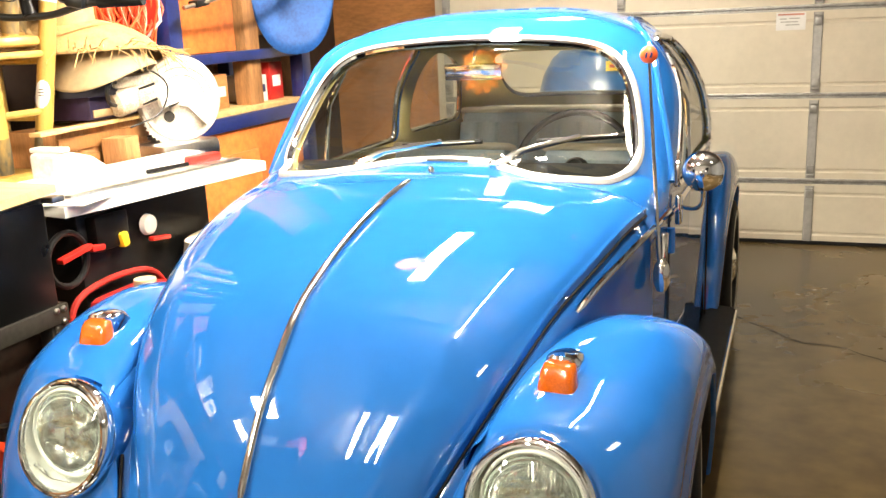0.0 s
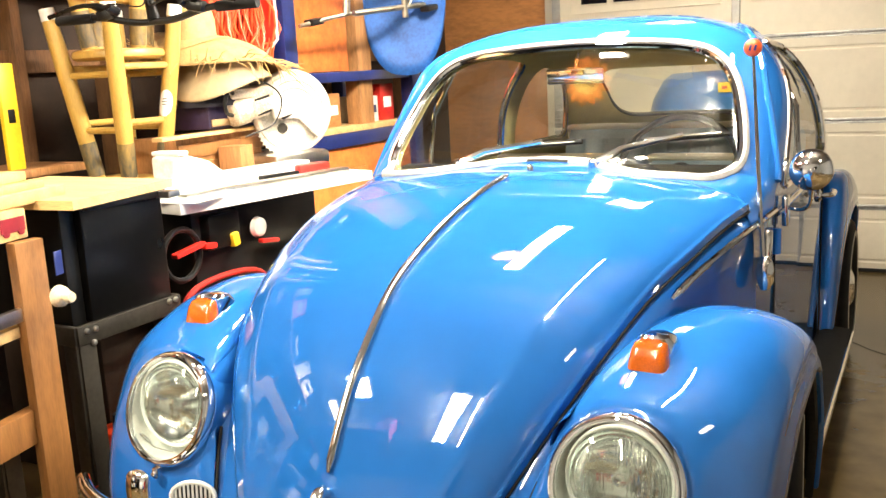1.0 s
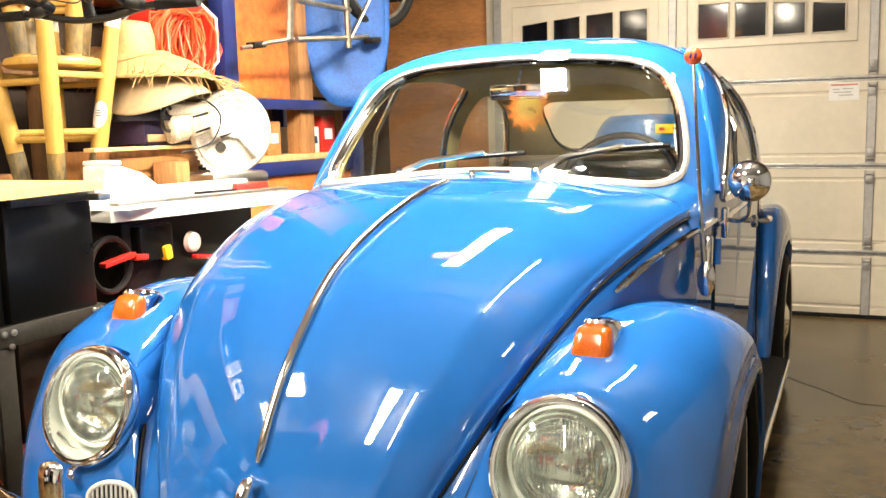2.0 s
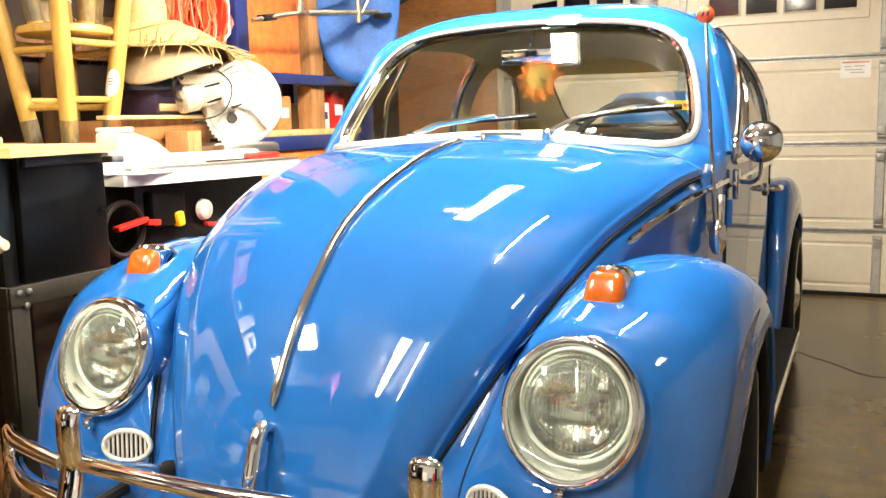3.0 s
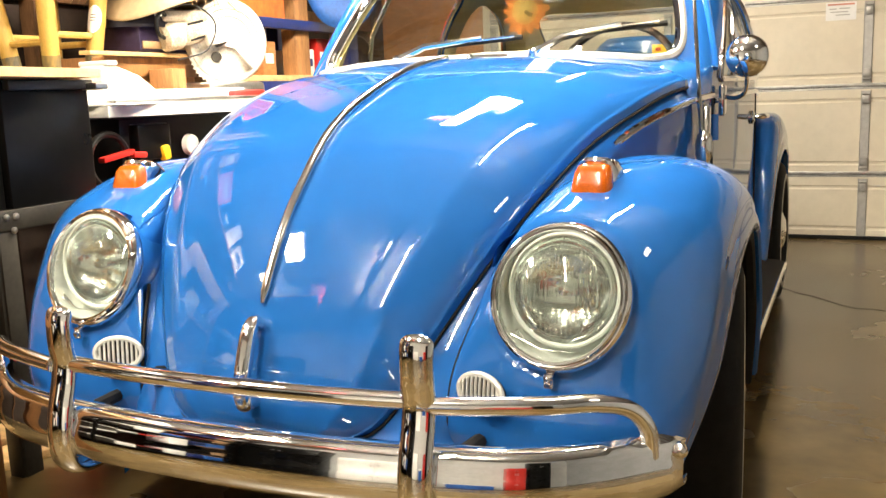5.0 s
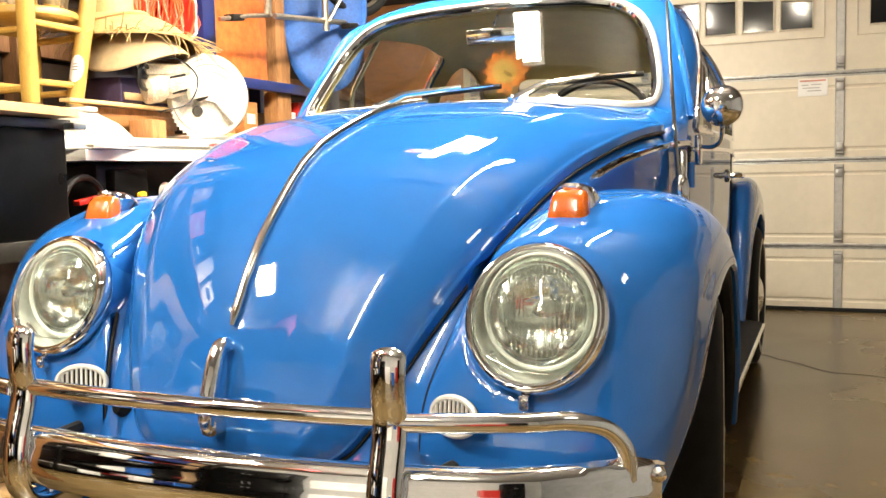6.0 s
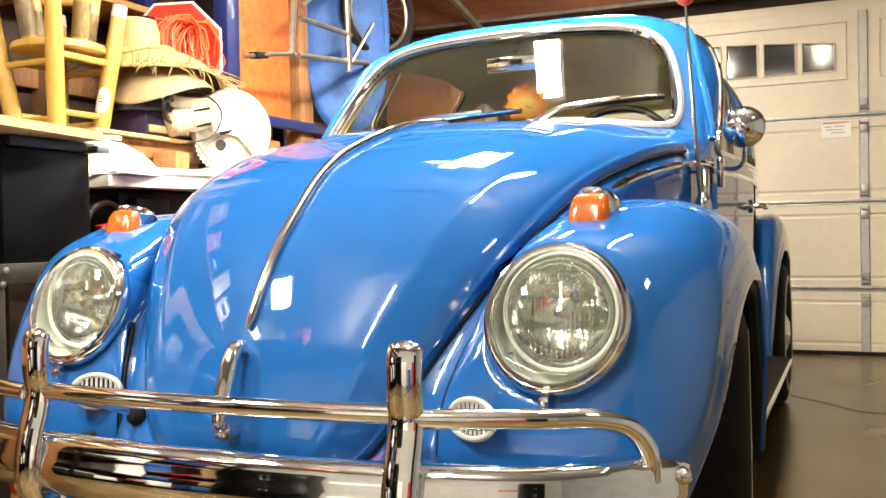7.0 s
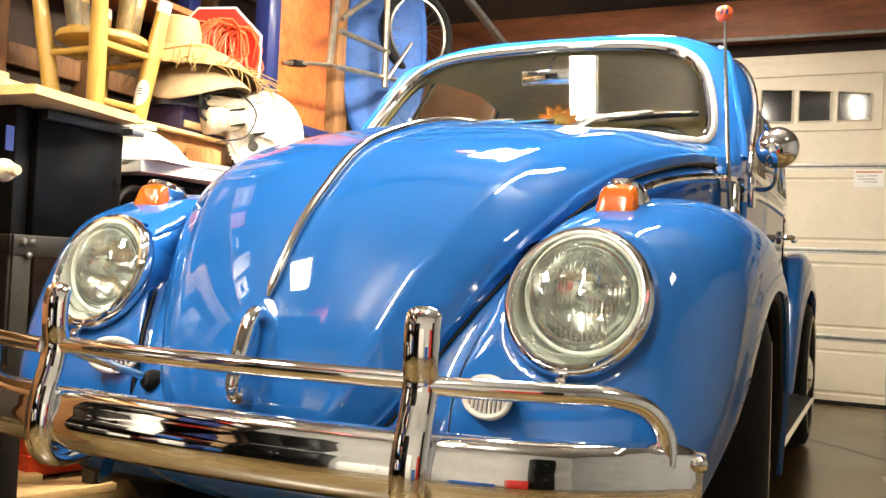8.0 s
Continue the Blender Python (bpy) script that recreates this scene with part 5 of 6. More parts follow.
g = Geo(); g.box((0.03, 0.14, 0.018), pose(-1.145, 0.84, 0.845, 8), 0.005); part("lever", g, RED, ts, "red lever")
g = Geo(); g.box((0.03, 0.06, 0.02), pose(-1.14, 0.93, 0.842, -5), 0.005); part("lever", g, RED, ts, "red lever")
g = Geo(); g.box((0.03, 0.035, 0.05), pose(-1.14, 1.06, 0.84, 10), 0.008); part("yellow_tag", g, YELLOW, ts, "small yellow tag")
g = Geo(); g.box((0.025, 0.10, 0.016), pose(-1.14, 1.25, 0.80, -8), 0.005); part("lever", g, RED, ts)
for x, y in ((-1.22, 0.93), (-1.22, 1.58), (-1.58, 0.93), (-1.58, 1.58)):
    leg_box(ts, "leg", (x, y, 0), (x, y, 0.58), 0.04, 0.04, BLACK_STEEL)
# papers on the saw table
for x, y, r, z in ((-1.16, 0.92, 8, 1.0065), (-1.22, 1.0, -14, 1.009), (-1.45, 1.0, 20, 1.0065)):
    g = Geo(); g.box((0.16, 0.23, 0.003), pose(x, y, z, 0, 0, r), 0)
    tagged(part("paper_sheet", g, PAPER, smooth=False), "white paper sheet lying on the saw table", "paper")
# red generator and clutter under the table
DARK_RED = mat("worn_red", (0.36, 0.018, 0.012), rough=0.45, vary=0.3, scale=14)
gen = root("red_machine", -1.1, 1.05, 0, "red and black engine-driven machine standing under the saw table", "machine")
g = Geo(); g.box((0.30, 0.46, 0.30), pose(-1.0, 1.02, 0.25), 0.05); part("engine", g, BLACK_PLASTIC, gen)
g = Geo(); g.box((0.24, 0.30, 0.16), pose(-1.02, 0.98, 0.62), 0.05); part("tank", g, RED, gen, "red fuel tank")
for s in (-1,):
    g = Geo(); g.tube(curve([(-1.0 + s * 0.15, 0.78, 0.05), (-1.0 + s * 0.15, 0.78, 0.62), (-1.0 + s * 0.15, 0.84, 0.70), (-1.0 + s * 0.15, 1.18, 0.70), (-1.0 + s * 0.15, 1.26, 0.62), (-1.0 + s * 0.15, 1.26, 0.05)], 30), 0.011, 8); part("frame_tube", g, DARK_RED, gen, "red tube frame")
g = Geo(); g.box((0.20, 0.16, 0.20), pose(-1.02, 1.0, 0.46), 0.03); part("air_filter", g, BLACK_PLASTIC, gen)
g = Geo(); g.lathe([(0.0, 0.03), (0.035, 0.028), (0.04, 0.0), (0.04, -0.03)], pose(-0.98, 0.95, 0.715), 18); part("cap", g, mat("tan_plastic", (0.5, 0.38, 0.24), 0.5), gen)
sack = root("paper_sack", -1.05, 1.55, 0, "crumpled cream paper sack", "sack")
g = Geo()
random.seed(8)
P = []
for k, z in enumerate(np.linspace(0, 0.76, 12)):
    P.append([(-1.05 + (0.17 - 0.05 * (z / 0.76) ** 3) * math.cos(a) * (1 + 0.06 * noise.noise(Vector((math.cos(a) * 2, math.sin(a) * 2, z * 8)))), 1.52 + (0.24 - 0.05 * (z / 0.76) ** 3) * math.sin(a) * (1 + 0.08 * noise.noise(Vector((math.cos(a) * 2.5, math.sin(a) * 2, z * 9 + 4)))), z) for a in np.linspace(0, 2 * math.pi, 32, endpoint=False)])
g.grid(np.array(P), close_v=True)
g.add(P[-1], [tuple(range(32))])
part("bag", g, mat("kraft", (0.66, 0.58, 0.44), 0.7, vary=0.15, bump=0.4, bump_scale=18), sack)
# low red can and planks on the floor beside the stand
CAN = pose(-1.36, 0.80, 0, 0, 0, -14)
ORANGE_RED = mat("bright_red_paint", (0.72, 0.055, 0.012), rough=0.4, vary=0.2, scale=10, coat=0.3)
can = root("fuel_can", -1.36, 0.80, 0, "low bright red fuel can lying on the floor", "fuel can")
g = Geo(); g.box((0.17, 0.36, 0.25), CAN @ Matrix.Translation((0, 0, 0.128)), 0.03); part("body", g, ORANGE_RED, can)
for z in (0.07, 0.18):
    g = Geo(); g.box((0.176, 0.366, 0.012), CAN @ Matrix.Translation((0, 0, z)), 0.005); part("rib", g, ORANGE_RED, can)
g = Geo(); g.lathe([(0.0, 0.03), (0.022, 0.028), (0.026, 0.0), (0.026, -0.03)], CAN @ pose(0, -0.12, 0.27, 0), 16); part("cap", g, BLACK_PLASTIC, can, "black screw cap")
g = Geo(); g.tube(curve([CAN @ Vector(p) for p in ((0, -0.06, 0.245), (0, -0.04, 0.285), (0, 0.10, 0.285), (0, 0.12, 0.245))], 12), 0.010, 8); part("handle", g, ORANGE_RED, can)
for x, y, r, l in ((-1.235, 0.27, -18, 0.9), (-1.42, 0.30, -12, 0.7)):
    g = Geo(); g.box((0.14, l, 0.025), pose(x, y, 0.0135, 0, 0, r), 0.003)
    tagged(part("floor_plank", g, PINE), "pale plank lying on the floor", "plank")

# mitre saw
ms = root("mitre_saw", -1.45, 1.72, 0.99, "white mitre saw with round blade guard on the table", "mitre saw")
mg = Matrix.Translation((-1.36, 1.745, 1.245)) @ Euler((radians(90), 0, radians(58))).to_matrix().to_4x4()
g = Geo(); g.lathe([(0.0, -0.03), (0.13, -0.03), (0.165, -0.024), (0.172, -0.01), (0.172, 0.01), (0.163, 0.024), (0.15, 0.026), (0.147, 0.004), (0.0, 0.004)], mg, 56); part("blade_guard", g, mat("clouded_plastic", (0.56, 0.50, 0.42), 0.35, vary=0.2, scale=12), ms, "round clouded blade guard")
DIRTY = mat("dusty_cream", (0.50, 0.44, 0.34), 0.55, vary=0.35, scale=16, second=(0.24, 0.17, 0.10), bump=0.2)
DUSTY_WHITE = mat("dusty_white", (0.62, 0.58, 0.50), 0.5, vary=0.22, scale=11)
sector = [(0.146 * math.cos(a), 0.146 * math.sin(a)) for a in np.linspace(radians(-50), radians(165), 30)] + [(-0.06, 0.005), (-0.03, -0.02), (0.02, -0.03)]
g = Geo(); g.plate(sector, 0.022, mg @ Matrix.Translation((0, 0, 0.024))); part("guard_cover", g, DUSTY_WHITE, ms, "white guard cover", smooth=False)
teeth = [((0.110 if k % 2 else 0.100) * math.cos(2 * math.pi * k / 72), (0.110 if k % 2 else 0.100) * math.sin(2 * math.pi * k / 72)) for k in range(72)]
g = Geo(); g.plate(teeth, 0.004, mg @ Matrix.Translation((-0.055, -0.065, 0.016))); part("blade", g, mat("dusty_steel", (0.62, 0.58, 0.50), 0.35, metal=0.4, vary=0.3, scale=14), ms, "toothed steel saw blade", smooth=False)
g = Geo(); g.lathe([(0.0, 0.028), (0.02, 0.027), (0.022, 0.018)], mg @ Matrix.Translation((-0.055, -0.065, 0.0)), 24); part("blade_flange", g, GREY_STEEL, ms)
g = Geo(); g.box((0.05, 0.034, 0.03), mg @ Matrix.Translation((-0.045, -0.005, 0.045)) @ Euler((0, 0, radians(25))).to_matrix().to_4x4(), 0.008); part("arbor", g, GREY_STEEL, ms)
g = Geo(); g.box((0.20, 0.045, 0.035), mg @ Matrix.Translation((-0.12, 0.045, 0.03)) @ Euler((0, 0, radians(-14))).to_matrix().to_4x4(), 0.010); part("arm", g, DUSTY_WHITE, ms, "pale cast arm")
for dz, rr in ((0.0385, 0.125), (0.0385, 0.095)):
    g = Geo(); g.tube([mg @ Vector((rr * math.cos(a), rr * math.sin(a), dz - 0.003)) for a in np.linspace(radians(10), radians(120), 18)], 0.0018, 5); part("cover_groove", g, GREY_STEEL, ms)
mm_ = Matrix.Translation((-1.43, 1.545, 1.275)) @ Euler((radians(14), radians(8), radians(-20))).to_matrix().to_4x4()
g = Geo()
g.lathe([(0.0, -0.10), (0.040, -0.10), (0.052, -0.085), (0.056, -0.02), (0.050, 0.0), (0.060, 0.012), (0.060, 0.075), (0.046, 0.09), (0.0, 0.092)], mm_ @ Euler((radians(90), 0, 0)).to_matrix().to_4x4(), 28)
motor = part("motor", g, DIRTY, ms, "dusty cream motor housing")
for k in range(5):
    g = Geo(); g.box((0.006, 0.07, 0.010), mm_ @ Matrix.Translation((0.045, 0.05, -0.03 + 0.015 * k)), 0.002); part("vent_slot", g, BLACK_PLASTIC, motor)
g = Geo(); g.box((0.05, 0.20, 0.045), mm_ @ Matrix.Translation((0.02, 0.02, 0.062)) @ Euler((radians(-12), 0, 0)).to_matrix().to_4x4(), 0.014); part("gear_case", g, DIRTY, ms, "dusty cast gear case")
g = Geo(); g.box((0.03, 0.10, 0.05), mm_ @ Matrix.Translation((0.05, 0.13, -0.045)), 0.008); part("depth_block", g, DUSTY_WHITE, ms, "pale cast block")
g = Geo(); g.tube(curve([(-1.42, 1.46, 1.33), (-1.40, 1.41, 1.345), (-1.39, 1.37, 1.31), (-1.40, 1.385, 1.265), (-1.42, 1.44, 1.25)], 18), 0.008, 8); part("handle", g, BLACK_PLASTIC, ms, "black loop handle")
g = Geo(); g.box((0.34, 0.30, 0.07), pose(-1.45, 1.74, 1.045, 0, 0, -12), 0.02); part("base", g, ALU, ms)
g = Geo(); g.tube(curve([(-1.40, 1.44, 1.36), (-1.36, 1.56, 1.375), (-1.33, 1.64, 1.31), (-1.34, 1.60, 1.21), (-1.38, 1.46, 1.165)], 26), 0.0035, 6); part("cable", g, BLACK_PLASTIC, ms)
# rag and box beside it
rag = root("dust_box", -1.36, 1.1, 1.0, "crumpled tapered white dust box on the saw table", "box")
ym = Matrix.Translation((-1.36, 0, 0)) @ Euler((radians(90), 0, radians(90))).to_matrix().to_4x4()
g = Geo(); g.plate([(0.98, 1.004), (1.25, 1.004), (1.265, 1.04), (1.16, 1.105), (1.06, 1.135), (0.98, 1.14)], 0.12, ym)
db = part("shell", g, mat("dirty_white", (0.66, 0.63, 0.55), 0.6, vary=0.25, scale=9, bump=0.3, bump_scale=22), rag, smooth=False)
bv = db.modifiers.new("round", "BEVEL"); bv.width, bv.segments = 0.018, 3
g = Geo(); g.box((0.13, 0.05, 0.016), pose(-1.36, 1.02, 1.146), 0.005); part("lid", g, WHITE_PLASTIC, rag)
clamp = root("red_clamp", -1.2, 1.66, 1.0, "red plastic clamp lying at the end of the saw table", "clamp")
g = Geo(); g.box((0.05, 0.15, 0.035), pose(-1.19, 1.62, 1.026, 0, 0, -20), 0.010); part("handle", g, RED, clamp)
g = Geo(); g.tube([(-1.2, 1.54, 1.016), (-1.25, 1.36, 1.016)], 0.008, 8); part("bar", g, BLACK_STEEL, clamp)
crate = root("wood_block", -1.33, 1.42, 1.0, "orange-brown wooden block on the saw table", "block")
g = Geo(); g.box((0.10, 0.10, 0.13), pose(-1.42, 1.44, 1.068, 0, 0, 10), 0.004); part("block", g, OLD_WOOD, crate)


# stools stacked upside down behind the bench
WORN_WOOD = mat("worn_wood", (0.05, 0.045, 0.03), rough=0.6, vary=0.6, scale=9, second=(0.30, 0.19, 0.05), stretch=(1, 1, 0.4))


def stool(x, y, z, turn, name_label):
    """An upturned stool: seat below, legs up."""
    st = root("bar_stool", x, y, z, name_label, "stool", "stacked bar stools")
    mt = pose(x, y, z, 0, 0, turn)
    g = Geo(); g.lathe([(0.0, -0.018), (0.15, -0.018), (0.164, -0.010), (0.166, 0.002), (0.16, 0.014), (0.14, 0.020), (0.0, 0.020)], mt, 40); part("seat", g, STOOL_WOOD, st, "round wooden seat")
    pos = lambda k, h: mt @ Vector(((0.115 + 0.108 * h / 0.64) * math.cos(k * math.pi / 2), (0.115 + 0.108 * h / 0.64) * math.sin(k * math.pi / 2), h))
    for k in range(4):
        g = Geo(); g.tube([pos(k, 0.01), pos(k, 0.2), pos(k, 0.45), pos(k, 0.64)], [0.027, 0.031, 0.031, 0.026], 10); lg = part("leg", g, STOOL_WOOD, st)
        g = Geo(); g.tube([pos(k, 0.600), pos(k, 0.642)], [0.0285, 0.027], 10); part("foot_pad", g, WHITE_PLASTIC, lg)
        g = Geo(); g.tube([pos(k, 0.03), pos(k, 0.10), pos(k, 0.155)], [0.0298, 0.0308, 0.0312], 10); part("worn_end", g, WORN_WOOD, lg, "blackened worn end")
    for k in range(4):
        for h in ((0.20, 0.40) if k % 2 else (0.225, 0.425)):
            g = Geo(); g.tube([pos(k, h), pos(k + 1, h)], 0.0125, 8); part("rung", g, STOOL_WOOD, st)
    return st


sA = stool(-1.665, 1.12, 1.03, -46, "yellowed wooden bar stool turned upside down behind the bench")
# the sticker curls round the leg
LEG_A = [pose(-1.665, 1.12, 1.03, 0, 0, -46) @ Vector((0, 0.115 + 0.108 * h / 0.64, h)) for h in (0.235, 0.335)]


def curled(width, height, lift, at=0.0, turn=-70):
    """An oval patch wrapped on the leg."""
    rows = []
    for v in np.linspace(-0.98, 0.98, 11):
        axis = LEG_A[0].lerp(LEG_A[1], 0.5 + 0.5 * v * height + at)
        w = width * math.sqrt(1 - v * v)
        rows.append([tuple(axis + Vector((math.cos(radians(turn) + w * u), math.sin(radians(turn) + w * u), 0)) * (0.0312 + lift)) for u in np.linspace(-1, 1, 11)])
    return Geo().grid(np.array(rows))


stk = part("sticker", curled(0.95, 1.0, 0.0012), PAPER, sA, "oval white sticker with a dark drawing")
for width, at in ((0.34, 0.16), (0.42, 0.06), (0.36, -0.04)):
    part("sticker_mark", curled(width, 0.035, 0.002, at), GREY_STEEL, stk)
stool(-1.665, 1.13, 1.50, -8, "yellowed wooden bar stool turned upside down in another stool")
chest = root("tool_chest", -1.75, 1.15, 0, "dark wooden chest behind the bench", "chest")
g = Geo(); g.box((0.75, 0.95, 1.0), pose(-1.86, 1.2, 0.505), 0.01); part("body", g, DARK_WOOD, chest)

# handlebar hung above the bench
hb = root("hanging_handlebar", -1.06, 0.66, 1.59, "black bicycle handlebar with grips and brake levers hung from the ceiling", "handlebar")
hbp = lambda u, dz=0.0, dy=0.0: (-1.02 + u * 0.345, 0.67 + dy + 0.05 * u, 1.582 + dz + 0.004 * u)
g = Geo(); g.tube(curve([hbp(-0.95, 0.012), hbp(-0.55, 0.012), hbp(-0.2, -0.012), hbp(0.0, -0.014), hbp(0.2, -0.012), hbp(0.55, 0.012), hbp(0.95, 0.012)], 28), 0.0105, 10); part("bar", g, BLACK_PLASTIC, hb)
for s in (-1, 1):
    g = Geo(); g.tube([hbp(s * 0.62, 0.012), hbp(s * 1.0, 0.012)], 0.0150, 12); part("grip", g, RUBBER, hb, "black rubber grip")
    g = Geo(); g.tube(curve([hbp(s * 0.42, 0.03, -0.01), hbp(s * 0.55, 0.045, -0.05), hbp(s * 0.92, 0.02, -0.06)], 10), [0.012] * 3 + [0.007] * 7, 8); part("brake_lever", g, BLACK_STEEL, hb)
    g = Geo(); g.box((0.055, 0.04, 0.034), pose(*hbp(s * 0.45, 0.018, -0.01), 0, 12 * s, 10), 0.010); g.lathe([(0.0, 0.02), (0.012, 0.018), (0.015, 0.0), (0.013, -0.02)], pose(*hbp(s * 0.36, 0.03, -0.02), 70, 0, 0), 14); part("shifter", g, BLACK_PLASTIC, hb)
    g = Geo(); g.tube(curve([hbp(s * 0.42, 0.03, -0.03), hbp(s * 0.28, 0.042, -0.05), hbp(0.05 * s, 0.03, -0.03), hbp(-0.10, 0.06, 0.02)], 14), 0.0025, 6); part("cable", g, BLACK_PLASTIC, hb)
g = Geo(); g.tube([hbp(0.0, -0.014), hbp(-0.08, 0.045, 0.02), hbp(-0.16, 0.09, 0.04)], [0.019, 0.015, 0.018], 12); part("stem", g, BLACK_STEEL, hb)
g = Geo(); g.tube([hbp(-0.16, 0.06, 0.04), hbp(-0.17, 0.24, 0.05), (hbp(-0.17)[0], 0.71, 2.90)], [0.019, 0.016, 0.014], 12); part("steerer_tube", g, BLACK_STEEL, hb)
for k in range(4):
    g = Geo(); g.lathe([(0.023, -0.006), (0.023, 0.006), (0.016, 0.008)], pose(*hbp(-0.165, 0.10 + 0.03 * k, 0.042)), 16); part("spacer", g, BLACK_STEEL if k % 2 else ALU, hb)


# orange bag lying on the upturned legs
bag = root("orange_bag", -1.62, 0.98, 1.75, "orange and grey soft bag lying on top of the stools", "bag")
for nm_, z0, z1, mt_, lb_ in (("bag_top", 0.0, 0.085, GREY_STEEL, "grey cloth top"), ("bag_base", -0.05, 0.004, CORD, "orange base")):
    g = Geo()
    P = [[(-1.62 + 0.10 * math.cos(a) * q, 0.985 + 0.16 * math.sin(a) * q, 1.765 + z) for a in np.linspace(0, 2 * math.pi, 28, endpoint=False)] for q, z in ((0.02, z0 if z0 < 0 else z1), (0.55, z0 * 0.95 if z0 < 0 else z1 * 0.92), (0.85, z0 * 0.6 if z0 < 0 else z1 * 0.6), (1.0, 0.0))]
    g.grid(np.array(P), close_v=True)
    part(nm_, g, mt_, bag, lb_)

# hats, cord and stop sign
def hat(x, y, z, tilt, r, crown, material, label, fringe=0, dome=False):
    h = root("straw_hat", x, y, z, label, "hat")
    m = Matrix.Translation((x, y, z)) @ Euler([radians(a) for a in tilt]).to_matrix().to_4x4()
    prof = [(0.0, crown), (0.05, crown * 0.985), (0.08, crown * 0.92), (0.095, crown * 0.6), (0.10, 0.012), (0.12, 0.004), (r * 0.8, -0.012), (r, -0.004)]
    if dome:
        prof = [(0.0, crown), (r * 0.18, crown * 0.985), (r * 0.36, crown * 0.92), (r * 0.54, crown * 0.80), (r * 0.72, crown * 0.58), (r * 0.88, crown * 0.27), (r, 0.0), (r * 1.02, -0.008)]
    n = 48
    P = np.array([[tuple(m @ Vector((rr * math.cos(a), rr * math.sin(a), hh + 0.03 * (rr / r) ** 3 * math.cos(2 * a)))) for a in (2 * math.pi * k / n for k in range(n))] for rr, hh in prof])
    b = part("brim_and_crown", Geo().grid(P, close_v=True), material, h, "woven straw")
    b.modifiers.new("thick", "SOLIDIFY").thickness = 0.004
    if fringe:
        rnd = random.Random(int(r * 1000))
        g = Geo()
        for k in range(fringe):
            a = rnd.uniform(0, 2 * math.pi)
            p = Vector((r * 0.93 * math.cos(a), r * 0.93 * math.sin(a), 0.03 * math.cos(2 * a)))
            q = Vector((r * rnd.uniform(1.1, 1.4) * math.cos(a + rnd.uniform(-0.25, 0.25)), r * rnd.uniform(1.1, 1.4) * math.sin(a + rnd.uniform(-0.25, 0.25)), rnd.uniform(-0.08, 0.05)))
            g.tube([m @ p, m @ ((p + q) / 2 + Vector((0, 0, 0.012))), m @ q], [0.0025, 0.002, 0.0012], 4)
        fr = part("fringe", g, STRAW, h, "loose straw ends")
        fr["kind"] = "stuff"
    return h


hat(-1.60, 1.555, 1.455, (-8, 6, 0), 0.285, 0.115, STRAW, "frayed wide straw hat lying over other hats", 150, True)
hat(-1.62, 1.47, 1.548, (2, 6, 0), 0.165, 0.135, mat("pale_straw", (0.50, 0.32, 0.13), 0.65, vary=0.15, scale=30, bump=0.2), "pale straw hat with a round crown")
hat(-1.52, 1.50, 1.392, (11, 8, 0), 0.205, 0.095, mat("cream_felt", (0.40, 0.30, 0.17), 0.7, vary=0.12), "cream sun hat with a turned-down brim", 0, True)
cap = root("baseball_cap", -1.50, 1.42, 1.30, "black cap with a stitched mark under the hats", "cap")
g = Geo()
P = [[(-1.53 + 0.11 * math.cos(a) * math.cos(b), 1.45 + 0.15 * math.sin(a) * math.cos(b), 1.29 + 0.12 * math.sin(b)) for a in np.linspace(0, 2 * math.pi, 28, endpoint=False)] for b in np.linspace(0, 1.5, 9)]
g.grid(np.array(P), close_v=True)
part("crown", g, mat("black_cloth", (0.012, 0.010, 0.018), 0.85, vary=0.2, bump=0.2), cap)
g = Geo(); g.box((0.004, 0.10, 0.030), Matrix.Translation((-1.425, 1.46, 1.345)) @ Euler((0, radians(-20), radians(-12))).to_matrix().to_4x4(), 0.002)
part("stitched_bar", g, PAPER, cap, "pale stitched bar")
shelf2 = root("hat_box", -1.60, 1.44, 1.2, "dark violet box with a tan band under the hats", "box")
g = Geo(); g.box((0.26, 0.38, 0.10), pose(-1.60, 1.55, 1.25), 0.01); part("carton", g, mat("violet_box", (0.03, 0.018, 0.065), 0.5, vary=0.3), shelf2)
g = Geo(); g.box((0.006, 0.36, 0.028), pose(-1.466, 1.55, 1.225), 0.002); part("band", g, mat("tan_band", (0.40, 0.27, 0.13), 0.6), shelf2)
crate2 = root("wooden_crate", -1.60, 1.44, 1.0, "brown wooden crate on the saw table", "crate")
g = Geo(); g.box((0.24, 0.50, 0.176), pose(-1.61, 1.44, 1.092), 0.006); part("body", g, OLD_WOOD, crate2)
for z in (1.06, 1.13):
    g = Geo(); g.box((0.012, 0.50, 0.05), pose(-1.484, 1.44, z), 0.003); part("slat", g, PINE_ORANGE, crate2)
strip2 = root("wood_strip", -1.46, 1.3, 1.19, "pale wooden strip lying on the crate", "strip")
g = Geo(); g.box((0.05, 0.60, 0.014), pose(-1.47, 1.36, 1.1885, 0, 0, 3), 0.002); part("strip", g, PINE, strip2)

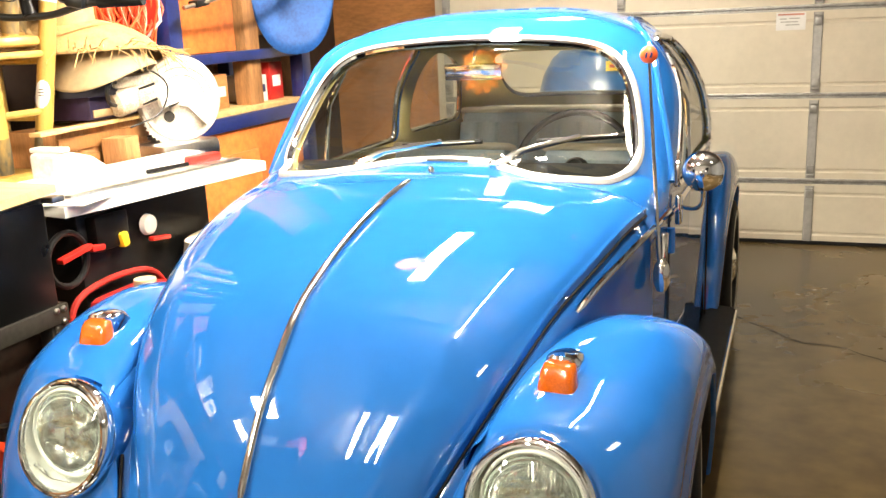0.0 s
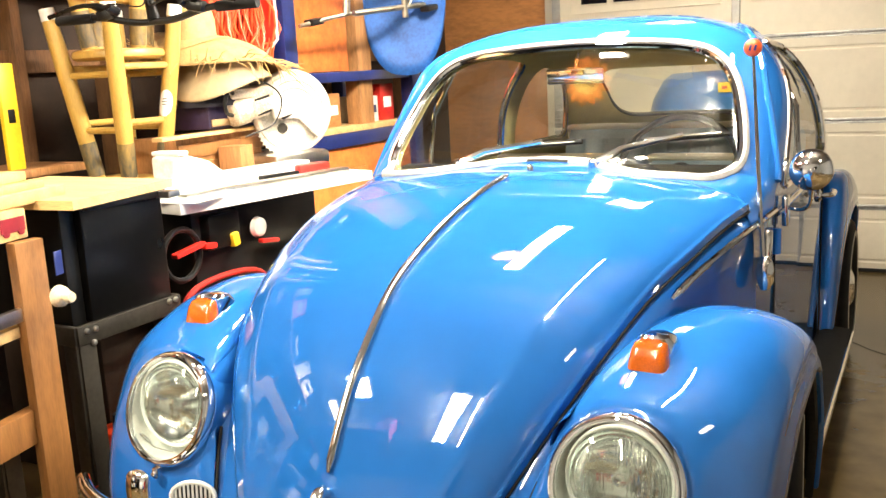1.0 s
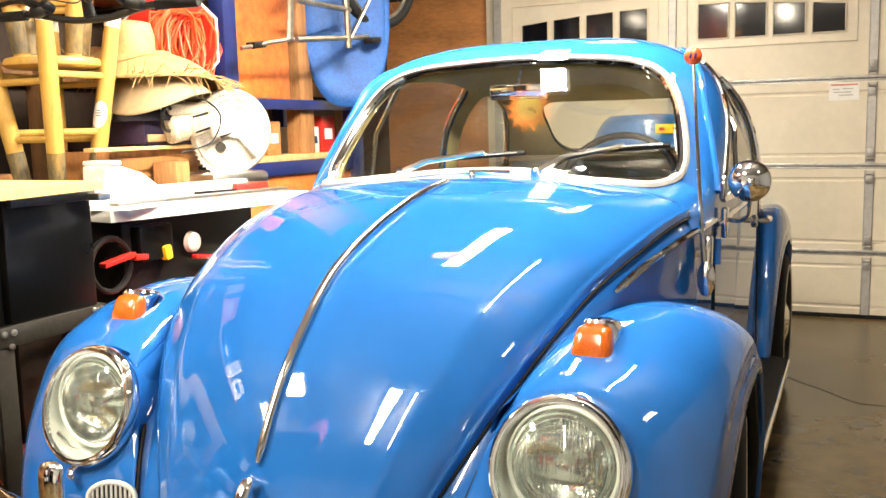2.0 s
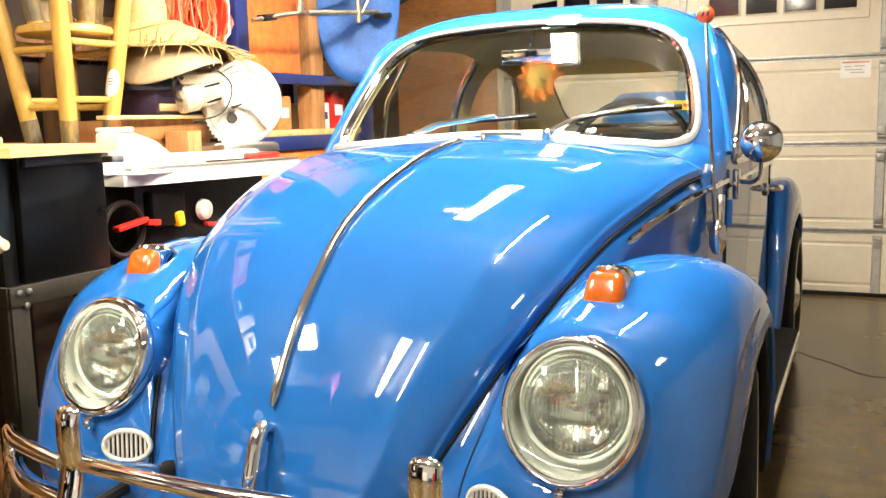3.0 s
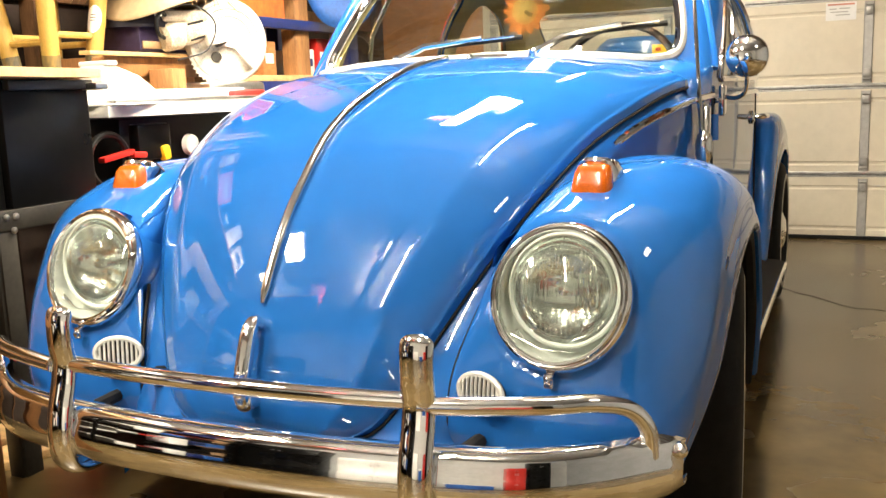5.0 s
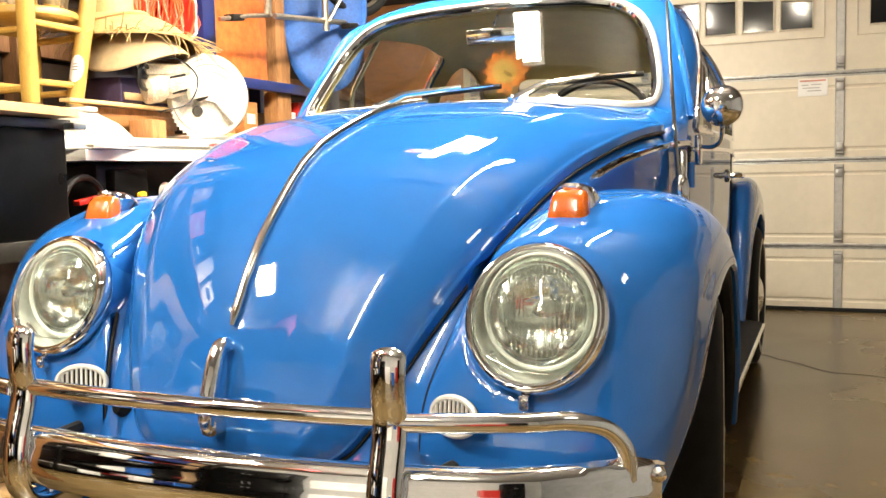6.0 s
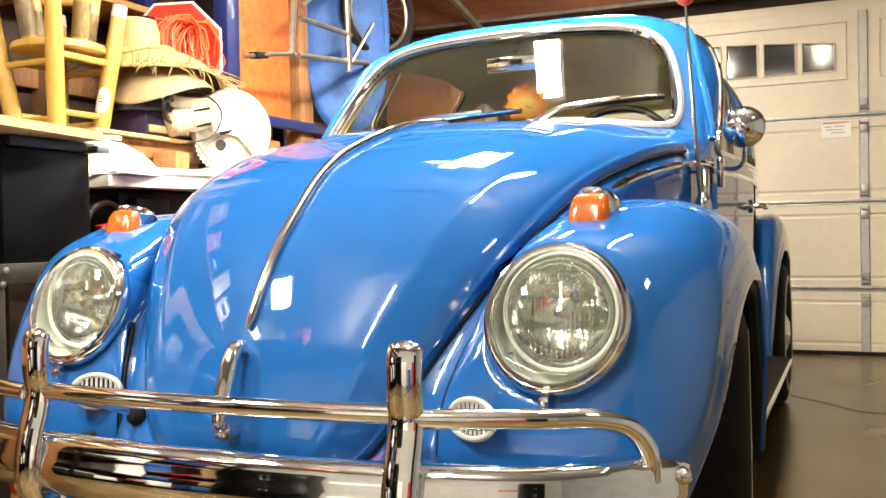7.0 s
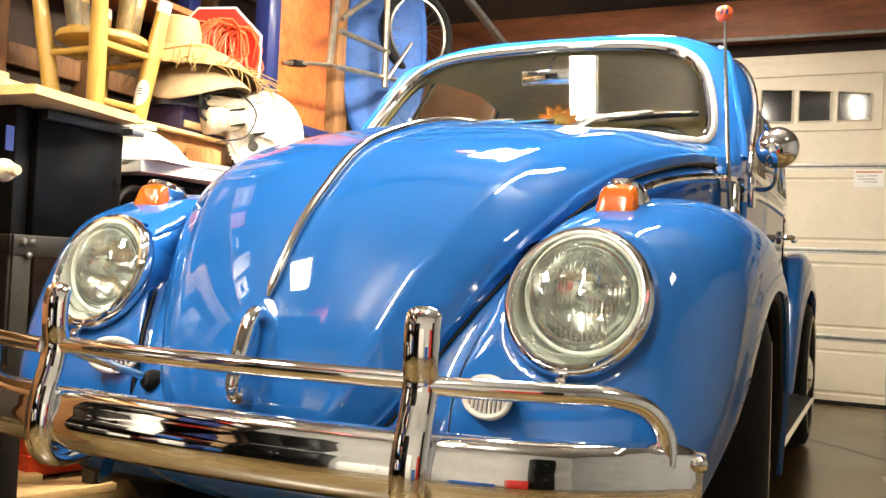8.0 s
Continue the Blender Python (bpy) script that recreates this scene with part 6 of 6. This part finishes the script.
sign = root("stop_sign", -1.92, 1.98, 1.72, "red octagonal road sign with a white edge leaning at the wall", "sign")
ms2 = Matrix.Translation((-1.81, 1.94, 1.645)) @ Euler((radians(90), 0, radians(15))).to_matrix().to_4x4()
octo = lambda r: [(r * math.cos(math.pi / 8 + k * math.pi / 4), r * math.sin(math.pi / 8 + k * math.pi / 4)) for k in range(8)]
part("edge", Geo().plate(octo(0.245), 0.004, ms2), PAPER, sign, "white edge", smooth=False)
part("face", Geo().plate(octo(0.233), 0.008, ms2), mat("sign_red", (0.72, 0.035, 0.02), 0.35, vary=0.08), sign, "red face", smooth=False)
g = Geo()
g.box((0.035, 0.12, 0.010), ms2 @ Matrix.Translation((0.02, 0.10, 0.003)) @ Euler((0, 0, radians(12))).to_matrix().to_4x4(), 0)
part("letter_bar", g, PAPER, sign, "pale letter bar", smooth=False)
leg_box(sign, "post", (-1.82, 1.98, 0.0), (-1.82, 1.98, 1.62), 0.05, 0.05, GREY_STEEL)

cord = root("extension_cord", -1.66, 1.88, 1.62, "bundle of looped orange extension cord hanging from a hook", "cord")
rnd = random.Random(5)
for k in range(34):
    w = rnd.uniform(0.05, 0.12)
    l = rnd.uniform(0.22, 0.36)
    ox, oy = rnd.uniform(-0.05, 0.05), rnd.uniform(-0.07, 0.09)
    pts = []
    for a in np.linspace(-0.15, 1.15, 18):
        q = a * 2 * math.pi
        pts.append((-1.68 + ox + 0.3 * w * math.sin(q) + 0.02 * math.sin(q * 2 + k), 1.86 + oy + w * math.sin(q) + 0.012 * math.sin(3 * q + k), 1.76 - l * (1 - math.cos(q)) / 2 + 0.012 * math.sin(5 * q + 2 * k)))
    g = Geo(); g.tube(pts, 0.0052, 6); part("loop", g, CORD, cord)
g = Geo(); g.tube([(-1.68, 1.86, 1.74), (-1.9, 1.86, 1.80), (-2.2, 1.86, 1.80)], 0.006, 6); part("hook", g, GREY_STEEL, cord)

# level, tins and boards on the wall
lv = root("spirit_level", -1.98, 0.72, 1.2, "yellow spirit level standing against the wall", "level")
g = Geo(); g.box((0.022, 0.065, 0.38), pose(-1.93, 0.835, 1.297), 0.003); part("beam", g, YELLOW, lv)
g = Geo(); g.box((0.026, 0.03, 0.05), pose(-1.93, 0.835, 1.30), 0.003); part("vial_window", g, BLACK_PLASTIC, lv)
ledge = root("wall_shelf", -2.1, 0.7, 1.1, "rough wooden wall shelf", "shelf")
g = Geo(); g.box((0.34, 1.0, 0.03), pose(-2.06, 0.62, 1.09), 0.004); part("plank", g, OLD_WOOD, ledge)
g = Geo(); g.box((0.03, 0.1, 0.2), pose(-2.15, 0.62, 0.98), 0.004); part("bracket", g, OLD_WOOD, ledge)
for y, z, h, r, c in ((1.72, 1.86, 0.15, 0.055, RED), (1.30, 1.86, 0.22, 0.05, WHITE_PLASTIC)):
    t = root("tin", -2.08, y, z, "small tin can on the wall shelf", "tin", "tins on the shelf")
    g = Geo(); g.lathe([(0.0, 0.0), (r, 0.0), (r, h), (r - 0.006, h + 0.004), (0.0, h + 0.004)], pose(-2.08, y, z), 20); part("can", g, c, t)
    g = Geo(); g.lathe([(r + 0.001, h * 0.3), (r + 0.001, h * 0.7)], pose(-2.08, y, z), 20); part("label_band", g, NAVY if c is PAPER else PAPER, t)
upper = root("wall_shelf", -2.1, 1.6, 1.85, "long rough wooden wall shelf", "shelf")
g = Geo(); g.box((0.30, 1.9, 0.03), pose(-2.09, 1.35, 1.845), 0.004); part("plank", g, OLD_WOOD, upper)
for y in (0.6, 1.35, 2.1):
    g = Geo(); g.box((0.26, 0.04, 0.05), pose(-2.11, y, 1.805), 0.004); part("bracket", g, OLD_WOOD, upper)

# blue and orange rack
rack = root("storage_rack", -1.85, 2.6, 0, "navy steel rack with orange panels", "rack")
for y in (2.10, 3.25):
    g = Geo(); g.box((0.08, 0.095, 2.6), pose(-1.64, y, 1.30), 0.006); part("post", g, NAVY, rack, "navy steel post")
    g = Geo(); g.box((0.08, 0.08, 2.6), pose(-2.12, y, 1.30), 0.006); part("post", g, NAVY, rack)
for z, h in ((1.372, 0.05), (1.055, 0.07)):
    g = Geo(); g.box((0.04, 1.08, h), pose(-1.64, 2.68, z), 0.004); part("beam", g, NAVY, rack, "navy steel beam")
g = Geo(); g.box((0.03, 0.47, 1.18), pose(-1.66, 2.395, 1.99), 0.004); part("upper_panel", g, ORANGE_PLY, rack, "orange panel")
g = Geo(); g.box((0.03, 1.06, 0.86), pose(-1.655, 2.68, 0.59), 0.004); part("lower_panel", g, ORANGE_PLY, rack, "orange panel")
g = Geo(); g.box((0.50, 1.08, 0.03), pose(-1.88, 2.68, 1.105), 0.004); part("shelf", g, PINE, rack, "pine shelf board")
g = Geo(); g.box((0.05, 0.12, 1.62), pose(-1.62, 2.76, 1.92), 0.005)
tagged(part("wood_post", Geo().box((0.09, 0.13, 2.9), pose(-1.70, 2.80, 1.45), 0.005), OLD_WOOD), "rough brown wooden post", "post")
for y, z, w, h, c in ((2.33, 1.12, 0.16, 0.12, OLD_WOOD), (2.55, 1.12, 0.12, 0.17, BROWN_PLY), (2.93, 1.12, 0.10, 0.14, WHITE_PLASTIC), (3.08, 1.12, 0.14, 0.20, RED)):
    b = root("shelf_box", -1.8, y, z, "small box on the rack shelf", "box", "boxes on the rack")
    g = Geo(); g.box((0.2, w, h), pose(-1.80, y, z + h / 2), 0.006); part("box", g, c, b)
    g = Geo(); g.box((0.202, w * 0.6, h * 0.3), pose(-1.80, y, z + h / 2), 0.002); part("label_band", g, PAPER if c is not WHITE_PLASTIC else NAVY, b)
panel2 = root("orange_board", -1.5, 2.1, 0, "orange sheet of board leaning under the rack", "board")
g = Geo(); g.box((0.02, 0.62, 0.92), pose(-1.52, 2.28, 0.462, 0, -4, 0), 0.003); part("sheet", g, ORANGE_PLY, panel2)

# blue foam board hanging on the rack
bb = root("foam_board", -1.52, 2.98, 1.9, "blue foam bodyboard hanging on the rack", "bodyboard")
mb = Matrix.Translation((-1.50, 2.97, 1.88)) @ Euler((radians(90), 0, radians(38))).to_matrix().to_4x4()
ol = []
for k in range(48):
    a = 2 * math.pi * k / 48
    ol.append((0.235 * math.copysign(abs(math.cos(a)) ** 0.75, math.cos(a)), 0.52 * math.copysign(abs(math.sin(a)) ** 0.9, math.sin(a))))
P = np.array([[tuple(mb @ Vector((x * s, y * s, d))) for x, y in ol] for s, d in ((0.02, -0.030), (0.85, -0.030), (0.96, -0.022), (1.0, -0.006), (1.0, 0.006), (0.96, 0.020), (0.88, 0.024), (0.84, 0.018), (0.5, 0.020), (0.02, 0.022))])
part("deck", Geo().grid(P, close_v=True), BOARD_BLUE, bb, "bright blue foam")
g = Geo(); g.tube([mb @ Vector((0, 0.4, 0.02)), mb @ Vector((0.0, 0.5, 0.10)), (-1.62, 3.05, 2.45)], 0.005, 6); part("leash", g, BLACK_PLASTIC, bb)

# small bicycle hung up in front of it
bk = root("bicycle", -1.36, 2.75, 1.75, "small worn chrome bicycle hung up on the rack", "bicycle")
BIKE = mat("worn_bike_chrome", (0.45, 0.40, 0.32), rough=0.28, metal=0.9, vary=0.25, scale=20)


def bar(pts, r, nm="frame_tube", material=None, parent=None):
    g = Geo(); g.tube(pts, r, 8)
    return part(nm, g, material or BIKE, parent or bk)


bar([(-1.40, 2.27, 1.655), (-1.40, 2.33, 2.15)], 0.017, "fork")
bar([(-1.40, 2.36, 1.90), (-1.39, 2.80, 2.20)], 0.015)
bar([(-1.40, 2.33, 1.66), (-1.38, 2.98, 1.72)], 0.014)
bar([(-1.40, 2.36, 1.84), (-1.38, 2.80, 1.84)], 0.014)
bar([(-1.38, 2.78, 1.65), (-1.38, 2.76, 2.15)], 0.016, "seat_tube")
bar([(-1.38, 2.80, 1.70), (-1.38, 3.12, 2.02)], 0.010)
bar([(-1.46, 1.98, 1.60), (-1.42, 2.15, 1.635), (-1.40, 2.30, 1.66)], 0.010, "crank")
g = Geo(); g.box((0.05, 0.09, 0.03), pose(-1.45, 2.08, 1.62, 8), 0.005); part("pedal", g, BLACK_PLASTIC, bk)
g = Geo(); g.box((0.06, 0.10, 0.03), pose(-1.35, 2.98, 1.70, 8), 0.008); part("pedal", g, BLACK_PLASTIC, bk)
mw = Matrix.Translation((-1.38, 3.12, 2.02)) @ Euler((radians(90), 0, radians(66))).to_matrix().to_4x4()
g = Geo(); g.tube([mw @ Vector((0.225 * math.cos(a), 0.225 * math.sin(a), 0)) for a in np.linspace(0, 2 * math.pi, 48, endpoint=False)], 0.026, 10, closed=True)
wb = part("wheel", g, RUBBER, bk, "small black tyre on a wire wheel")
g = Geo(); g.tube([mw @ Vector((0.196 * math.cos(a), 0.196 * math.sin(a), 0)) for a in np.linspace(0, 2 * math.pi, 48, endpoint=False)], 0.012, 8, closed=True); part("rim", g, BIKE, wb)
for k in range(20):
    a = 2 * math.pi * k / 20
    g = Geo(); g.tube([mw @ Vector((0.02 * math.cos(a + 0.8), 0.02 * math.sin(a + 0.8), 0.03 * (-1) ** k)), mw @ Vector((0.19 * math.cos(a), 0.19 * math.sin(a), 0))], 0.0014, 4); part("spoke", g, BIKE, wb)
g = Geo(); g.lathe([(0.0, -0.05), (0.02, -0.05), (0.02, 0.05), (0.0, 0.05)], mw, 14); part("hub", g, BIKE, wb)
g = Geo(); g.tube([(-1.38, 3.12, 2.25), (-1.5, 3.15, 2.35), (-1.62, 3.2, 2.36)], 0.008, 6); part("hook", g, GREY_STEEL, bk)

# high shelf with cartons at the near end of the garage
hs = root("high_shelf", -1.45, -2.0, 2.3, "wooden shelf hung high under the joists", "shelf")
g = Geo(); g.box((1.5, 0.6, 0.03), pose(-1.45, -2.0, 2.285), 0.004); part("plank", g, OLD_WOOD, hs)
for x in (-2.1, -0.8):
    g = Geo(); g.box((0.03, 0.03, 0.60), pose(x, -2.0, 2.56), 0.003); part("hanger", g, GREY_STEEL, hs)
for x, w, h, m_, lb in ((-1.42, 0.46, 0.30, PAPER, "white carton on the high shelf"), (-0.86, 0.26, 0.34, mat("pink_carton", (0.75, 0.12, 0.16), 0.5), "pinkish red carton on the high shelf")):
    k = root("carton", x, -1.95, 2.3, lb, "carton")
    g = Geo(); g.box((w, 0.30, h), pose(x, -1.95, 2.302 + h / 2), 0.005); part("box", g, m_, k)
    g = Geo(); g.box((w * 0.6, 0.004, 0.03), pose(x, -1.797, 2.36 + h / 2), 0.001); part("print_bar", g, NAVY if m_ is PAPER else PAPER, k)

# high shelf with boxes along the left wall, mirrored in the hood
ls = root("high_shelf", -1.98, -0.1, 2.1, "wooden shelf fixed high on the board wall", "shelf")
g = Geo(); g.box((0.40, 2.1, 0.03), pose(-2.02, -0.1, 2.085), 0.004); part("plank", g, OLD_WOOD, ls)
for y in (-1.0, -0.1, 0.8):
    g = Geo(); g.box((0.32, 0.035, 0.05), pose(-2.06, y, 2.045), 0.004); part("bracket", g, OLD_WOOD, ls)
for y, w, h, c, lb in ((-0.92, 0.30, 0.24, PAPER, "white"), (-0.55, 0.26, 0.34, WHITE_PLASTIC, "pale plastic"), (-0.18, 0.30, 0.20, BOARD_BLUE, "bright blue"), (0.28, 0.34, 0.26, mat("pink_card", (0.75, 0.16, 0.20), 0.5), "pinkish red"), (0.68, 0.24, 0.30, mat("tan_card", (0.42, 0.27, 0.14), 0.7, vary=0.15), "brown cardboard")):
    k = root("storage_box", -2.0, y, 2.1, lb + " box on the high wall shelf", "box", "boxes on the high wall shelf")
    g = Geo(); g.box((0.30, w, h), pose(-2.0, y, 2.1005 + h / 2), 0.008); part("box", g, c, k)
    g = Geo(); g.box((0.004, w * 0.6, h * 0.22), pose(-1.849, y, 2.1 + h * 0.55), 0.001); part("print_bar", g, NAVY if c is PAPER else PAPER, k, smooth=False)

# blue drum behind the car
DMX = -0.14
dm = root("blue_drum", DMX, 4.30, 0, "blue plastic drum with a yellow label behind the car", "drum")
g = Geo(); g.lathe([(0.0, 0.0), (0.37, 0.0), (0.40, 0.05), (0.41, 0.5), (0.40, 1.0), (0.37, 1.13), (0.31, 1.24), (0.26, 1.28), (0.0, 1.29)], pose(DMX, 4.30, 0.002), 48); part("body", g, mat("drum_blue", (0.02, 0.11, 0.30), 0.3, vary=0.12, coat=0.5), dm)
P = np.array([[(DMX + r * math.cos(a), 4.30 + r * math.sin(a), z) for a in np.linspace(-1.35, -0.75, 10)] for r, z in ((0.356, 1.175), (0.325, 1.228))])
g = Geo(); g.grid(P); lb_ = part("paper_label", g, YELLOW, dm, "yellow label")
for a in (-1.25, -1.02, -0.86):
    g = Geo(); g.box((0.03, 0.004, 0.018), Matrix.Translation((DMX + 0.347 * math.cos(a), 4.30 + 0.347 * math.sin(a), 1.20)) @ Euler((radians(-28), 0, a + math.pi / 2)).to_matrix().to_4x4(), 0); part("print_bar", g, RED, lb_, smooth=False)

# things along the near wall, seen in the brightwork
def cupboard(x, w, h, m_, lb):
    k = root("cupboard", x, -3.55, 0, lb, "cupboard", "cupboards at the near wall")
    g = Geo(); g.box((w, 0.5, h), pose(x, -3.58, h / 2 + 0.001), 0.008); part("body", g, m_, k)
    for s in (-1, 1):
        g = Geo(); g.box((w * 0.46, 0.02, h * 0.9), pose(x + s * w * 0.24, -3.32, h / 2), 0.006); d = part("door", g, m_, k)
        g = Geo(); g.box((0.015, 0.02, 0.12), pose(x + s * 0.04, -3.30, h * 0.6), 0.004); part("handle", g, ALU, d)


cupboard(-1.5, 0.9, 1.6, BLACK_STEEL, "black steel cupboard at the near wall")
cupboard(-0.4, 0.8, 0.95, WHITE_PLASTIC, "low white cupboard at the near wall")
cupboard(1.6, 0.7, 0.95, RED, "red steel cupboard at the near wall")
cupboard(2.5, 0.8, 1.9, BLACK_STEEL, "tall black steel cupboard at the near wall")
tub = root("storage_tub", 0.6, -3.4, 0, "blue plastic storage tub on the floor", "tub")
g = Geo(); g.box((0.6, 0.42, 0.40), pose(0.6, -3.45, 0.202), 0.03); part("tub", g, BOARD_BLUE, tub)
g = Geo(); g.box((0.64, 0.46, 0.04), pose(0.6, -3.45, 0.42), 0.015); part("lid", g, WHITE_PLASTIC, tub)

# steel shelving with boxes along the near end of the left wall, out of view, added for contrast in the bumper
rk = root("steel_shelving", -2.03, -2.2, 0, "unseen black steel shelving at the near wall", "shelving")
for y in (-3.05, -1.35):
    for x in (-2.2, -1.86):
        g = Geo(); g.box((0.035, 0.035, 1.75), pose(x, y, 0.876), 0.003); part("post", g, BLACK_STEEL, rk)
for z in (0.18, 0.68, 1.18, 1.70):
    g = Geo(); g.box((0.40, 1.76, 0.03), pose(-2.03, -2.2, z), 0.003); part("shelf", g, BLACK_STEEL, rk)
rnd = random.Random(12)
TONES = (WHITE_PLASTIC, RED, BLACK_PLASTIC, PAPER, NAVY, BOARD_BLUE, GREY_STEEL, BLACK_STEEL, mat("brown_card", (0.30, 0.19, 0.10), 0.7, vary=0.15))
WORDS = ("white plastic", "red", "black plastic", "white", "navy", "bright blue", "grey steel", "black steel", "brown cardboard")
for z in (0.196, 0.696, 1.196, 1.716):
    y = -2.98
    while y < -1.5:
        w, h = rnd.uniform(0.16, 0.34), rnd.uniform(0.14, 0.40)
        k = rnd.randrange(len(TONES))
        b = root("storage_box", -2.0, y + w / 2, z, WORDS[k] + " storage box on the steel shelving", "box", "boxes on the steel shelving")
        g = Geo(); g.box((0.30, w, h), pose(-2.02, y + w / 2, z + h / 2), 0.008); part("box", g, TONES[k], b)
        g = Geo(); g.box((0.31, w + 0.01, 0.025), pose(-2.02, y + w / 2, z + h + 0.008), 0.004); part("lid", g, TONES[(k + 3) % len(TONES)], b)
        y += w + rnd.uniform(0.02, 0.10)
